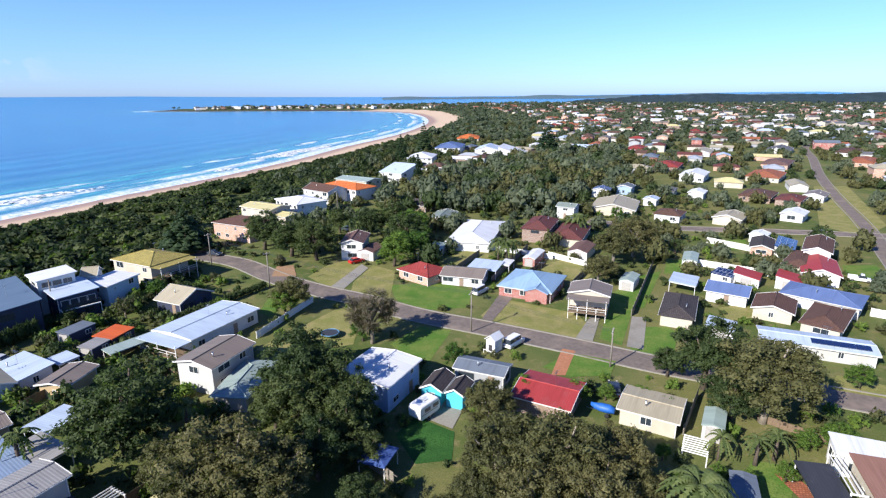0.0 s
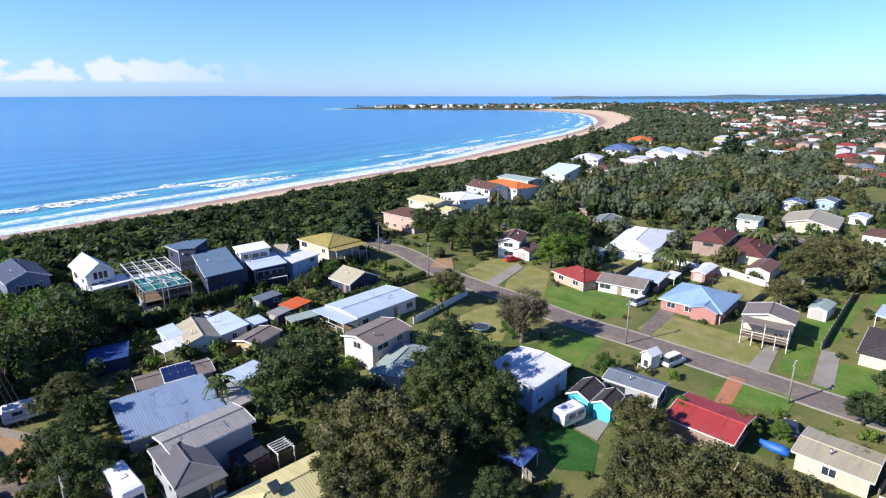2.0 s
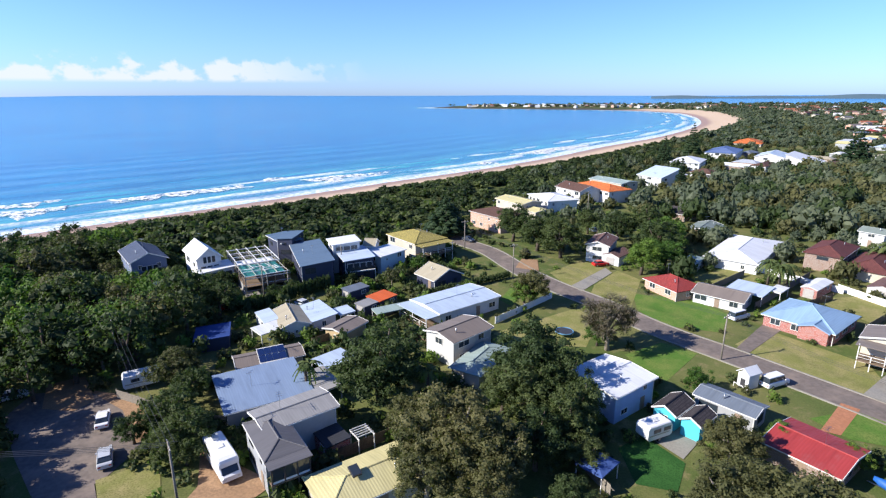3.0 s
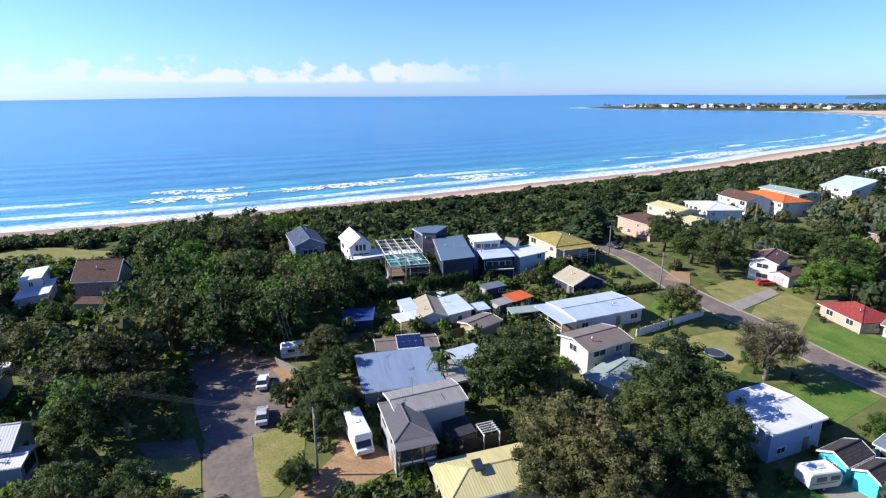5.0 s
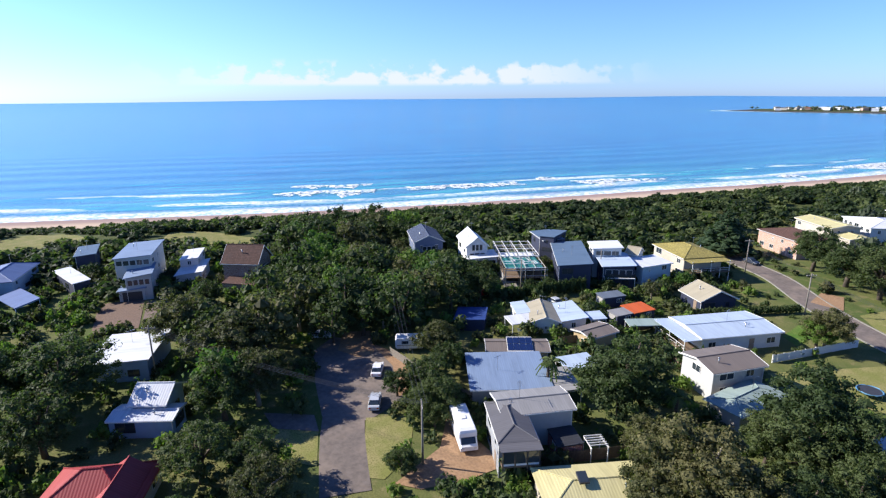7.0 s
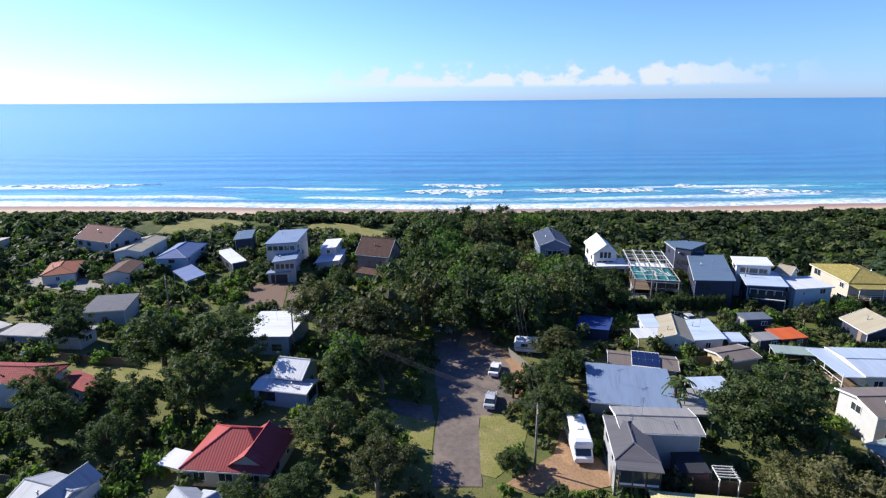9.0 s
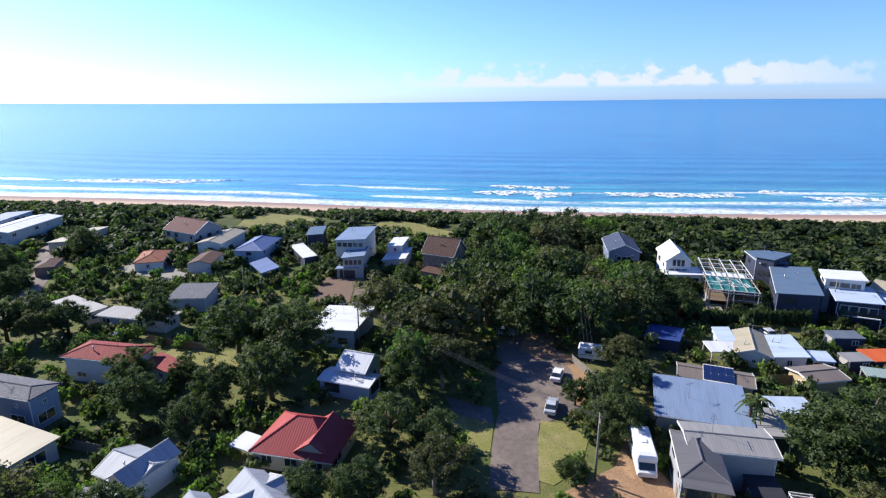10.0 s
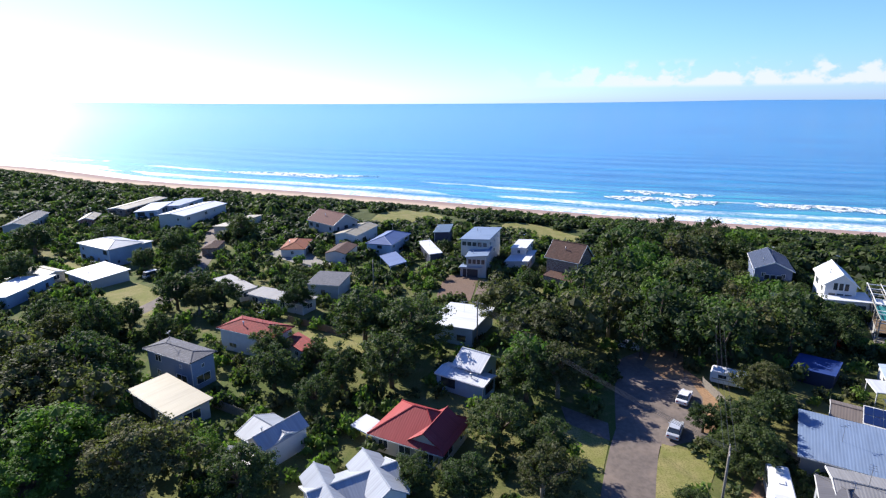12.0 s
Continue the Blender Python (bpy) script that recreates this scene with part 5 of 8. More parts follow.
# park trees
plant([(40, 75, 11.9, 6.8, 0), (44, 66, 13.0, 7.6, 2), (48, 73, 9.0, 5.0, 2), (40, 67, 7.9, 4.5, 0), (36, 79, 5.2, 3.0, 0), (53, 146, 12.0, 7.8, 2), (45, 138, 10.9, 6.2, 2), (37, 123, 7.8, 4.5, 2)], "park trees")
# near gum trees
plant([(6, 65, 7.6, 4.3, 2), (13, 52, 10.6, 6.1, 2), (6, 53, 9.4, 5.4, 2), (20, 53, 8.4, 4.8, 2), (9, 47, 8.5, 4.8, 2), (16, 47, 8.6, 4.9, 2), (21, 48, 6.5, 3.7, 2), (3, 48, 6.2, 3.5, 2), (8, 54, 5.5, 3.1, 2), (15, 55, 5.0, 2.9, 2), (-1, 46, 5.0, 2.8, 2)], "near gum trees")
# yard trees
plant([(-15, 93, 5.6, 3.2, 3), (-33, 106, 6.8, 3.9, 3), (-13, 139, 10.6, 6.0, 3), (-9, 165, 11.7, 6.7, 3), (-8, 145, 9.6, 5.5, 3)], "yard trees")
# yard shrubs
plant([(12, 73, 4.3, 2.4, 3), (20, 72, 3.8, 2.2, 3), (24, 72, 3.1, 1.8, 3), (29, 71, 3.4, 2.0, 3), (31, 68, 3.4, 1.9, 3), (64, 75, 4.8, 2.7, 3), (50, 60, 4.4, 2.5, 3), (46, 60, 3.4, 1.9, 3), (32, 54, 3.0, 1.2, 3), (35, 53, 3.0, 1.2, 3), (40, 54, 3.0, 1.5, 3), (43, 53, 3.0, 1.5, 3), (51, 58, 3.5, 2.0, 3), (52, 57, 3.1, 1.8, 3), (27, 53, 3.0, 1.3, 3), (27, 58, 3.0, 1.2, 3)], "yard shrubs")
# tall dark gums
plant([(-71, -58, 12.0, 7.8, 2), (-79, -55, 10.5, 6.0, 0), (-57, -46, 12.0, 7.8, 3), (-52, -34, 11.5, 6.6, 2), (-58, -30, 6.0, 3.5, 3), (-52, -23, 7.6, 4.4, 0), (-51, -46, 10.1, 5.8, 3), (-62, -47, 8.0, 4.8, 2)], "tall dark gums")
# lane trees
plant([(-78, -26, 8.1, 4.6, 0), (-93, -13, 12.0, 7.0, 0), (-88, -4, 12.0, 7.7, 0), (-78, -7, 9.7, 5.5, 0), (-78, -15, 7.4, 4.2, 0), (-71, -18, 6.1, 3.5, 0), (-87, -29, 7.3, 4.2, 0)], "lane trees")
# street corner trees
plant([(-85, 19, 12.0, 7.8, 2), (-99, 14, 11.9, 6.8, 2), (-93, 27, 11.0, 6.2, 0), (-74, 19, 9.5, 5.4, 2), (-73, 14, 9.4, 5.4, 0), (-61, 8, 8.0, 4.8, 0), (-57, 13, 7.0, 4.2, 0), (-51, 3, 6.6, 3.8, 0), (-51, 12, 7.3, 4.2, 2), (-53, -3, 5.5, 3.2, 0)], "street corner trees")
# verge trees
plant([(-56, 39, 7.3, 4.2, 1), (-64, 42, 4.6, 2.4, 1), (-65, 47, 6.5, 3.6, 1), (-56, 37, 5.8, 3.3, 1), (-64, 37, 4.7, 2.7, 1), (-48, 28, 4.5, 2.5, 1)], "verge trees")
# dune house trees
plant([(-88, 73, 8.4, 4.8, 0), (-120, 23, 6.7, 3.8, 0), (-102, -77, 7.3, 4.2, 0), (-99, -65, 7.7, 4.4, 0), (-117, -53, 8.3, 4.7, 0), (-115, -47, 7.1, 4.1, 0), (-153, -74, 10.7, 6.1, 0), (-138, -65, 8.6, 4.9, 0), (-178, -63, 9.3, 5.3, 0), (-144, -79, 6.9, 4.0, 0), (-164, -100, 8.8, 5.0, 1), (-158, -118, 12.0, 7.3, 1), (-134, -106, 9.0, 5.1, 1), (-87, -21, 4.4, 2.5, 1), (-127, -33, 5.3, 3.0, 1)], "dune house trees")
# trees along the lane
plant([(-93, -62, 11, 5.0, 0), (-91, -68, 9, 4.6, 2), (-114, -57, 9, 4.6, 0), (-111, -51, 7, 3.6, 2), (-102, -61, 7, 3.6, 0), (-97, -53, 6, 3.2, 0), (-111, -30, 8, 4.4, 0)], "trees along the lane")
# bushes below the building site
plant([(-101, 77, 5, 3.0, 0), (-99, 81, 5.5, 3.0, 0), (-101, 86, 4.5, 2.4, 0), (-85, 86, 3.6, 2.2, 0), (-83, 90, 3.6, 2.2, 0), (-80, 96, 3.2, 2.0, 0), (-110, 81, 6, 3.2, 0), (-75, 101, 3.5, 2.2, 0), (-124, 89, 6, 3, 0)], "bushes below the building site")
# caravan trees
plant([(-70, 49, 7.7, 4.4, 2), (-61, 41, 6.8, 3.9, 1), (-54, 37, 4.2, 2.4, 1)], "caravan trees")
# trees beside the white house
plant([(-16, 68, 10.5, 4.6, 0), (-12, 64, 9.0, 4.0, 0), (-20, 72, 9.5, 4.0, 0), (-12.5, 61.0, 9.0, 4.2, 0)], "trees beside the white house")
palms([(25, 45, 8.0, 4.9), (-51, 56, 6.0, 1.8), (-34, 63, 6.0, 2.6), (43, 170, 7.0, 5.1), (15, 142, 7.0, 3.4), (17, 139, 7.0, 3.4), (19, 143, 6.0, 3.1), (-28, 159, 9.0, 3.0), (-26, 160, 8.0, 3.0), (34, 58, 4.0, 2.2), (38, 57, 4.0, 2.3), (41, 58, 4.0, 2.5), (-51, 57, 6.0, 2.8), (-24, 68, 6.0, 2.5), (-214, -63, 6.0, 4.1)])
pines([(-14, 423, 25.0, 6.5), (-28, 375, 18.5, 5.0), (-12, 269, 16.0, 2.8), (79, 414, 26.0, 8.8), (-75, 154, 13.0, 7.3), (-23, 81, 8.0, 2.7)])
WOODS = [
    [(-97, 28), (-78, 44), (-91, 76), (-120, 88), (-146, 90), (-167, 71), (-142, 45)],
    [(-85, 41), (-77, 45), (-92, 69), (-118, 89), (-155, 97), (-164, 88)],
    [(-32, 215), (-7, 282), (72, 395), (131, 390), (85, 243), (58, 225), (38, 206), (10, 201)],
    [(-87, 11), (-102, 23), (-94, 32), (-82, 23), (-74, 13)],
    [(-49, -51), (-84, -78), (-83, -52), (-63, -45), (-48, -30)],
]

# ---- houses of the near streets ----
house(-9.8, 74.9, 63, 9.8, 9.4, 4.4, "gable", 6, "light_blue_wall", "white_metal", "two-storey pale blue weatherboard house under white metal roof")
house(-45.2, 97.1, 64, 16.4, 10.4, 3.00, "gable", 5, "white", "pale_blue", "long white house with pale blue metal roof", deck=1)
house(-36.5, 79.5, 69, 9.9, 7.7, 4.75, "gable", 12, "pale", "taupe", "two-storey pale grey house with taupe metal roof")
house(-30.4, 75.0, 85, 11.5, 5.8, 2.58, "hip", 12, "cream", "pale_green", "cream cottage with pale green hipped roof")
house(-64.3, 172.4, -27, 16.3, 12.1, 5.28, "hip", 14, "pink_brick", "brown_tile", "two-storey pink brick flats with brown tiled roof")
house(-65.0, 196.7, -32, 16.4, 10.2, 5.28, "gable", 10, "cream", "cream_metal", "two-storey house with pale yellow metal roof")
house(-55.1, 209.1, -47, 17.8, 13.3, 5.28, "hip", 10, "white", "white_metal", "white beach house with white hipped roof")
house(-56.1, 190.8, -37, 9.6, 7.7, 3.52, "gable", 10, "cream", "cream_metal", "small cream house with cream roof")
house(-50.9, 234.2, -38, 17.0, 11.4, 5.28, "gable", 20, "white", "brown_tile", "two-storey white house with brown gable roof")
house(-42.5, 241.9, -37, 24.0, 12.9, 5.28, "hip", 16, "white", "orange_tile", "two-storey white house with orange tiled roof")
house(-40.8, 263.4, -34, 20.5, 11.5, 5.28, "gable", 8, "cream", "pale_green", "cream house with pale green metal roof")
house(-25.0, 150.2, 88, 11.4, 6.8, 4.93, "gable", 18, "white", "maroon_brown", "two-storey white house with brown tiled roof")
shed(-20.4, 148.0, 73, 7.9, 5.1, 2.58, "gable", 18, "white", "maroon_brown", "white double garage with brown tiled roof")
house(-4.8, 128.8, -42, 10.7, 8.4, 2.41, "hip", 22, "pink_brick", "red_tile", "pale brick cottage with red hipped roof")
house(5.4, 126.4, -17, 10.7, 8.1, 2.41, "gable", 14, "white", "taupe", "low white house with taupe gable roof")
carport(10.8, 132.1, -22, 7.8, 7.6, 2.32, "skillion", 3, "white", "pale_blue", "pale blue metal carport")
carport(16.6, 134.6, 67, 5.2, 2.6, 2.32, "skillion", 3, "white", "white_metal", "small white metal carport")
house(10.9, 166.9, 75, 29.8, 13.3, 2.75, "hip", 12, "white", "white_metal", "large white house with white metal roof")
house(31.1, 169.2, 68, 16.6, 8.9, 4.40, "hip", 22, "brown_brick", "maroon_tile", "brown brick house with maroon tiled roof")
house(40.0, 165.3, 67, 19.3, 9.9, 2.75, "hip", 22, "cream", "maroon_tile", "cream brick house with maroon tiled roof")
shed(39.2, 148.0, 62, 10.4, 5.6, 2.41, "gable", 18, "white", "maroon_brown", "white garage with brown gable roof")
shed(24.7, 142.0, 64, 9.6, 3.5, 2.30, "gable", 14, "red_brick", "white_metal", "red brick shed with white metal roof")
house(20.7, 119.5, -26, 12.7, 13.4, 2.49, "hip", 20, "red_brick", "sky_blue", "red brick bungalow with sky blue metal roof", cross=[(3.0, -4.5, 6.2, 5.4, 2.52, 20)])
house(30.9, 107.8, 70, 7.2, 8.5, 4.60, "gable", 14, "cream", "taupe", "two-storey cream house with taupe tiled roof", deck=1)
shed(43.9, 121.6, 59, 6.6, 3.5, 2.41, "gable", 16, "white", "pale_green", "white garage with pale green metal roof")
house(0.3, 190.6, 77, 14.3, 8.4, 2.58, "gable", 14, "brown_brick", "grey_green", "brick house with grey green roof")
shed(-1.7, 150.1, 76, 9.2, 3.8, 2.30, "skillion", 4, "pale", "pale_green", "small pale metal garden shed")
house(67.2, 208.7, 67, 21.2, 16.7, 2.55, "gable", 14, "cream", "beige", "long cream house with beige tiled roof")
house(48.1, 103.8, 63, 14.0, 6.6, 2.41, "hip", 20, "cream", "dark_tile", "cream brick house with dark brown hipped roof")
carport(56.1, 120.0, 60, 7.7, 5.8, 2.30, "skillion", 4, "white", "pale_blue", "pale blue metal carport")
shed(65.6, 138.3, 63, 8.7, 3.8, 2.41, "gable", 12, "white", "pale_green", "white shed with pale green roof")
house(62.9, 113.0, -35, 8.7, 8.1, 2.58, "gable", 16, "white", "steel_blue", "white house with steel blue metal roof")
house(81.0, 109.0, -44, 14.6, 10.1, 2.58, "hip", 14, "white", "steel_blue", "long white house with steel blue roof")
shed(67.8, 124.5, -51, 5.0, 4.1, 2.30, "skillion", 8, "white", "solar", "white garage with dark solar roof")
shed(72.6, 123.2, 55, 5.9, 5.7, 2.30, "skillion", 10, "white", "red_metal", "white outbuilding with red metal roof")
shed(81.2, 120.8, 53, 6.4, 5.4, 2.30, "skillion", 10, "white", "red_metal", "white outbuilding with dark red metal roof")
house(92.5, 127.6, 60, 15.2, 8.3, 2.75, "gable", 18, "white", "red_metal", "white villa with bright red roof")
house(92.6, 134.1, 48, 16.6, 7.2, 2.58, "hip", 18, "cream", "brown_tile", "cream villa with brown tiled roof")
house(101.3, 141.5, 54, 17.0, 6.8, 4.40, "gable", 20, "white", "brown_tile", "two-storey white villa with brown gable roof")
house(91.7, 150.8, 58, 13.3, 6.2, 2.41, "gable", 18, "pink_brick", "dark_tile", "pink rendered villa with dark tiled roof")
shed(97.4, 149.0, 55, 13.5, 5.0, 2.49, "skillion", 10, "white", "solar", "white villa with dark blue solar roof")
house(67.8, 104.2, 55, 9.5, 7.6, 2.41, "gable", 16, "cream", "brown_tile", "long cream brick house with brown tiled roof")
house(74.2, 97.6, 46, 13.8, 7.0, 2.41, "hip", 16, "cream", "brown_tile", "cream brick house wing with brown hipped roof")
house(64.8, 87.1, -24, 17.4, 6.6, 2.41, "gable", 8, "pale", "pale_blue", "long house with pale blue metal roof and solar panels", solar=8)
shed(52.1, 94.5, 57, 5.4, 5.0, 2.30, "skillion", 4, "white", "pale_blue", "pale blue metal garage roof beside long house")
house(6.2, 78.3, -23, 8.5, 4.7, 2.58, "gable", 14, "grey_wall", "slate", "grey weatherboard house with slate grey metal roof")
house(-0.9, 73.6, 67, 5.4, 3.6, 2.5, "gable", 28, "turquoise", "dark_tile", "turquoise cottage with dark tiled gable roof")
house(2.3, 71.9, 67, 4.6, 3.0, 2.5, "gable", 28, "turquoise", "dark_tile", "gabled front room of the turquoise cottage")
house(15.3, 71.0, -28, 8.9, 8.6, 2.58, "gable", 10, "brown_brick", "red_metal", "brick house with faded red metal roof")
house(28.9, 67.0, -30, 8.1, 7.2, 2.58, "gable", 6, "cream", "beige", "low house with beige metal roof")
shed(36.1, 63.8, 60, 5.0, 2.8, 2.30, "gable", 14, "pale", "pale_green", "small blue-green metal garden shed")
house(51.2, 55.2, -23, 9.4, 4.0, 3.3, "skillion", 3, "white", "white_metal", "white house with white metal roof")
house(50.2, 50.0, -18, 8.4, 7.6, 3.1, "skillion", 2, "cream", "terracotta_metal", "cream house wing with faded terracotta metal roof")
carport(41.8, 50.9, -12, 3.8, 5.9, 2.5, "skillion", 4, "white", "dark_metal", "verandah roof of dark glazed panels")
shed(32.8, 50.0, 68, 5.8, 2.8, 2.41, "gable", 10, "grey_wall", "slate", "low grey metal shed")
house(-43.4, 41.3, -30, 9.2, 5.0, 4.93, "hip", 16, "grey_wall", "charcoal", "two-storey grey house with ribbed charcoal metal roof", verandah=1)
house(-44.8, 46.5, 64, 10.0, 6.0, 5.19, "gable", 10, "pale", "grey_metal", "rear wing with ribbed grey metal roof")
shed(-40.1, 47.5, -27, 5.5, 3.4, 2.41, "skillion", 3, "red_brick", "dark_metal", "brick lean-to with dark metal roof")
house(-30.8, 42.8, 60, 13.3, 7.4, 2.75, "hip", 14, "cream", "cream_metal", "cream house with pale yellow hipped metal roof")
house(-56.3, 52.5, 56, 12.5, 11.6, 2.75, "skillion", 2, "grey_wall", "blue_grey", "wide house with flat blue-grey metal roof")
carport(-49.7, 57.4, -28, 7.1, 4.6, 2.58, "skillion", 3, "white", "grey_metal", "ribbed translucent grey pergola roof")
carport(-52.0, 64.1, 72, 6.0, 4.5, 2.58, "skillion", 2, "white", "pale_blue", "flat pale blue carport roof")
house(-62.7, 60.6, 53, 11.0, 5.2, 2.41, "gable", 14, "cream", "taupe", "house with taupe roof and tilted solar panels", tiltsolar=1)
carport(-70.9, 69.5, 72, 5.6, 4.0, 2.30, "skillion", 3, "white", "white_metal", "low white verandah roof")
house(-70.5, 75.0, -38, 10.2, 6.0, 2.41, "gable", 20, "white", "beige", "white cottage with beige gable roof")
house(-67.9, 79.3, -28, 9.4, 5.5, 2.41, "skillion", 6, "white", "pale_blue", "white cottage wing with pale blue metal roof")
carport(-63.5, 82.6, -30, 4.2, 3.4, 2.30, "skillion", 2, "white", "pale_blue", "pale blue flat carport")
shed(-75.3, 73.5, -30, 6.6, 3.0, 2.32, "skillion", 6, "white", "pale_blue", "small pale blue outbuilding roof")
house(-58.7, 76.6, 84, 7.0, 5.4, 2.41, "gable", 10, "yellow_wall", "taupe", "small yellow cottage with taupe metal roof")
shed(-69.0, 94.6, 72, 5.6, 3.3, 2.41, "skillion", 3, "navy", "slate", "dark navy metal shed")
shed(-61.6, 88.0, 77, 4.1, 3.1, 2.30, "skillion", 3, "navy", "grey_metal", "grey roofed garden shed")
shed(-60.9, 92.8, 77, 5.5, 4.3, 2.30, "skillion", 3, "navy", "orange_red", "shed with bright orange-red metal roof")
carport(-55.0, 88.1, 56, 8.7, 3.1, 2.30, "skillion", 3, "white", "pale_green", "long pale green carport")
house(-56.2, 111.2, -25, 7.9, 9.1, 2.6, "gable", 24, "navy", "beige", "navy weatherboard house with beige gable roof")
house(-73.5, 131.3, 154, 14.7, 11.2, 5.4, "hip", 16, "cream", "mustard", "two-storey cream house with mustard tiled roof", deck=1)
glazed_house = house(-74.4, 115.9, 76, 9.5, 6.8, 4.84, "skillion", 3, "glass_wall", "white_metal", "white beach house with glazed upper floor")
house(-79.6, 117.4, 18, 3.4, 5.1, 5.76, "gable", 30, "white", "beige", "white attic house with beige gable roof")
modern_house = house(-79.0, 108.6, -41, 11.8, 8.0, 5.4, "skillion", 3, "navy", "pale_blue", "navy modern house with flat pale roof")
upper_storey = house(-84.2, 111.4, -41, 7.5, 7.7, 7.6, "skillion", 3, "white", "white_metal", "white upper storey of the navy modern house")
house(-88.0, 102.7, -42, 21.5, 8.2, 6.0, "skillion", 5, "navy", "slate_blue", "tall navy house with slate blue metal roof")
house(-103.9, 110.7, -26, 11.6, 6.0, 6.40, "skillion", 3, "navy", "slate_blue", "navy house with flat slate roof")
house(-100.9, 110.1, -70, 9.0, 4.5, 7.60, "skillion", 3, "navy", "slate_blue", "navy rooftop room with flat roof")
gabled_house = house(-111.7, 90.0, -26, 12.6, 6.4, 6.40, "gable", 38, "white", "white_metal", "tall white gabled beach house")
lower_wing = house(-106.0, 88.3, -28, 7.1, 8.4, 4.0, "skillion", 3, "white", "white_metal", "white lower wing with flat white roof")
blue_house = house(-127.0, 84.7, -25, 15.0, 8.7, 5.60, "gable", 24, "deep_blue_wall", "navy_tile", "deep blue house with navy tiled roof")
house(-107.3, 73.3, -26, 9.2, 5.4, 3.01, "skillion", 6, "deep_blue_wall", "navy_tile", "lower wing with navy tiled roof")
shed(-78.8, 63.3, -45, 6.7, 6.2, 2.30, "skillion", 3, "navy", "deep_blue_metal", "low shed with dark blue roof")
brick_house = house(-132.3, 35.3, 48, 9.6, 8.4, 6.08, "gable", 42, "brown_brick", "brown_tile", "tall brown brick house with steep brown tiled roof")
shed(-128.5, 33.8, 42, 8.7, 8.0, 2.30, "skillion", 8, "brown_brick", "brown_tile", "brown tiled porch of the brick house")
stepped_tier = house(-148.3, 14.2, -20, 15.5, 8.4, 8.55, "skillion", 3, "pale", "blue_grey", "three-storey white stepped house with blue-grey roof")
middle_tier = house(-138.9, 12.7, -14, 9.8, 6.0, 5.61, "skillion", 6, "pale", "blue_grey", "middle tier of the stepped white house")
lower_tier = garage(-139.8, 11.7, -19, 11.1, 6.1, 2.67, "skillion", 4, "pale", "blue_grey", "garage tier of the stepped white house")
# bands of windows on the street face, garage shade painted as a panel
for th_, face, half, z0, z1, n_ in ((stepped_tier, 7.31, 3.6, 6.6, 7.9, 5), (middle_tier, 4.46, 2.3, 3.6, 5.0, 4)):
    for k in range(n_):
        span = 2 * half / n_
        band = part("window", Shape().box(face, face + 0.06, -half + k * span, -half + (k + 1) * span - 0.12, z0, z1), trim_m, th_)
        part("pane", Shape().box(face + 0.06, face + 0.1, -half + k * span + 0.08, -half + (k + 1) * span - 0.2, z0 + 0.08, z1 - 0.08), pane_m, band)
part("garage_opening", Shape().box(5.11, 5.2, -2.0, 2.0, 0.1, 2.2), dark_trim, lower_tier, "dark panel painted as a shaded garage doorway")
house(-150.6, 26.4, -22, 10.3, 4.6, 4.75, "skillion", 4, "white", "white_metal", "white upper room with white metal roof")
house(-144.8, 25.1, -22, 12.0, 6.7, 2.58, "skillion", 6, "white", "white_metal", "small white cottage with white metal roof")
house(-99.6, 5.5, -26, 12.4, 10.1, 3.52, "skillion", 2, "blue_wall", "white_metal", "blue house with broad flat white roof")
house(-76.9, 4.8, 56, 8.9, 4.5, 2.75, "gable", 10, "blue_wall", "white_metal", "blue cottage with white metal roof")
house(-79.4, 6.7, 55, 5.3, 6.5, 3.78, "gable", 28, "blue_wall", "white_metal", "gabled wing with white metal roof")
house(-63.0, -2.2, 62, 11.2, 9.2, 2.58, "hip", 32, "cream", "red_metal", "cream cottage with deep red hipped metal roof", cross=[(2.6, -0.6, 7.0, 4.6, 3.06, 34)])
carport(-64.1, -9.6, 49, 3.3, 3.0, 2.30, "skillion", 4, "white", "white_metal", "small white metal carport")
house(-50.8, -9.6, -62, 10.6, 6.8, 2.75, "gable", 24, "white", "zinc", "white cottage with pale metal gable roof", cross=[(-2.6, 0.4, 8.2, 4.4, 3.26, 34), (3.2, -0.5, 7.6, 3.6, 3.3, 36)])
house(-62.0, -22.0, 51, 6.8, 6.1, 2.75, "gable", 22, "white", "zinc", "white cottage with pale metal roof", cross=[(1.6, 0.0, 7.2, 3.8, 3.26, 34)])
house(-82.3, -42.3, 60, 11.9, 5.1, 5.28, "hip", 10, "blue_grey_wall", "grey_tile", "two-storey blue-grey house with grey tiled roof")
house(-71.9, -39.6, 52, 13.1, 6.2, 2.92, "skillion", 2, "pale", "beige", "house with flat pale beige metal roof")
house(-93.4, -33.2, 64, 12.9, 6.5, 4.40, "hip", 18, "white", "red_tile", "white house with red tiled roof")
shed(-90.2, -24.4, 41, 7.1, 3.3, 2.58, "skillion", 8, "white", "red_tile", "red tiled garage roof")
house(-124.5, -25.0, 78, 8.5, 9.0, 3.4, "skillion", 3, "pale", "grey_tile", "pale house with grey skillion roof")
house(-115.3, -34.1, 62, 16.5, 5.2, 2.6, "skillion", 2, "pale", "concrete_roof", "long low building with pale concrete roof")
house(-124.8, -47.8, 44, 14.2, 4.5, 2.6, "skillion", 2, "pale", "concrete_roof", "low garage row with pale concrete roof")
house(-161.9, -41.4, 1, 12.7, 7.6, 2.58, "hip", 18, "white", "terracotta", "white cottage with terracotta tiled roof")
shed(-155.5, -26.7, -12, 10.7, 6.4, 2.58, "gable", 16, "pale", "brown_tile", "pale garage with brown roof")
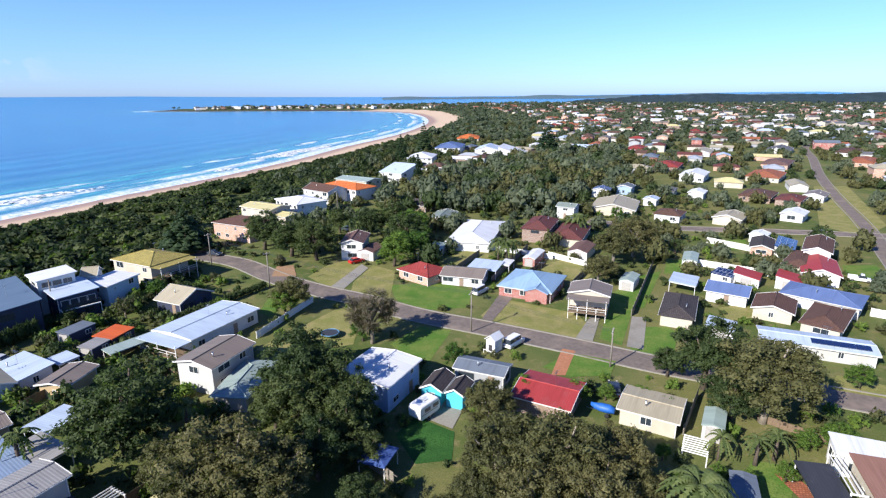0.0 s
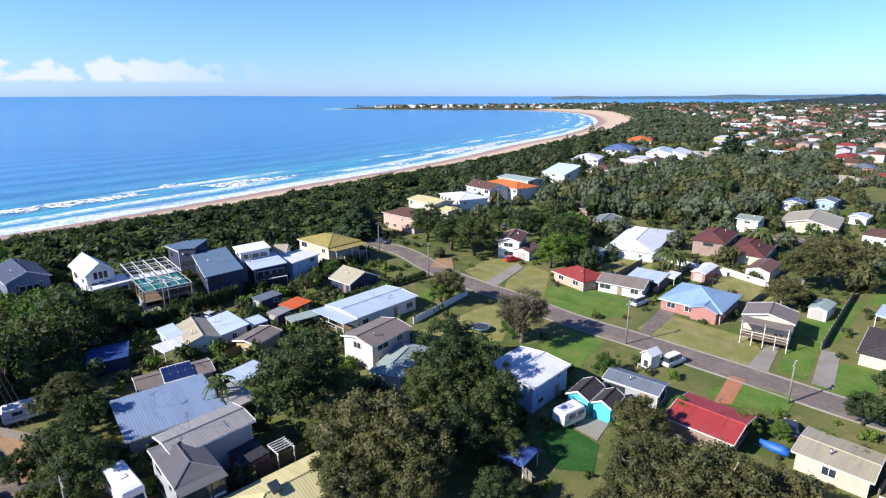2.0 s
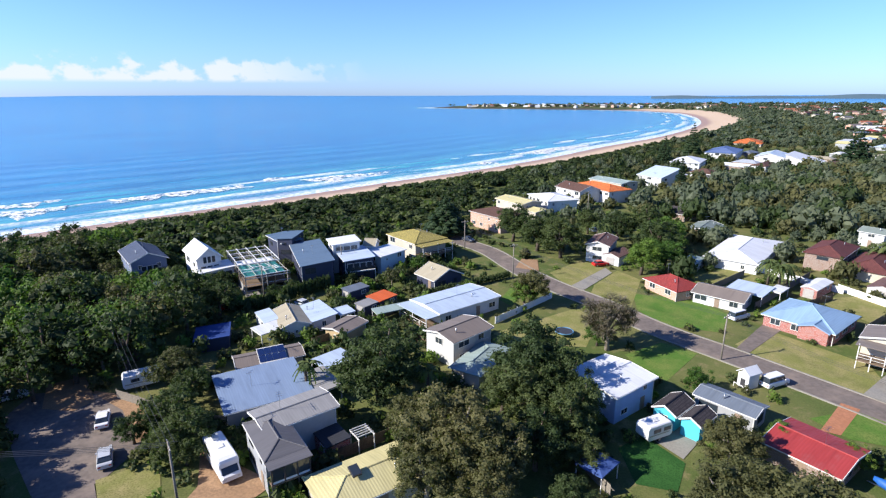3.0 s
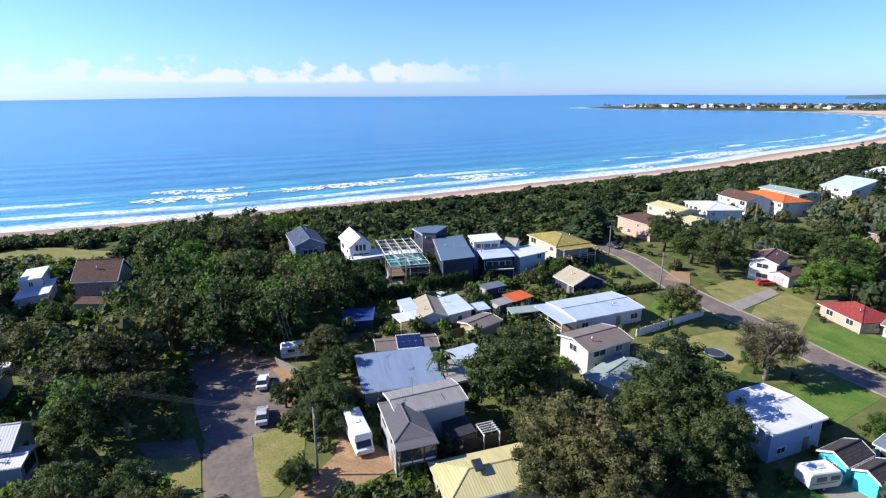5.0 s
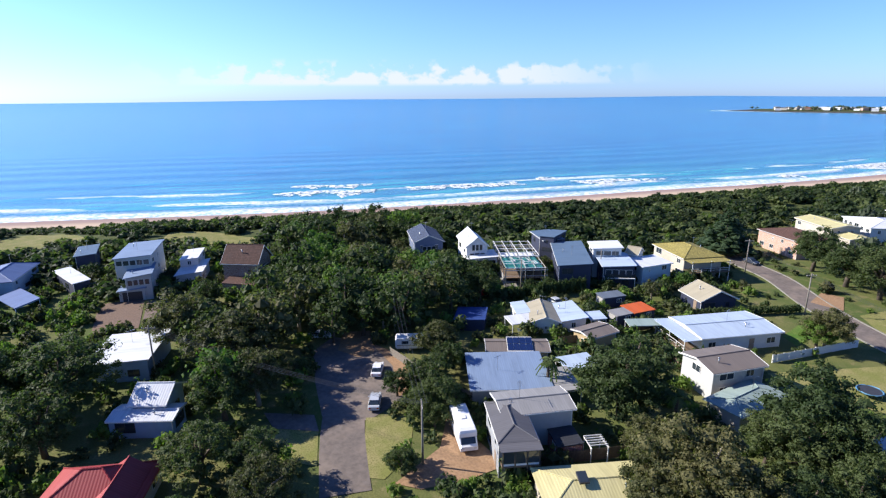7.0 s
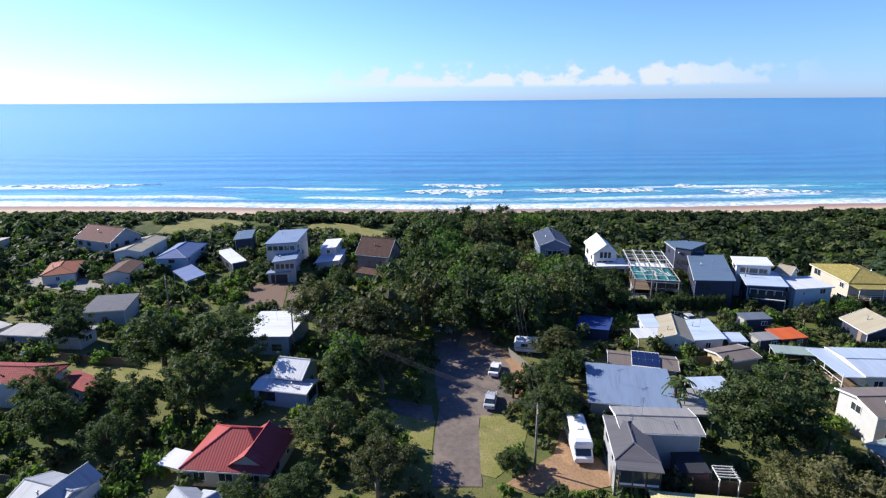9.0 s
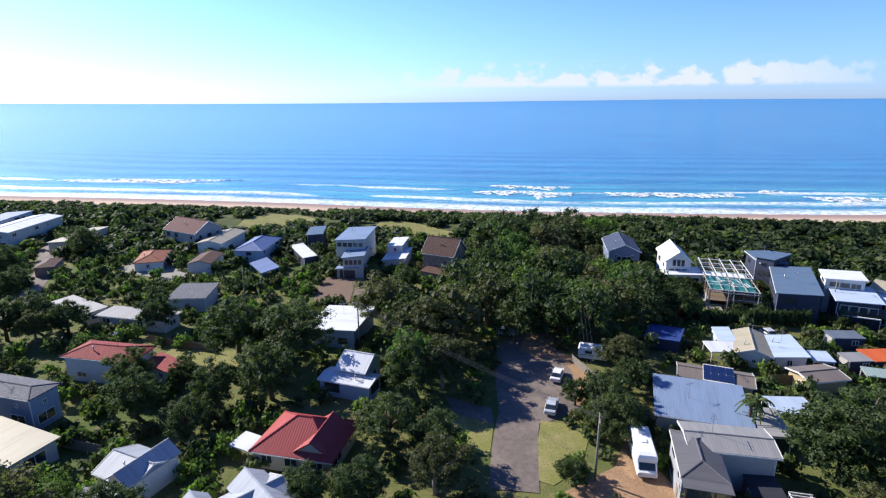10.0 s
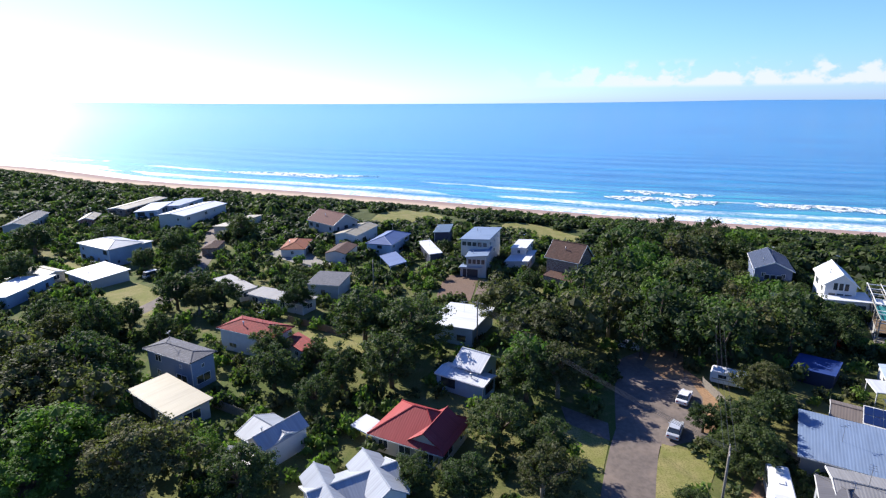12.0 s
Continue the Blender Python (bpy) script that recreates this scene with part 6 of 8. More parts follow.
house(-183.0, -33.7, 46, 15.1, 10.9, 5.46, "gable", 30, "grey_wall", "maroon_tile", "two-storey grey house with maroon tiled gable roof")
house(-174.5, -24.4, -20, 16.8, 8.0, 4.05, "gable", 12, "white", "beige", "white house with beige gable roof")
house(-161.0, -13.0, -19, 15.9, 8.4, 4.40, "hip", 20, "blue_wall", "steel_blue", "blue house with steel blue hipped roof")
carport(-143.7, -10.8, 19, 11.0, 4.8, 2.41, "skillion", 10, "blue_wall", "steel_blue", "steel blue verandah roof")
house(-153.1, -0.5, 13, 15.3, 3.8, 3.52, "skillion", 3, "navy", "white_metal", "dark house with pale terrace roof")
house(-168.1, 4.0, -9, 11.3, 5.1, 5.60, "skillion", 3, "navy", "slate_blue", "navy upper room with flat roof")
# on the white houses here, blue_wall and pale paint in the walls' shade
house(-205.5, -90.1, -14, 26.2, 11.0, 5.60, "gable", 8, "pale", "white_metal", "two-storey white beach house with white roof")
house(-212.5, -108.3, 8, 19.6, 8.6, 5.20, "skillion", 3, "blue_wall", "blue_grey", "white flat-roofed beach house")
house(-221.6, -101.6, -9, 18.1, 9.3, 5.28, "skillion", 3, "blue_wall", "steel_blue", "blue flat-roofed beach house")
house(-225.8, -121.4, -8, 27.4, 8.2, 4.40, "gable", 8, "brown_brick", "beige", "long brick house with beige roof")
house(-155.6, -94.0, 58, 16.3, 10.5, 5.28, "hip", 12, "blue_wall", "zinc", "two-storey house with pale hipped roof, wall shade painted blue")
house(-159.5, -88.0, -28, 5.9, 5.7, 4.05, "skillion", 3, "blue_wall", "zinc", "white house wing with flat roof")
house(-135.4, -86.4, 55, 13.4, 9.9, 2.58, "skillion", 3, "pale", "white_metal", "white house with broad flat roof")
house(-136.7, -100.8, 62, 10.0, 5.2, 2.58, "gable", 12, "cream", "beige", "cream house with beige roof")
house(-123.6, -99.6, -2, 16.3, 9.8, 2.58, "skillion", 3, "blue_wall", "white_metal", "long house with white metal roof")
house(-199.1, -148.6, 17, 24.5, 7.4, 3.52, "gable", 16, "grey_wall", "grey_tile", "grey house with pale grey gable roof")
shed(-162.4, -67.0, 5, 9.0, 4.7, 2.58, "hip", 20, "brown_brick", "brown_tile", "small brick outbuilding with brown roof")
house(-204.5, -129.0, 17, 12.3, 5.2, 3.01, "gable", 18, "red_brick", "beige", "small red brick house")
house(-192.5, -69.1, -19, 20.8, 5.9, 3.52, "skillion", 4, "cream", "beige", "long low house with beige curved roof")
house(6.4, 436.5, 81, 34.6, 20.1, 5.28, "hip", 16, "white", "steel_blue", "white and blue two-storey modern house")
house(34.6, 415.9, 78, 28.9, 17.0, 5.28, "gable", 16, "white", "pale_blue", "tall white modern house with blue roof")
house(51.3, 400.6, 75, 28.8, 18.0, 3.40, "skillion", 16, "white", "white_metal", "white cube-shaped modern house")
house(27.0, 560.7, 81, 34.3, 23.1, 2.58, "hip", 16, "cream", "orange_tile", "cream house with orange tiled roof")
house(68.7, 399.9, 72, 24.3, 15.1, 2.55, "hip", 16, "brown_brick", "brown_tile", "brick house with brown tiled roof")
house(-23.7, 291.8, -36, 15.8, 13.4, 4.84, "skillion", 16, "white", "pale_blue", "white house with pale blue flat roof")
house(-13.4, 367.3, 83, 24.6, 17.1, 4.84, "hip", 16, "white", "white_metal", "white two-storey house among trees")
house(-9.9, 215.3, -28, 13.4, 10.5, 2.58, "hip", 16, "brown_brick", "dark_tile", "brick house with dark hipped roof")
house(153.8, 436.0, 64, 26.8, 13.7, 2.72, "hip", 16, "white", "red_tile", "white house with red tiled roof")
house(192.1, 407.2, 59, 27.9, 13.8, 2.72, "gable", 16, "white", "beige", "white house with beige roof")
house(136.0, 329.9, 60, 23.6, 14.7, 2.72, "hip", 16, "brown_brick", "red_tile", "brick house with bright red tiled roof")
house(132.6, 286.5, 57, 18.8, 12.4, 3.40, "gable", 16, "white", "white_metal", "large white gabled house")
house(70.6, 240.1, 63, 8.8, 7.6, 3.40, "gable", 16, "white", "steel_blue", "two-storey white house with blue roof")
house(83.7, 247.3, 61, 8.8, 7.2, 3.40, "gable", 16, "blue_wall", "slate", "blue house with slate roof")
house(109.4, 231.5, 56, 8.8, 6.7, 3.40, "gable", 16, "white", "white_metal", "white two-storey gabled house")
house(101.5, 243.0, 58, 8.7, 6.8, 2.72, "hip", 16, "white", "grey_tile", "white house with grey tiled roof")
house(46.3, 197.9, -31, 7.2, 6.9, 4.40, "gable", 16, "white", "grey_green", "white house with grey green roof")
house(85.4, 220.1, 58, 6.6, 5.8, 2.72, "gable", 16, "white", "pale_blue", "small white house with pale roof")
house(81.9, 192.4, 55, 10.1, 9.4, 2.75, "hip", 16, "white", "brown_tile", "white house with brown hipped roof")
house(100.5, 186.4, 51, 11.1, 9.6, 2.58, "gable", 16, "cream", "beige", "long cream house with beige roof")
house(142.1, 219.3, 49, 14.1, 9.7, 2.72, "hip", 16, "brown_brick", "maroon_tile", "brick house with maroon tiled roof")
house(125.8, 190.9, 48, 10.2, 7.7, 2.75, "gable", 16, "white", "white_metal", "white house with white roof")
house(134.8, 230.1, 51, 17.8, 12.5, 2.55, "hip", 16, "brown_brick", "brown_tile", "long brick house with brown tiled roof")
house(171.1, 287.6, 52, 26.9, 15.8, 2.55, "hip", 16, "cream", "terracotta", "cream house with pinkish tiled roof")
house(206.9, 337.8, 52, 29.4, 14.9, 2.72, "hip", 16, "pink_brick", "maroon_brown", "pale brick house with mauve tiled roof")
house(254.5, 416.6, 53, 34.4, 17.0, 2.72, "gable", 16, "white", "grey_tile", "white house with grey roof")
house(157.5, 227.1, 48, 12.2, 8.0, 2.72, "gable", 16, "white", "taupe", "white house with taupe roof")
house(264.3, 343.3, 47, 31.4, 13.5, 2.72, "hip", 16, "pink_brick", "terracotta", "brick house with terracotta roof")
house(97.0, 161.6, 48, 5.5, 5.0, 2.58, "gable", 16, "white", "white_metal", "small white house with white roof")
house(296.4, 400.7, 49, 34.4, 14.0, 2.72, "hip", 16, "white", "brown_tile", "white house with brown roof")

def window_row(th, w, d, z0, z1, n, fill=0.8, over=0.45):
    """A row of framed windows on the face at the far x end of a house."""
    x, half = w / 2 - over, (d / 2 - over) * fill
    step = 2 * half / n
    for k in range(n):
        y0 = -half + k * step
        fr = part("window", Shape().box(x, x + 0.07, y0 + 0.06, y0 + step - 0.06, z0, z1), trim_m, th)
        part("pane", Shape().box(x + 0.07, x + 0.11, y0 + 0.14, y0 + step - 0.14, z0 + 0.08, z1 - 0.08), pane_m, fr)


def balcony(th, w, d, z, out=1.4, over=0.45):
    """A shallow railed balcony on the same face."""
    x, half = w / 2 - over, d / 2 - over
    b = part("balcony", Shape().box(x, x + out, -half, half, z - 0.18, z), trim_m, th)
    part("railing", Shape().box(x + out - 0.06, x + out, -half, half, z + 0.9, z + 0.98).box(x + out - 0.05, x + out - 0.01, -half, half, z + 0.12, z + 0.85), pane_m, b, "glass balcony railing")
    for sy in (-1, 1):
        part("post", Shape().box(x + out - 0.12, x + out, sy * (half - 0.06) - 0.06, sy * (half - 0.06) + 0.06, 0, z - 0.18), trim_m, b)


window_row(gabled_house, 12.6, 6.4, 3.2, 4.6, 3)
window_row(gabled_house, 12.6, 6.4, 5.2, 6.9, 3, 0.55)
window_row(blue_house, 15.0, 8.7, 3.0, 4.3, 3, 0.5)
window_row(modern_house, 11.8, 8.0, 3.2, 4.6, 4, 0.9)
balcony(modern_house, 11.8, 8.0, 2.9)
window_row(upper_storey, 7.5, 7.7, 5.8, 7.0, 3, 0.85)
window_row(glazed_house, 9.5, 6.8, 2.7, 4.4, 4, 0.9)
window_row(brick_house, 9.6, 8.4, 3.4, 4.7, 2, 0.6)
window_row(lower_wing, 7.1, 8.4, 2.2, 3.5, 4, 0.9)
balcony(lower_wing, 7.1, 8.4, 1.9)

# ---- vehicles ----
def car_paint(name, col):
    m = plain(name, col, 0.25, vary=0.03, stain=0.03, spec=0.6)
    return m


paints = {"white": car_paint("white_car_paint", (0.75, 0.75, 0.75)), "silver": car_paint("silver_car_paint", (0.45, 0.47, 0.5)), "dark": car_paint("dark_car_paint", (0.03, 0.04, 0.06)), "red": car_paint("red_car_paint", (0.5, 0.02, 0.02))}
lamp_m = glassy("lamp_lens", (0.6, 0.6, 0.55), 0.1)
tail_m = glassy("tail_lens", (0.35, 0.01, 0.01), 0.15)
tyre_mesh = Shape().tube([(0, -0.11, 0), (0, -0.07, 0), (0, 0.07, 0), (0, 0.11, 0)], [0.28, 0.33, 0.33, 0.28], 14).mesh("tyre", rubber, True)
rim_mesh = Shape().tube([(0, -0.12, 0), (0, 0.12, 0)], [0.19, 0.19], 10).mesh("rim", chrome)


def loft(sections):
    """A closed skin through like rings of points."""
    s = Shape()
    k = len(sections[0])
    v = [p for r in sections for p in r]
    f = [(i * k + j, i * k + (j + 1) % k, (i + 1) * k + (j + 1) % k, (i + 1) * k + j) for i in range(len(sections) - 1) for j in range(k)]
    f += [tuple(reversed(range(k))), tuple((len(sections) - 1) * k + j for j in range(k))]
    return s.put(v, f)


def vehicle(kind, x, y, yaw, paint, label):
    """A car, van or ute of its usual size, heading along its own x."""
    th = root({"car": "car", "van": "van", "ute": "utility_truck"}[kind], pose(x, y, height_at(x, y) + 0.09, 0, 0, yaw), label, kind if kind != "ute" else "truck")
    FOOT.append((x, y, yaw, 2.6, 1.2))
    L, top = {"car": (4.5, 1.45), "van": (4.9, 1.95), "ute": (5.1, 1.75)}[kind]
    ring = lambda px, w, z0, z1: [(px, -w, z0 + 0.12), (px, -w * 0.94, z0), (px, w * 0.94, z0), (px, w, z0 + 0.12), (px, w, z1 - 0.12), (px, w * 0.9, z1), (px, -w * 0.9, z1), (px, -w, z1 - 0.12)]
    h = L / 2
    bz = 0.95 if kind != "van" else 1.1
    part("body", loft([ring(-h, 0.78, 0.35, bz - 0.1), ring(-h + 0.15, 0.86, 0.28, bz), ring(h - 0.9, 0.88, 0.28, bz), ring(h - 0.2, 0.84, 0.28, bz - 0.18), ring(h, 0.74, 0.35, bz - 0.28)]), paints[paint], th, smooth=False)
    c0, c1 = {"car": (-h + 0.5, h - 1.35), "van": (-h + 0.05, h - 0.95), "ute": (-0.5, h - 1.3)}[kind]
    slope = 0.5 if kind != "van" else 0.2
    part("glasshouse", loft([ring(c0, 0.8, bz - 0.06, bz), ring(c0 + 0.05, 0.8, bz - 0.06, bz + 0.15), ring(c0 + slope, 0.7, bz - 0.06, top - 0.06), ring(c1 - 0.6, 0.7, bz - 0.06, top - 0.06), ring(c1, 0.78, bz - 0.06, bz + 0.1)]), pane_m, th, "dark tinted windows")
    rl = c1 - 0.55 - (c0 + slope - 0.05)
    part("roof", loft([ring(c0 + slope - 0.05, 0.69, top - 0.09, top + 0.03), ring(c0 + slope + rl / 2, 0.71, top - 0.09, top + 0.05), ring(c1 - 0.55, 0.69, top - 0.09, top + 0.02)]), paints[paint], th)
    if kind == "ute":
        part("tray", Shape().box(-h + 0.05, -0.55, -0.82, -0.76, 0.95, 1.25).box(-h + 0.05, -0.55, 0.76, 0.82, 0.95, 1.25).box(-h + 0.02, -h + 0.08, -0.82, 0.82, 0.95, 1.25), paints[paint], th)
    for sx in (-1, 1):
        for sy in (-1, 1):
            w = part("wheel", tyre_mesh, None, th, "", pose(sx * L * 0.3, sy * 0.78, 0.33))
            part("rim", rim_mesh, None, w)
            part("headlight" if sx > 0 else "tail_light", Shape().box(sx * h - 0.05, sx * h + 0.03, sy * 0.58 - 0.14, sy * 0.58 + 0.14, 0.62, 0.76), lamp_m if sx > 0 else tail_m, th)
    for sy in (-1, 1):
        part("mirror", Shape().box(c1 - 0.5, c1 - 0.38, sy * 0.94 - 0.08, sy * 0.94 + 0.08, bz + 0.02, bz + 0.16), paints[paint], th)
    return th


vehicle("car", -72.4, 38.3, 143, "white", "white hatchback parked on the side street")
vehicle("car", -63.9, 33.1, 146, "silver", "silver blue sedan parked on the side street")
vehicle("van", 12.8, 90.7, 49, "white", "white people carrier parked on a green lawn")
vehicle("car", 26.0, 74.2, 79, "dark", "dark station wagon parked in a driveway")
vehicle("car", -32.2, 179.2, -23, "white", "white car parked on the far street")
vehicle("car", -91.0, 36.1, 58, "silver", "silver car parked under dark trees")
vehicle("van", 8.5, 117.9, 52, "white", "white van parked in a front yard")
vehicle("car", -75.8, 84.9, -11, "silver", "silver car parked beside the building site")
vehicle("car", -23.6, 142.2, 40, "red", "dark red car on a concrete driveway")
vehicle("ute", 100.4, 124.1, -34, "white", "white utility truck beside the villas")
vehicle("car", -65.6, 150.4, -22, "dark", "dark car at the kerb of the street")
vehicle("van", -137.9, -73.8, 147, "white", "white van outside a white house")


def caravan(x, y, yaw, L, label):
    th = root("caravan", pose(x, y, 0.05, 0, 0, yaw), label, "caravan")
    FOOT.append((x, y, yaw, L / 2 + 0.3, 1.4))
    rng_ = [(-L / 2, 0.9, 2.35), (-L / 2 + 0.25, 0.55, 2.6), (L / 2 - 0.35, 0.55, 2.6), (L / 2, 0.8, 2.1)]
    part("body", loft([[(px, -1.1, z0), (px, 1.1, z0), (px, 1.12, z1 - 0.12), (px, 1.0, z1), (px, -1.0, z1), (px, -1.12, z1 - 0.12)] for px, z0, z1 in rng_]), paints["white"], th)
    for sy in (-1, 1):
        for k in range(2):
            part("window", Shape().box(-L * 0.28 + k * L * 0.42, -L * 0.28 + k * L * 0.42 + 1.2, sy * 1.13 - 0.03, sy * 1.13 + 0.03, 1.5, 2.05), pane_m, th)
        w = part("wheel", tyre_mesh, None, th, "", pose(0, sy * 0.98, 0.33))
        part("rim", rim_mesh, None, w)
    part("hatch", Shape().box(-0.4, 0.4, -0.35, 0.35, 2.58, 2.7), trim_m, th)
    part("drawbar", Shape().tube([(L / 2 - 0.1, -0.5, 0.6), (L / 2 + 0.9, 0, 0.5)], [0.05, 0.05], 5).tube([(L / 2 - 0.1, 0.5, 0.6), (L / 2 + 0.9, 0, 0.5)], [0.05, 0.05], 5), dark_trim, th)
    part("jack", Shape().box(L / 2 + 0.7, L / 2 + 0.8, -0.05, 0.05, 0, 0.6), dark_trim, th)
    part("stripe", Shape().box(-L / 2 + 0.3, L / 2 - 0.5, -1.13, -1.115, 1.15, 1.3).box(-L / 2 + 0.3, L / 2 - 0.5, 1.115, 1.13, 1.15, 1.3), MATS["beige"], th)
    return th


caravan(-76.7, 47.4, 57, 5.2, "white caravan with dark windows at the street end")
caravan(-2.8, 68.2, 51, 4.2, "small white caravan on a concrete yard")


def motorhome(x, y, yaw):
    th = root("motorhome", pose(x, y, 0.05, 0, 0, yaw), "white motorhome parked on a sandy driveway", "motorhome")
    FOOT.append((x, y, yaw, 4.0, 1.5))
    ring = lambda px, z0, z1: [(px, -1.15, z0), (px, 1.15, z0), (px, 1.17, z1 - 0.15), (px, 1.02, z1), (px, -1.02, z1), (px, -1.17, z1 - 0.15)]
    part("body", loft([ring(-3.6, 0.6, 2.9), ring(-3.4, 0.5, 3.05), ring(2.2, 0.5, 3.05), ring(2.75, 1.9, 2.9), ring(2.9, 2.1, 2.6)]), paints["white"], th)
    part("cab", loft([ring(2.0, 0.45, 2.0), ring(2.75, 0.45, 1.95), ring(3.25, 0.45, 1.25), ring(3.6, 0.5, 1.1)]), paints["white"], th)
    part("windscreen", Shape().put([(2.8, -0.95, 1.95), (2.8, 0.95, 1.95), (3.3, 0.95, 1.28), (3.3, -0.95, 1.28), (2.7, -0.95, 1.9), (2.7, 0.95, 1.9), (3.2, 0.95, 1.22), (3.2, -0.95, 1.22)], BOX_F), pane_m, th)
    for sy in (-1, 1):
        part("window", Shape().box(-1.9, -0.5, sy * 1.18 - 0.03, sy * 1.18 + 0.03, 1.8, 2.4), pane_m, th)
        for wx in (-2.0, 2.7):
            w = part("wheel", tyre_mesh, None, th, "", pose(wx, sy * 0.95, 0.33))
            part("rim", rim_mesh, None, w)
        part("headlight", Shape().box(3.56, 3.64, sy * 0.8 - 0.16, sy * 0.8 + 0.16, 0.75, 0.95), lamp_m, th)
    part("roof_hatch", Shape().box(-0.5, 0.3, -0.35, 0.35, 3.03, 3.16), trim_m, th)
    part("air_conditioner", Shape().box(-2.6, -1.7, -0.4, 0.4, 3.03, 3.3), trim_m, th)


motorhome(-49.6, 38.6, -25)


# ---- street furniture ----
def power_pole(x, y, yaw, h, arm=True):
    th = root("power_pole", pose(x, y, height_at(x, y), 0, 0, yaw), "weathered timber power pole with cross-arm", "power pole", "power poles")
    part("pole", Shape().tube([(0, 0, -0.3), (0, 0, h)], [0.16, 0.11], 8), grey_timber, th, smooth=True)
    if arm:
        part("cross_arm", Shape().box(-1.1, 1.1, -0.06, 0.06, h - 0.55, h - 0.43), grey_timber, th)
        for k in (-1.0, -0.4, 0.4, 1.0):
            part("insulator", Shape().tube([(k, 0, h - 0.43), (k, 0, h - 0.27)], [0.04, 0.03], 6), trim_m, th)
    return Vector((x, y, height_at(x, y) + h - 0.3))


tops = [power_pole(5.3, 96.6, 64, 8.5), power_pole(27.8, 82.3, 64, 7.0), power_pole(-62.6, 140.9, 60, 9), power_pole(-41.3, 122.5, 60, 9), power_pole(-40.7, 207.4, 60, 9)]
lane = [power_pole(-48.1, 31.1, -30, 9), power_pole(-84.3, 48.8, -30, 10), power_pole(-92.0, 8.0, 60, 9.5)]
back = [power_pole(-121.3, -14.0, 10, 9), power_pole(-106.7, 12.6, 30, 9), power_pole(-86.7, 84.5, 60, 8, False), power_pole(-81.3, 106.3, 60, 8, False)]


def wires(a, b, n, side):
    for k in range(n):
        off = Vector(side) * (k - (n - 1) / 2) * 0.6
        pts = []
        for i in range(9):
            t = i / 8
            p = a.lerp(b, t) + off
            p.z -= 1.1 * 4 * t * (1 - t) * (a - b).length / 50
            pts.append(p)
        ob = new("power_line", Shape().tube(pts, [0.018] * 9, 4).mesh("power_line", dark_trim))
        tagged(ob, "thin black overhead power line", "power line", "power lines")


wires(lane[0], lane[2], 4, (0.5, 0.86, 0))
wires(lane[0], lane[1], 3, (0.5, 0.86, 0))
wires(tops[0], tops[1], 3, (0.5, 0.86, 0))
wires(tops[3], tops[2], 3, (0.5, 0.86, 0))
wires(tops[0], tops[3], 3, (0.5, 0.86, 0))


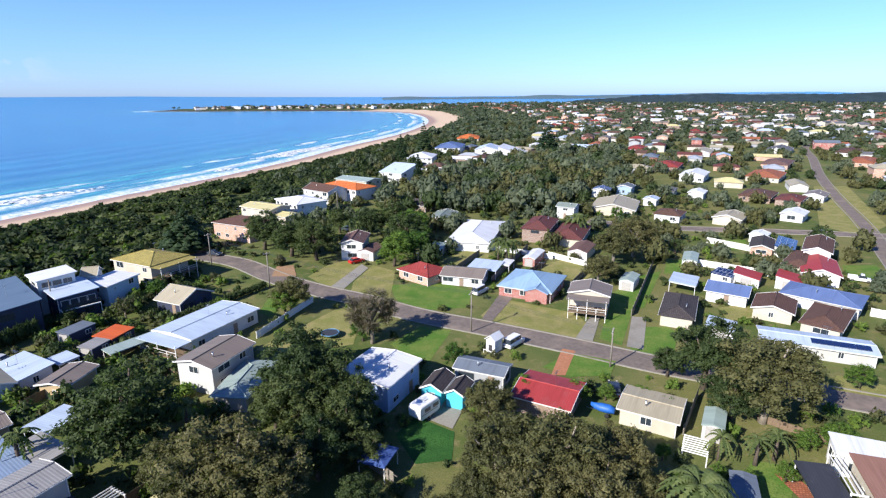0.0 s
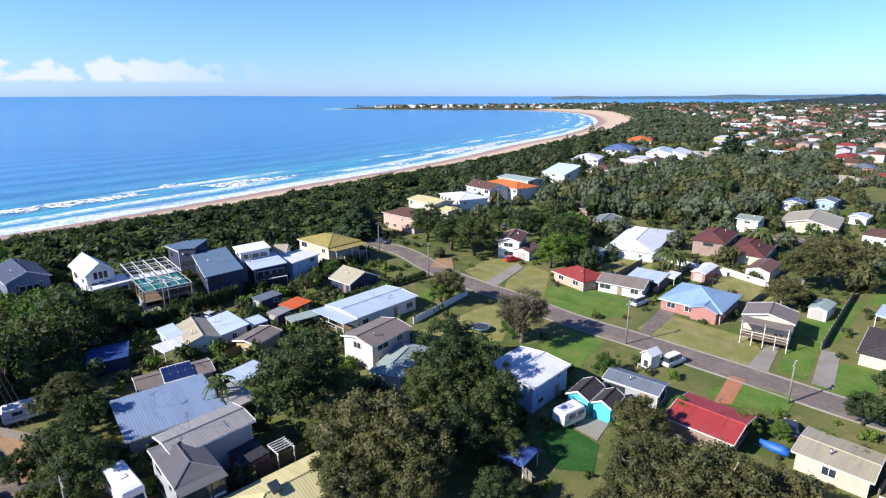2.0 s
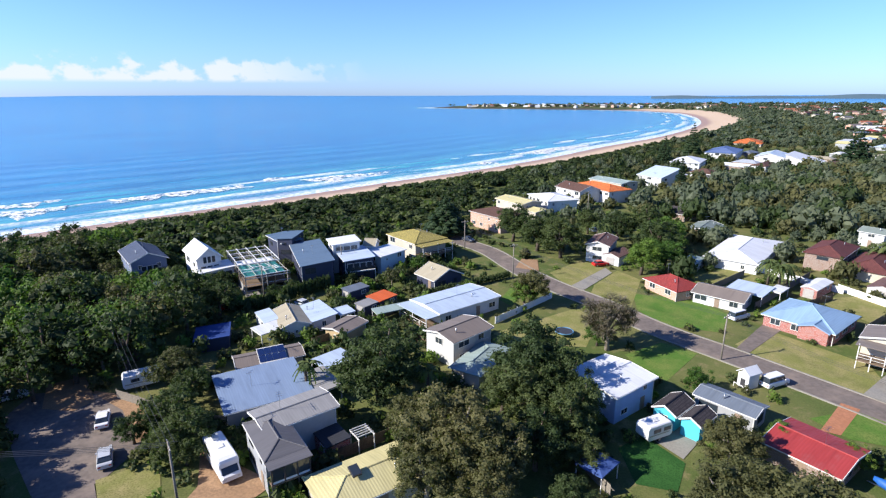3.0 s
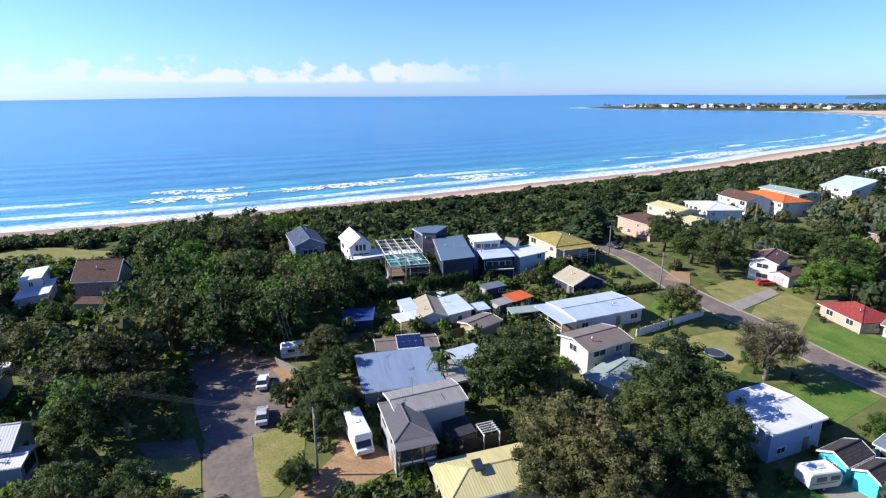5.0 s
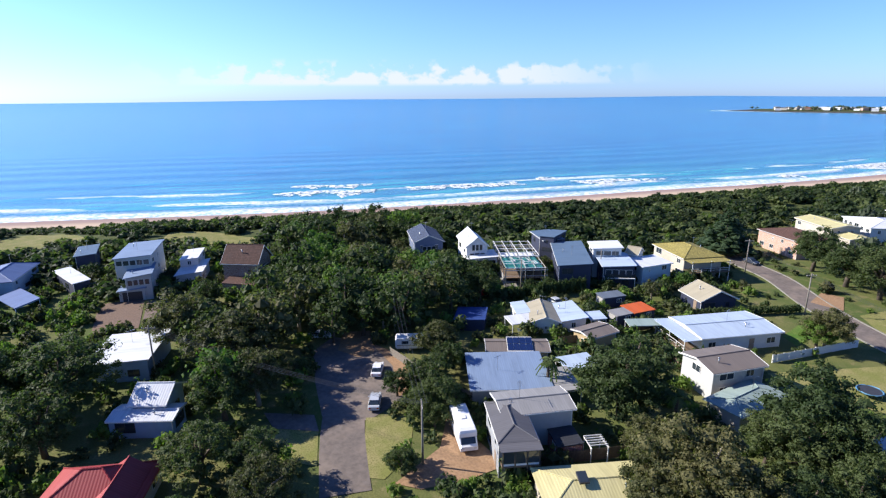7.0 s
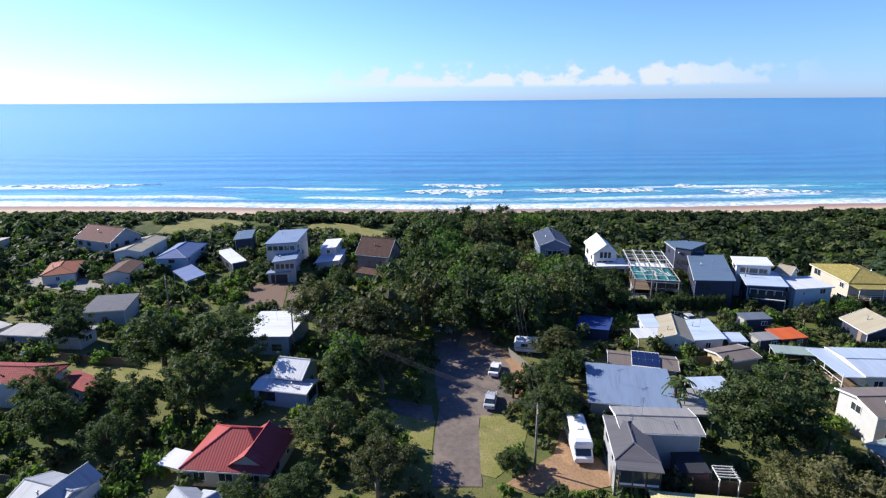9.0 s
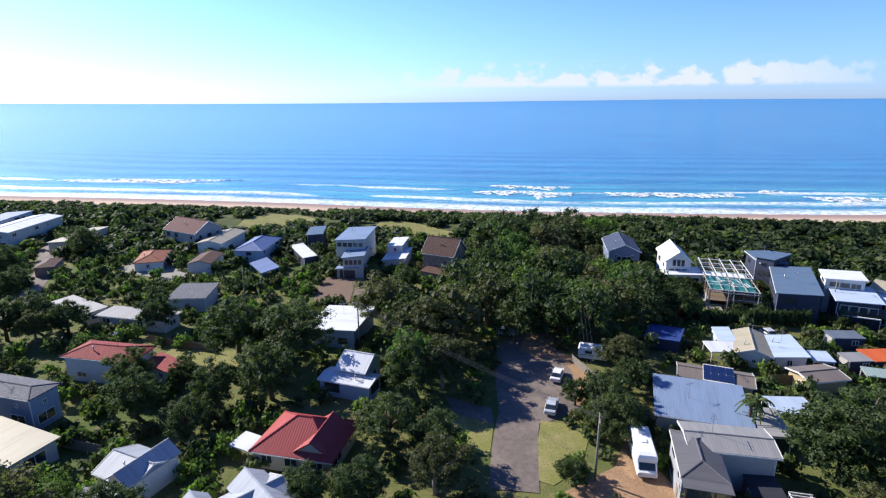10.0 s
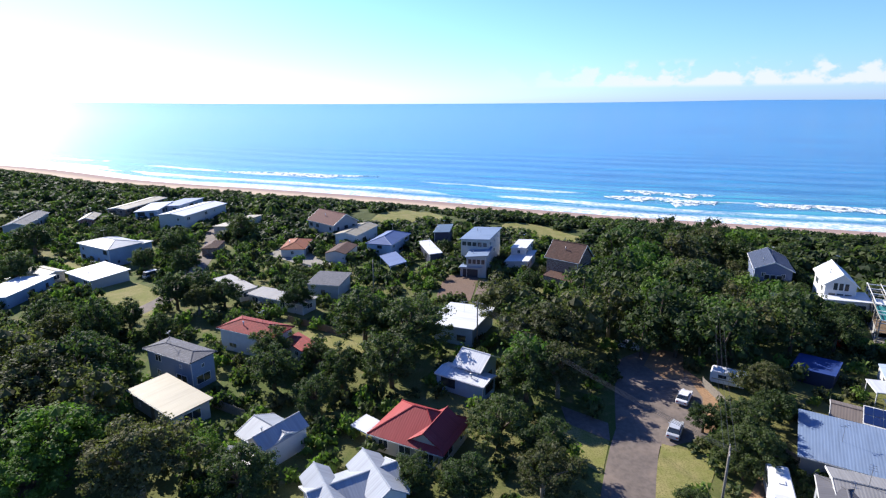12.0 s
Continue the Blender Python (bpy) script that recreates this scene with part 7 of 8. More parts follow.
# ---- building site: an open frame of posts and beams ----
def building_site(x, y, yaw, w, d):
    th = root("building_site", pose(x, y, 0, 0, 0, yaw) @ Matrix.Diagonal((1, 1, 0.72, 1)), "house under construction with open roof framing", "building site")
    FOOT.append((x, y, yaw, w / 2, d / 2))
    part("slab", Shape().box(-w / 2, w / 2, -d / 2, d / 2, -0.2, 0.25), concrete, th)
    part("lower_wall", Shape().box(-w / 2 + 0.4, w / 2 - 3, -d / 2 + 0.3, -d / 2 + 0.5, 0.25, 2.8).box(-w / 2 + 0.4, -w / 2 + 0.6, -d / 2 + 0.5, d / 2 - 0.3, 0.25, 2.8).box(-w / 2 + 0.4, w / 2 - 3, d / 2 - 0.5, d / 2 - 0.3, 0.25, 2.8), MATS["grey_wall"], th)
    part("floor_deck", Shape().box(-w / 2 + 0.2, w / 2 - 0.6, -d / 2 + 0.2, d / 2 - 0.2, 2.85, 3.0), timber, th)
    part("membrane", Shape().box(0.5, w / 2 - 1.2, -d / 2 + 0.5, d / 2 - 0.5, 6.0, 6.1), green_sheet, th, "dark green waterproof floor sheet")
    part("loft_deck", Shape().box(-3.5, 0.2, -d / 2 + 0.5, d / 2 - 0.5, 6.3, 6.4), trim_m, th, "pale plywood deck")
    for i in range(7):
        px = -w / 2 + 0.3 + i * (w - 0.6) / 6
        for sy in (-1, 0, 1):
            part("post", Shape().box(px - 0.09, px + 0.09, sy * (d / 2 - 0.25) - 0.09, sy * (d / 2 - 0.25) + 0.09, 0.25, 7.6 if i < 5 else 6.4), yellow_brick, th)
        part("beam", Shape().box(px - 0.07, px + 0.07, -d / 2, d / 2, 7.6 if i < 5 else 6.4, 7.85 if i < 5 else 6.65), trim_m, th)
        part("floor_beam", Shape().box(px - 0.07, px + 0.07, -d / 2, d / 2, 5.6, 5.85), yellow_brick, th)
    for k in range(5):
        py = -d / 2 + 0.2 + k * (d - 0.4) / 4
        part("rafter", Shape().box(-w / 2 - 0.3, w * 0.17, py - 0.06, py + 0.06, 7.86, 8.05), trim_m, th)
        part("joist", Shape().box(-w / 2, w / 2 + 0.2, py - 0.05, py + 0.05, 6.66, 6.82), yellow_brick, th)
    rng_ = random.Random(3)
    for k in range(16):
        px, py, a = rng_.uniform(0.8, w / 2 - 2.5), rng_.uniform(-d / 2 + 1, d / 2 - 1), rng_.choice([0, 90, 80, 10, 75])
        part("plank", Shape().box(-1.3, 1.3, -0.09, 0.09, 0, 0.06), trim_m, th, m=pose(px, py, 6.83 + 0.07 * (k % 2), 0, 0, a))
    for k in range(4):
        part("scaffold_tube", Shape().tube([(w / 2 + 0.6, -d / 2 + k * d / 3, 0), (w / 2 + 0.6, -d / 2 + k * d / 3, 7.2)], [0.05, 0.05], 6), chrome, th)
    for k in range(3):
        part("scaffold_rail", Shape().tube([(w / 2 + 0.6, -d / 2 - 0.3, 2.2 + 2 * k), (w / 2 + 0.6, d / 2 + 0.3, 2.2 + 2 * k)], [0.045, 0.045], 6), chrome, th)


building_site(-98.0, 94.0, -33, 22.3, 10.0)


# ---- small things in the yards ----
def gazebo(x, y, yaw):
    th = root("gazebo", pose(x, y, 0, 0, 0, yaw), "small garden gazebo with blue canvas roof", "gazebo")
    FOOT.append((x, y, yaw, 2, 2))
    part("canopy", roof_shape("hip", 4.0, 3.6, 2.3, 18)[0], plain("blue_canvas", (0.06, 0.11, 0.3), 0.6), th)
    for sx in (-1, 1):
        for sy in (-1, 1):
            part("post", Shape().box(sx * 1.85 - 0.05, sx * 1.85 + 0.05, sy * 1.65 - 0.05, sy * 1.65 + 0.05, 0, 2.25), trim_m, th)


gazebo(-8.0, 56.6, 70)


def cubby(x, y, yaw):
    th = root("cubby_house", pose(x, y, 0, 0, 0, yaw), "white timber cubby house with gable roof", "cubby house")
    FOOT.append((x, y, yaw, 1.6, 1.6))
    part("wall", wall_shape("gable", 2.6, 2.2, 2.4, 38, 0.15), MATS["white"], th)
    part("roof", roof_shape("gable", 2.9, 2.3, 2.5, 38)[0], MATS["white_metal"], th)
    # the doorway is a dark panel painted as its inner shade
    part("doorway", Shape().box(-1.18, -1.12, -0.4, 0.4, 0.1, 1.5), dark_trim, th)
    part("porch_rail", Shape().box(-1.9, -1.82, -1.0, 1.0, 0.6, 0.7).box(-1.9, -1.82, -1.0, -0.92, 0, 0.6).box(-1.9, -1.82, 0.92, 1.0, 0, 0.6), trim_m, th)


cubby(9.0, 88.8, 50)


def covered_boat(x, y, yaw, col, label):
    th = root("covered_boat", pose(x, y, 0.3, 0, 0, yaw), label, "boat")
    FOOT.append((x, y, yaw, 2.4, 1.2))
    ring = lambda px, w, z0, z1: [(px, 0, z0), (px, w * 0.8, z0 + 0.25), (px, w, z1), (px, w * 0.5, z1 + 0.35), (px, 0, z1 + 0.5), (px, -w * 0.5, z1 + 0.35), (px, -w, z1), (px, -w * 0.8, z0 + 0.25)]
    part("cover", loft([ring(-1.7, 0.6, 0.1, 0.6), ring(-0.9, 0.75, 0.05, 0.85), ring(0.2, 0.75, 0.05, 0.8), ring(1.1, 0.5, 0.15, 0.65), ring(1.7, 0.12, 0.4, 0.6)]), plain(label[:10], col, 0.5), th, smooth=True)
    part("trailer", Shape().box(-1.6, 2.3, -0.06, 0.06, 0.0, 0.1).box(-0.9, -0.8, -0.9, 0.9, -0.1, 0.0), chrome, th)
    for sy in (-1, 1):
        part("wheel", tyre_mesh, None, th, "", pose(-0.85, sy * 0.95, 0.03))


covered_boat(22.6, 68.6, 150, (0.02, 0.12, 0.45), "boat under a bright blue tarpaulin cover")
covered_boat(-90.0, 76.5, 116, (0.55, 0.02, 0.02), "runabout under a bright red cover")


def trampoline(x, y):
    th = root("trampoline", pose(x, y, 0), "round garden trampoline with dark mat", "trampoline")
    FOOT.append((x, y, 0, 2, 2))
    ring = [(1.7 * math.cos(k * math.pi / 8), 1.7 * math.sin(k * math.pi / 8), 0.85) for k in range(17)]
    part("rim", Shape().tube(ring, [0.12] * 17, 6), plain("blue_padding", (0.1, 0.25, 0.4), 0.6), th, smooth=True)
    part("mat", Shape().tube([(0, 0, 0.83), (0, 0, 0.85)], [1.62, 1.62], 20), dark_trim, th)
    for k in range(4):
        a = k * math.pi / 2
        part("leg", Shape().tube([(1.6 * math.cos(a), 1.6 * math.sin(a), 0), (1.65 * math.cos(a), 1.65 * math.sin(a), 0.85)], [0.04, 0.04], 5), chrome, th)


trampoline(-21.5, 95.0)


def pergola(x, y, yaw, w, d, h, label):
    th = root("pergola", pose(x, y, 0, 0, 0, yaw), label, "pergola")
    FOOT.append((x, y, yaw, w / 2, d / 2))
    for sx in (-1, 1):
        for sy in (-1, 1):
            part("post", Shape().box(sx * (w / 2 - 0.1) - 0.06, sx * (w / 2 - 0.1) + 0.06, sy * (d / 2 - 0.1) - 0.06, sy * (d / 2 - 0.1) + 0.06, 0, h), trim_m, th)
    for k in range(int(w / 0.5)):
        px = -w / 2 + 0.1 + k * 0.5
        part("slat", Shape().box(px, px + 0.08, -d / 2, d / 2, h, h + 0.14), trim_m, th)
    for sy in (-1, 1):
        part("beam", Shape().box(-w / 2, w / 2, sy * (d / 2 - 0.1) - 0.05, sy * (d / 2 - 0.1) + 0.05, h - 0.2, h - 0.004), trim_m, th)


pergola(31.5, 59.0, 62, 4.0, 3.0, 1.5, "white slatted garden pergola beside a shed")
pergola(45.0, 51.7, -17, 1.7, 7.0, 2.9, "white slatted verandah roof beside the terracotta wing")
pergola(-36.5, 49.6, -28, 2.6, 2.4, 2.3, "white slatted pergola beside the brick lean-to")


def shade_sail(x, y, z):
    th = root("shade_sail", pose(x, y, 0), "stretched pale grey shade sail beside a cottage", "shade sail")
    v, f = [], []
    for i in range(7):
        for j in range(7):
            u, w = i / 6, j / 6
            v.append((u * 4.5 - 2.2, w * 4.0 - 2.0, z - 0.6 * math.sin(math.pi * u) * math.sin(math.pi * w) + 1.0 * (u - 0.5) * (w - 0.5)))
    v += [(a, b, c - 0.03) for a, b, c in v]
    for i in range(6):
        for j in range(6):
            q = i * 7 + j
            f += [(q, q + 1, q + 8, q + 7), (49 + q + 7, 49 + q + 8, 49 + q + 1, 49 + q)]
    part("cloth", Shape().put(v, f), plain("sail_cloth", (0.5, 0.48, 0.46), 0.8), th, smooth=True)
    for sx, sy in ((-2.2, -2.0), (2.3, -2.0), (-2.2, 2.0), (2.3, 2.0)):
        part("post", Shape().tube([(sx, sy, 0), (sx, sy, z + 0.3)], [0.06, 0.05], 6), chrome, th)


shade_sail(-57.0, -24.6, 2.6)


def skylight(x, y, z, yaw, pitch):
    th = root("skylight", pose(x, y, z, pitch, 0, yaw), "small framed skylight set in a roof", "skylight")
    part("frame", Shape().box(-0.55, 0.55, -0.75, 0.75, -0.15, 0.12), dark_trim, th)
    part("pane", Shape().box(-0.47, 0.47, -0.67, 0.67, 0.1, 0.14), pane_m, th)


skylight(-31.5, 41.0, 4.15, 60, 14)

CELLS = {}


def note(x, y, a, hw, hd):
    r = math.hypot(hw, hd) + 8
    for i in range(int((x - r) // 20), int((x + r) // 20) + 1):
        for j in range(int((y - r) // 20), int((y + r) // 20) + 1):
            CELLS.setdefault((i, j), []).append((x, y, math.cos(radians(a)), math.sin(radians(a)), hw, hd))


ROAD_PTS = np.concatenate([np.column_stack([c, np.full(len(c), half)]) for c, half in ROADS])
for rx, ry, rh in ROAD_PTS:
    note(rx, ry, 0, rh + 0.4, rh + 0.4)
for row in FOOT:
    note(*row)
BOUNDS = [(min(p[0] for p in q), max(p[0] for p in q), min(p[1] for p in q), max(p[1] for p in q), q) for q in PATCHES]


def free(x, y, r, use_patch=True):
    """Whether a round thing of radius r stands clear of houses, trees, roads and open ground."""
    for fx, fy, c, s, hw, hd in CELLS.get((int(x // 20), int(y // 20)), ()):
        dx, dy = x - fx, y - fy
        if abs(dx * c + dy * s) < hw + r and abs(-dx * s + dy * c) < hd + r:
            return False
    if use_patch:
        for x0, x1, y0, y1, q in BOUNDS:
            if x0 < x < x1 and y0 < y < y1 and inside(q, x, y):
                return False
    return True


# the suburb beyond the near streets
rng = random.Random(5)
FAR_WALLS = ["white", "cream", "pale", "pink_brick", "brown_brick", "red_brick", "grey_wall"]
FAR_ROOFS = ["taupe", "brown_tile", "terracotta", "maroon_tile", "white_metal", "beige", "grey_tile", "red_tile", "pale_blue", "slate", "brown_tile", "cream_metal", "white_metal", "beige", "zinc"]
FAR_WORDS = {"zinc": "pale grey metal", "terracotta": "terracotta tiled", "taupe": "taupe", "white_metal": "white metal", "red_tile": "red tiled", "brown_tile": "brown tiled", "maroon_tile": "maroon tiled", "grey_tile": "grey tiled", "pale_blue": "pale blue metal", "cream_metal": "cream metal", "orange_tile": "orange tiled", "slate": "slate grey", "beige": "beige"}
far_rows = []
for v in range(0, 34):
    for u in range(-14, 34):
        # street grid turned like the near streets
        gx, gy = u * 19.0 + (u // 2) * 9.0, v * 24.0 + (v // 2) * 16.0
        a = radians(-25)
        x = -20 + gx * math.cos(a) - (gy + 110) * math.sin(a) + rng.uniform(-3, 3)
        y = 190 + gx * math.sin(a) + (gy + 110) * math.cos(a) + rng.uniform(-3, 3)
        d = math.hypot(x, y)
        if d < 150 or d > 900 or y < 90 or x > y * 1.15 + 40 or rng.random() < 0.04:
            continue
        if any(inside(p, x, y) for p in WOODS) or not free(x, y, 7, False) or shore_at(x, y) < (130 if y < 480 else 190):
            continue
        far_rows.append((x, y))
far_rows.sort(key=lambda p: math.hypot(*p))
rest = {}
for x, y in far_rows[150:]:
    e, w, dd = rng.choice([2.9, 2.9, 5.4]), rng.uniform(11, 17), rng.uniform(8, 11)
    note(x, y, 20, w / 2, dd / 2)
    m = pose(x, y, 0, 0, 0, rng.choice([-25, 65]))
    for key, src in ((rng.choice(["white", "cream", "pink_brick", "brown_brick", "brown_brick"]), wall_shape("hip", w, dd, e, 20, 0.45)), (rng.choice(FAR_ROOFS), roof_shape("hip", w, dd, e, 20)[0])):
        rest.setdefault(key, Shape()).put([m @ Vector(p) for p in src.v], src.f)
for key, s in rest.items():
    nm = "suburb_walls" if key in ("white", "cream", "pink_brick", "brown_brick") else "suburb_roofs"
    tagged(new(nm, s.mesh(nm, MATS[key])), "%s of houses across the suburb" % nm.replace("_", " "), "houses", kind="stuff")
for x, y in far_rows[:150]:
    wl_, rf_ = rng.choice(FAR_WALLS), rng.choice(FAR_ROOFS)
    w, dd, e = rng.uniform(11, 18), rng.uniform(8, 11), rng.choice([2.8, 2.8, 2.8, 5.4])
    kind, pt = rng.choice([("hip", 20), ("gable", 18), ("hip", 18)])
    th = root("house", pose(x, y, 0, 0, 0, rng.choice([-25, 65, -27, 63])), "%s house with %s roof in the suburb" % ("two-storey" if e > 4 else "single-storey", FAR_WORDS[rf_]), "house", "suburban houses")
    note(x, y, 20, w / 2, dd / 2)
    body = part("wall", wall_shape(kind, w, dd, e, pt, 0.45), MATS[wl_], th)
    part("roof", roof_shape(kind, w, dd, e, pt)[0], MATS[rf_], th)
    for k in (0, 2):
        add_window(body, pose((k - 1) * w * 0.28, -dd / 2 + 0.44, e - 1.9), 1.8, 1.2, False)
    add_window(body, pose(-w / 2 + 0.44, 0, e - 1.9, 0, 0, -90), 1.8, 1.2, False)

# woods: single trees near by, one joined mass farther off
rng = random.Random(8)
count = 0
far_trees = []
for k, poly in enumerate(WOODS):
    xs_, ys_ = [p[0] for p in poly], [p[1] for p in poly]
    step = 5.0 if k != 2 else 9.0
    for gx in np.arange(min(xs_), max(xs_), step):
        for gy in np.arange(min(ys_), max(ys_), step):
            x, y = gx + rng.uniform(-1.8, 1.8), gy + rng.uniform(-1.8, 1.8)
            if not inside(poly, x, y) or not free(x, y, 0.5, False):
                continue
            if k == 2:
                r = rng.uniform(3.4, 7.4)
                far_trees.append((x, y, -0.2, r, r * rng.uniform(1.15, 1.5), rng.uniform(0, 6), rng.randrange(6)))
                continue
            r = rng.uniform(2.8, 6.0) * (0.85 if y > 62 and k < 2 else 1.0)
            tree_at(x, y, r * rng.uniform(1.8, 2.3), r, rng.choice([0, 1, 2, 0, 2, 3]), False, "woodland trees", rng.uniform(0, 360), rng.randrange(3))
            count += 1

# garden trees among the near houses
for _ in range(1500):
    x, y = rng.uniform(-230, 120), rng.uniform(-160, 230)
    r = rng.uniform(1.2, 2.6)
    if x > -30 and y < 55 or math.hypot(x, y) < 45 or shore_at(x, y) < 85 or not free(x, y, r * 0.8):
        continue
    if count > 195:
        break
    tree_at(x, y, r * rng.uniform(1.8, 2.2), r, rng.choice([0, 1, 2, 3, 3]), False, "garden trees", rng.uniform(0, 360), rng.randrange(3))
    count += 1

# street and garden trees of the suburb
for _ in range(9000):
    a, d = rng.uniform(radians(-47), radians(18)), 120 + 820 * rng.random() ** 0.75
    x, y = -math.sin(a) * d, math.cos(a) * d
    if len(far_trees) > 2200 or shore_at(x, y) < 75:
        continue
    r = rng.uniform(1.5, 4.2)
    if not free(x, y, r * 0.4):
        continue
    far_trees.append((x, y, -0.2, r, r * rng.uniform(1.2, 1.7), rng.uniform(0, 6), rng.randrange(6)))
crowns = bush_forms(6, 11, 20, 0.13)
# leaf_far carries the painted haze of the farther trees
for k, mt in enumerate((leaf_far, leaf_olive, leaf_dark, leaf_far, leaf_olive, leaf_far)):
    joined("suburban_trees", crowns, far_trees[k::6], mt, ("dark green trees among the houses", "olive green gums among the houses", "dark green street trees of the suburb", "dark green shade trees among the houses", "olive green trees of the suburb", "gums among the houses, grey-green with painted haze")[k], "trees")

# dune scrub: low wind-clipped bushes between sand and houses
rows = []
for _ in range(30000):
    t = rng.random() ** 1.3
    i = int(t * (len(coast) - 2) * 0.55)
    x, y = coast[i] + (coast[i + 1] - coast[i]) * rng.random()
    dv = coast[i + 1] - coast[i]
    nrm = np.array([dv[1], -dv[0]]) / np.linalg.norm(dv)
    off = rng.uniform(25, 135)
    p = np.array([x, y]) + nrm * off
    if p[1] < -420 or p[1] > 900 or len(rows) > 4000 or p[1] > 420 and rng.random() < 0.55:
        continue
    d = shore_at(*p)
    if d < 29 + 38 * min(1, max(0, (p[1] - 380) / 620)) or d > 130 or not free(p[0], p[1], 1.2):
        continue
    grow = min(1.0, (d - 26) / 50)
    r = (1.5 + 2.2 * grow) * rng.uniform(0.75, 1.3)
    rows.append((p[0], p[1], height_at(*p) - 0.2, r, r * rng.uniform(0.55, 0.9) * (0.75 + 0.35 * grow), rng.uniform(0, 6), rng.randrange(5)))
# a thicker line of it on the foredune where it hides the sand
for _ in range(900):
    y = rng.uniform(12, 165)
    x = np.interp(y, [-3, 50, 115, 215], [-290, -262, -232, -196]) + rng.uniform(36, 66) * 1.08
    if not 33 < shore_at(x, y) < 62 or not free(x, y, 1.0):
        continue
    r = rng.uniform(1.6, 3.0)
    rows.append((x, y, height_at(x, y) - 0.2, r, r * rng.uniform(0.75, 1.1), rng.uniform(0, 6), rng.randrange(5)))
dune_forms = bush_forms(5, 5, 18, 0.22)
joined("dune_scrub", dune_forms, rows[::3], leaf_scrub, "wind-clipped dark green coastal scrub on the dune", "scrub")
joined("dune_scrub", dune_forms, rows[2::3], leaf_scrub, "thick dark green coastal scrub on the dune", "scrub")
joined("dune_scrub", dune_forms, rows[1::3], leaf_dark, "low olive green coastal scrub on the dune", "scrub")

# shrubs in the yards: thick on the dune side, looser inland
rows = []
for _ in range(26000):
    x, y = rng.uniform(-215, 110), rng.uniform(-170, 240)
    thick = x < -28 and y < 130 and x + 0.45 * y < 5
    if len(rows) > 5200 or not thick and rng.random() < 0.5:
        continue
    if x > -25 and y < 48 or math.hypot(x, y) < 36 or shore_at(x, y) < 100 or not free(x, y, 0.5):
        continue
    r = rng.uniform(1.0, 2.3) if thick else rng.uniform(0.6, 1.5)
    rows.append((x, y, -0.1, r, r * rng.uniform(0.9, 1.5), rng.uniform(0, 6), rng.randrange(4)))
forms = bush_forms(4, 5, 18, 0.16)
for k, mt in enumerate((leaf_dark, leaf_bright, leaf_olive, leaf_dark)):
    joined("shrubs", forms, rows[k::4], mt, ("dark green garden shrubs in the yards", "bright green garden shrubs in the yards", "olive green garden shrubs in the yards", "dark green scrub between the yards")[k], "shrubs")

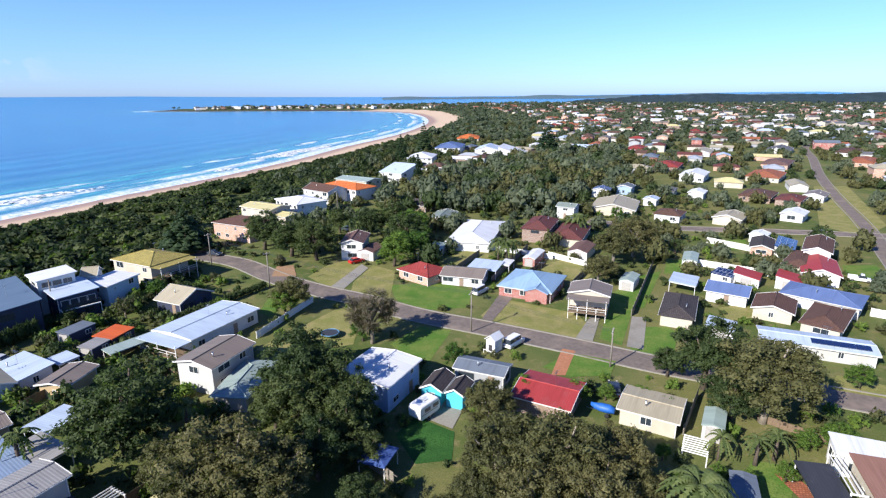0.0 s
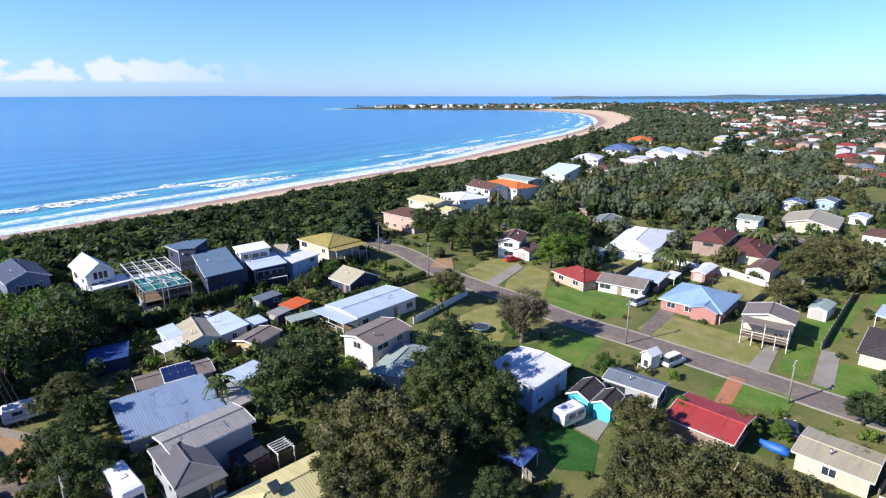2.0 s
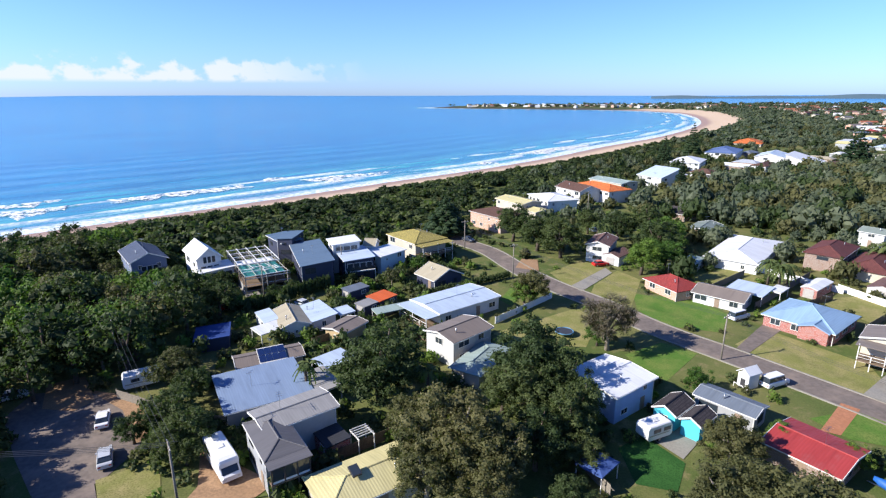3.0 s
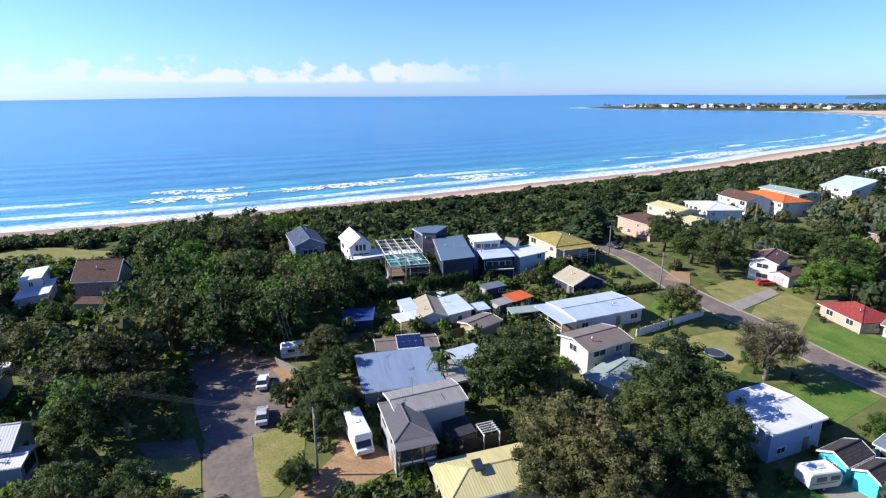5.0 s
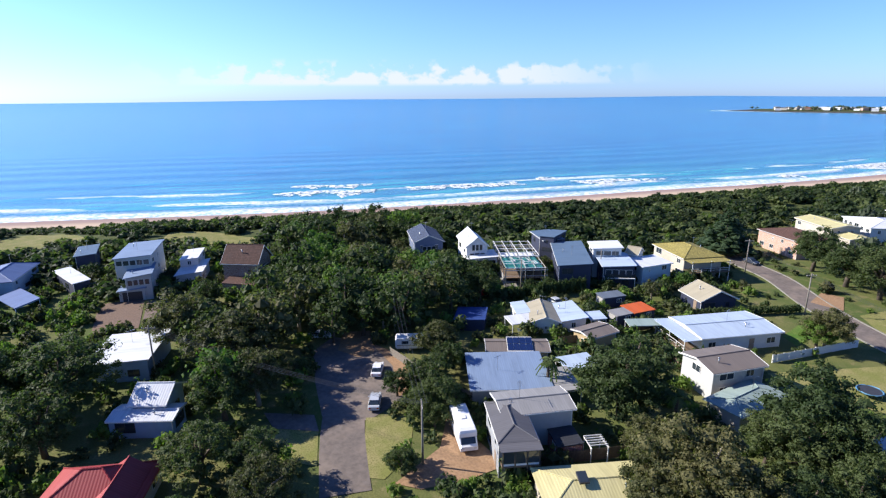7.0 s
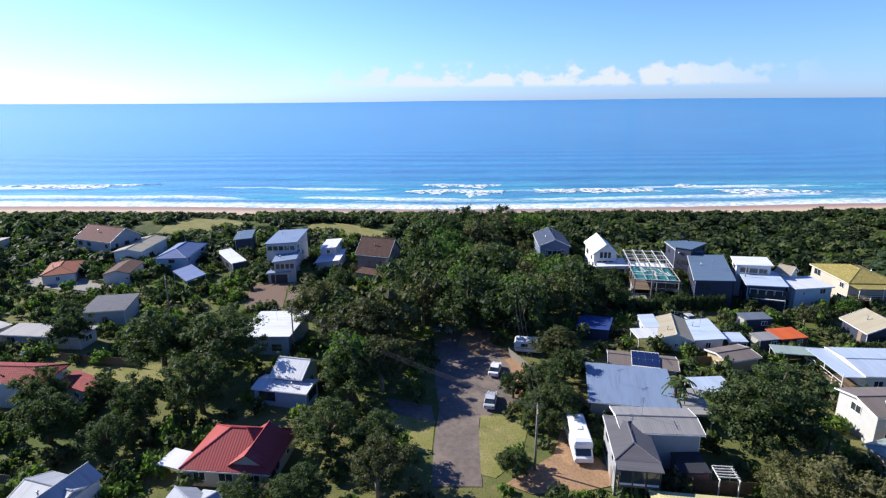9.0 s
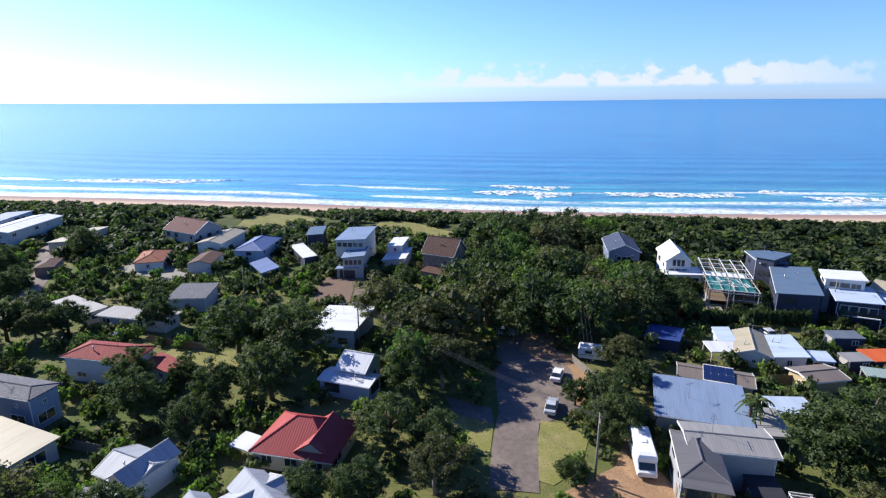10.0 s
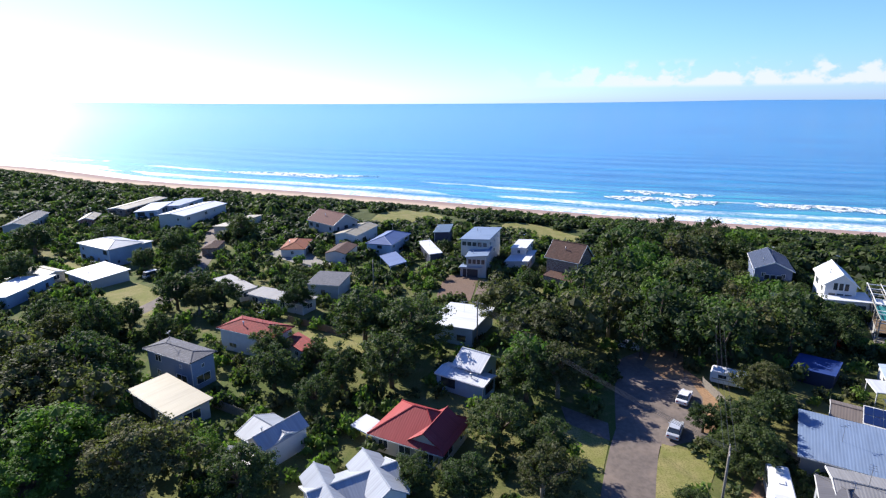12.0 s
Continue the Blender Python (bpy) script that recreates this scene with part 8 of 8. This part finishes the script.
# far woods and roofs to the skyline
rows = []
for _ in range(9000):
    a, d = rng.uniform(radians(-48), radians(30)), 560 + 2360 * rng.random() ** 1.1
    x, y = -math.sin(a) * d, math.cos(a) * d
    if shore_at(x, y) < 60 or len(rows) > 5200:
        continue
    r = rng.uniform(2.5, 6) * (1 + d / 2500)
    rows.append((x, y, -0.5, r, r * rng.uniform(0.8, 1.2), rng.uniform(0, 6), rng.randrange(3)))
joined("far_woods", bush_forms(3, 4, 7, 0.34), rows, leaf_far, "distant dark green bush between the houses", "woods")
for k, (wc, rc) in enumerate((("white", "white_metal"), ("brown_brick", "terracotta"), ("cream", "grey_tile"), ("brown_brick", "maroon_tile"), ("pink_brick", "taupe"))):
    sw, sr = Shape(), Shape()
    for q in range(290):
        a, d = rng.uniform(radians(-48), radians(24)), 780 + 1900 * rng.random()
        x, y = -math.sin(a) * d, math.cos(a) * d
        if q > 250 and k in (0, 2):
            # houses along the point
            x, y = rng.uniform(-900, -120), 0
            y = 2020 + (x + 1000) * 0.12 + rng.uniform(0, 90)
        if shore_at(x, y) < (40 if y > 1900 else 190):
            continue
        m = pose(x, y, height_at(x, y), 0, 0, rng.uniform(-30, 70))
        e, w, dd = rng.choice([3.5, 6.5]), rng.uniform(12, 20), rng.uniform(9, 13)
        for src, dst in ((wall_shape("gable", w, dd, e, 18, 0.4), sw), (roof_shape("gable", w, dd, e, 18)[0], sr)):
            dst.put([m @ Vector(p) for p in src.v], src.f)
    tagged(new("distant_walls", sw.mesh("distant_walls", MATS[wc])), "walls of distant suburban houses", "houses", kind="stuff")
    tagged(new("distant_roofs", sr.mesh("distant_roofs", MATS[rc])), "roofs of distant suburban houses", "houses", kind="stuff")

# low hills on the skyline inland, haze painted into their colour
v, f = [], []
n = 120
for i in range(n + 1):
    a = radians(6 - 56 * i / n)
    for d, hgt in ((4050, -2.0), (4350, 26 + 7 * math.sin(i * 0.31) * math.sin(i * 0.11 + 1) + 12 * min(1, i / 70)), (4700, 20.0)):
        v.append((-math.sin(a) * d, math.cos(a) * d, hgt))
for i in range(n):
    for j in range(2):
        b0 = 3 * i + j
        f.append((b0, b0 + 3, b0 + 4, b0 + 1))
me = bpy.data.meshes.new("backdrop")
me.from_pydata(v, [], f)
me.materials.append(plain("haze_painted_hills", (0.1, 0.155, 0.19), 1.0, vary=0.1, grain=0.01, spec=0.0))
tagged(new("backdrop", me), "low skyline hills, haze painted in as blue-green", "hills", kind="structure")

# the wooded rise behind the suburb, distance haze painted as a blue cast
v, f = [], []
n = 140
for i in range(n + 1):
    a = radians(-12 - 40 * i / n)
    top = 4 + 34 * min(1, i / 26) + 4 * math.sin(i * 0.23) * math.sin(i * 0.071 + 1) + 1.2 * math.sin(i * 1.7)
    for d, hgt in ((2520, -2.0), (2780, top), (3050, -2.0)):
        v.append((-math.sin(a) * d, math.cos(a) * d, hgt))
for i in range(n):
    for j in range(2):
        b0 = 3 * i + j
        f.append((b0, b0 + 3, b0 + 4, b0 + 1))
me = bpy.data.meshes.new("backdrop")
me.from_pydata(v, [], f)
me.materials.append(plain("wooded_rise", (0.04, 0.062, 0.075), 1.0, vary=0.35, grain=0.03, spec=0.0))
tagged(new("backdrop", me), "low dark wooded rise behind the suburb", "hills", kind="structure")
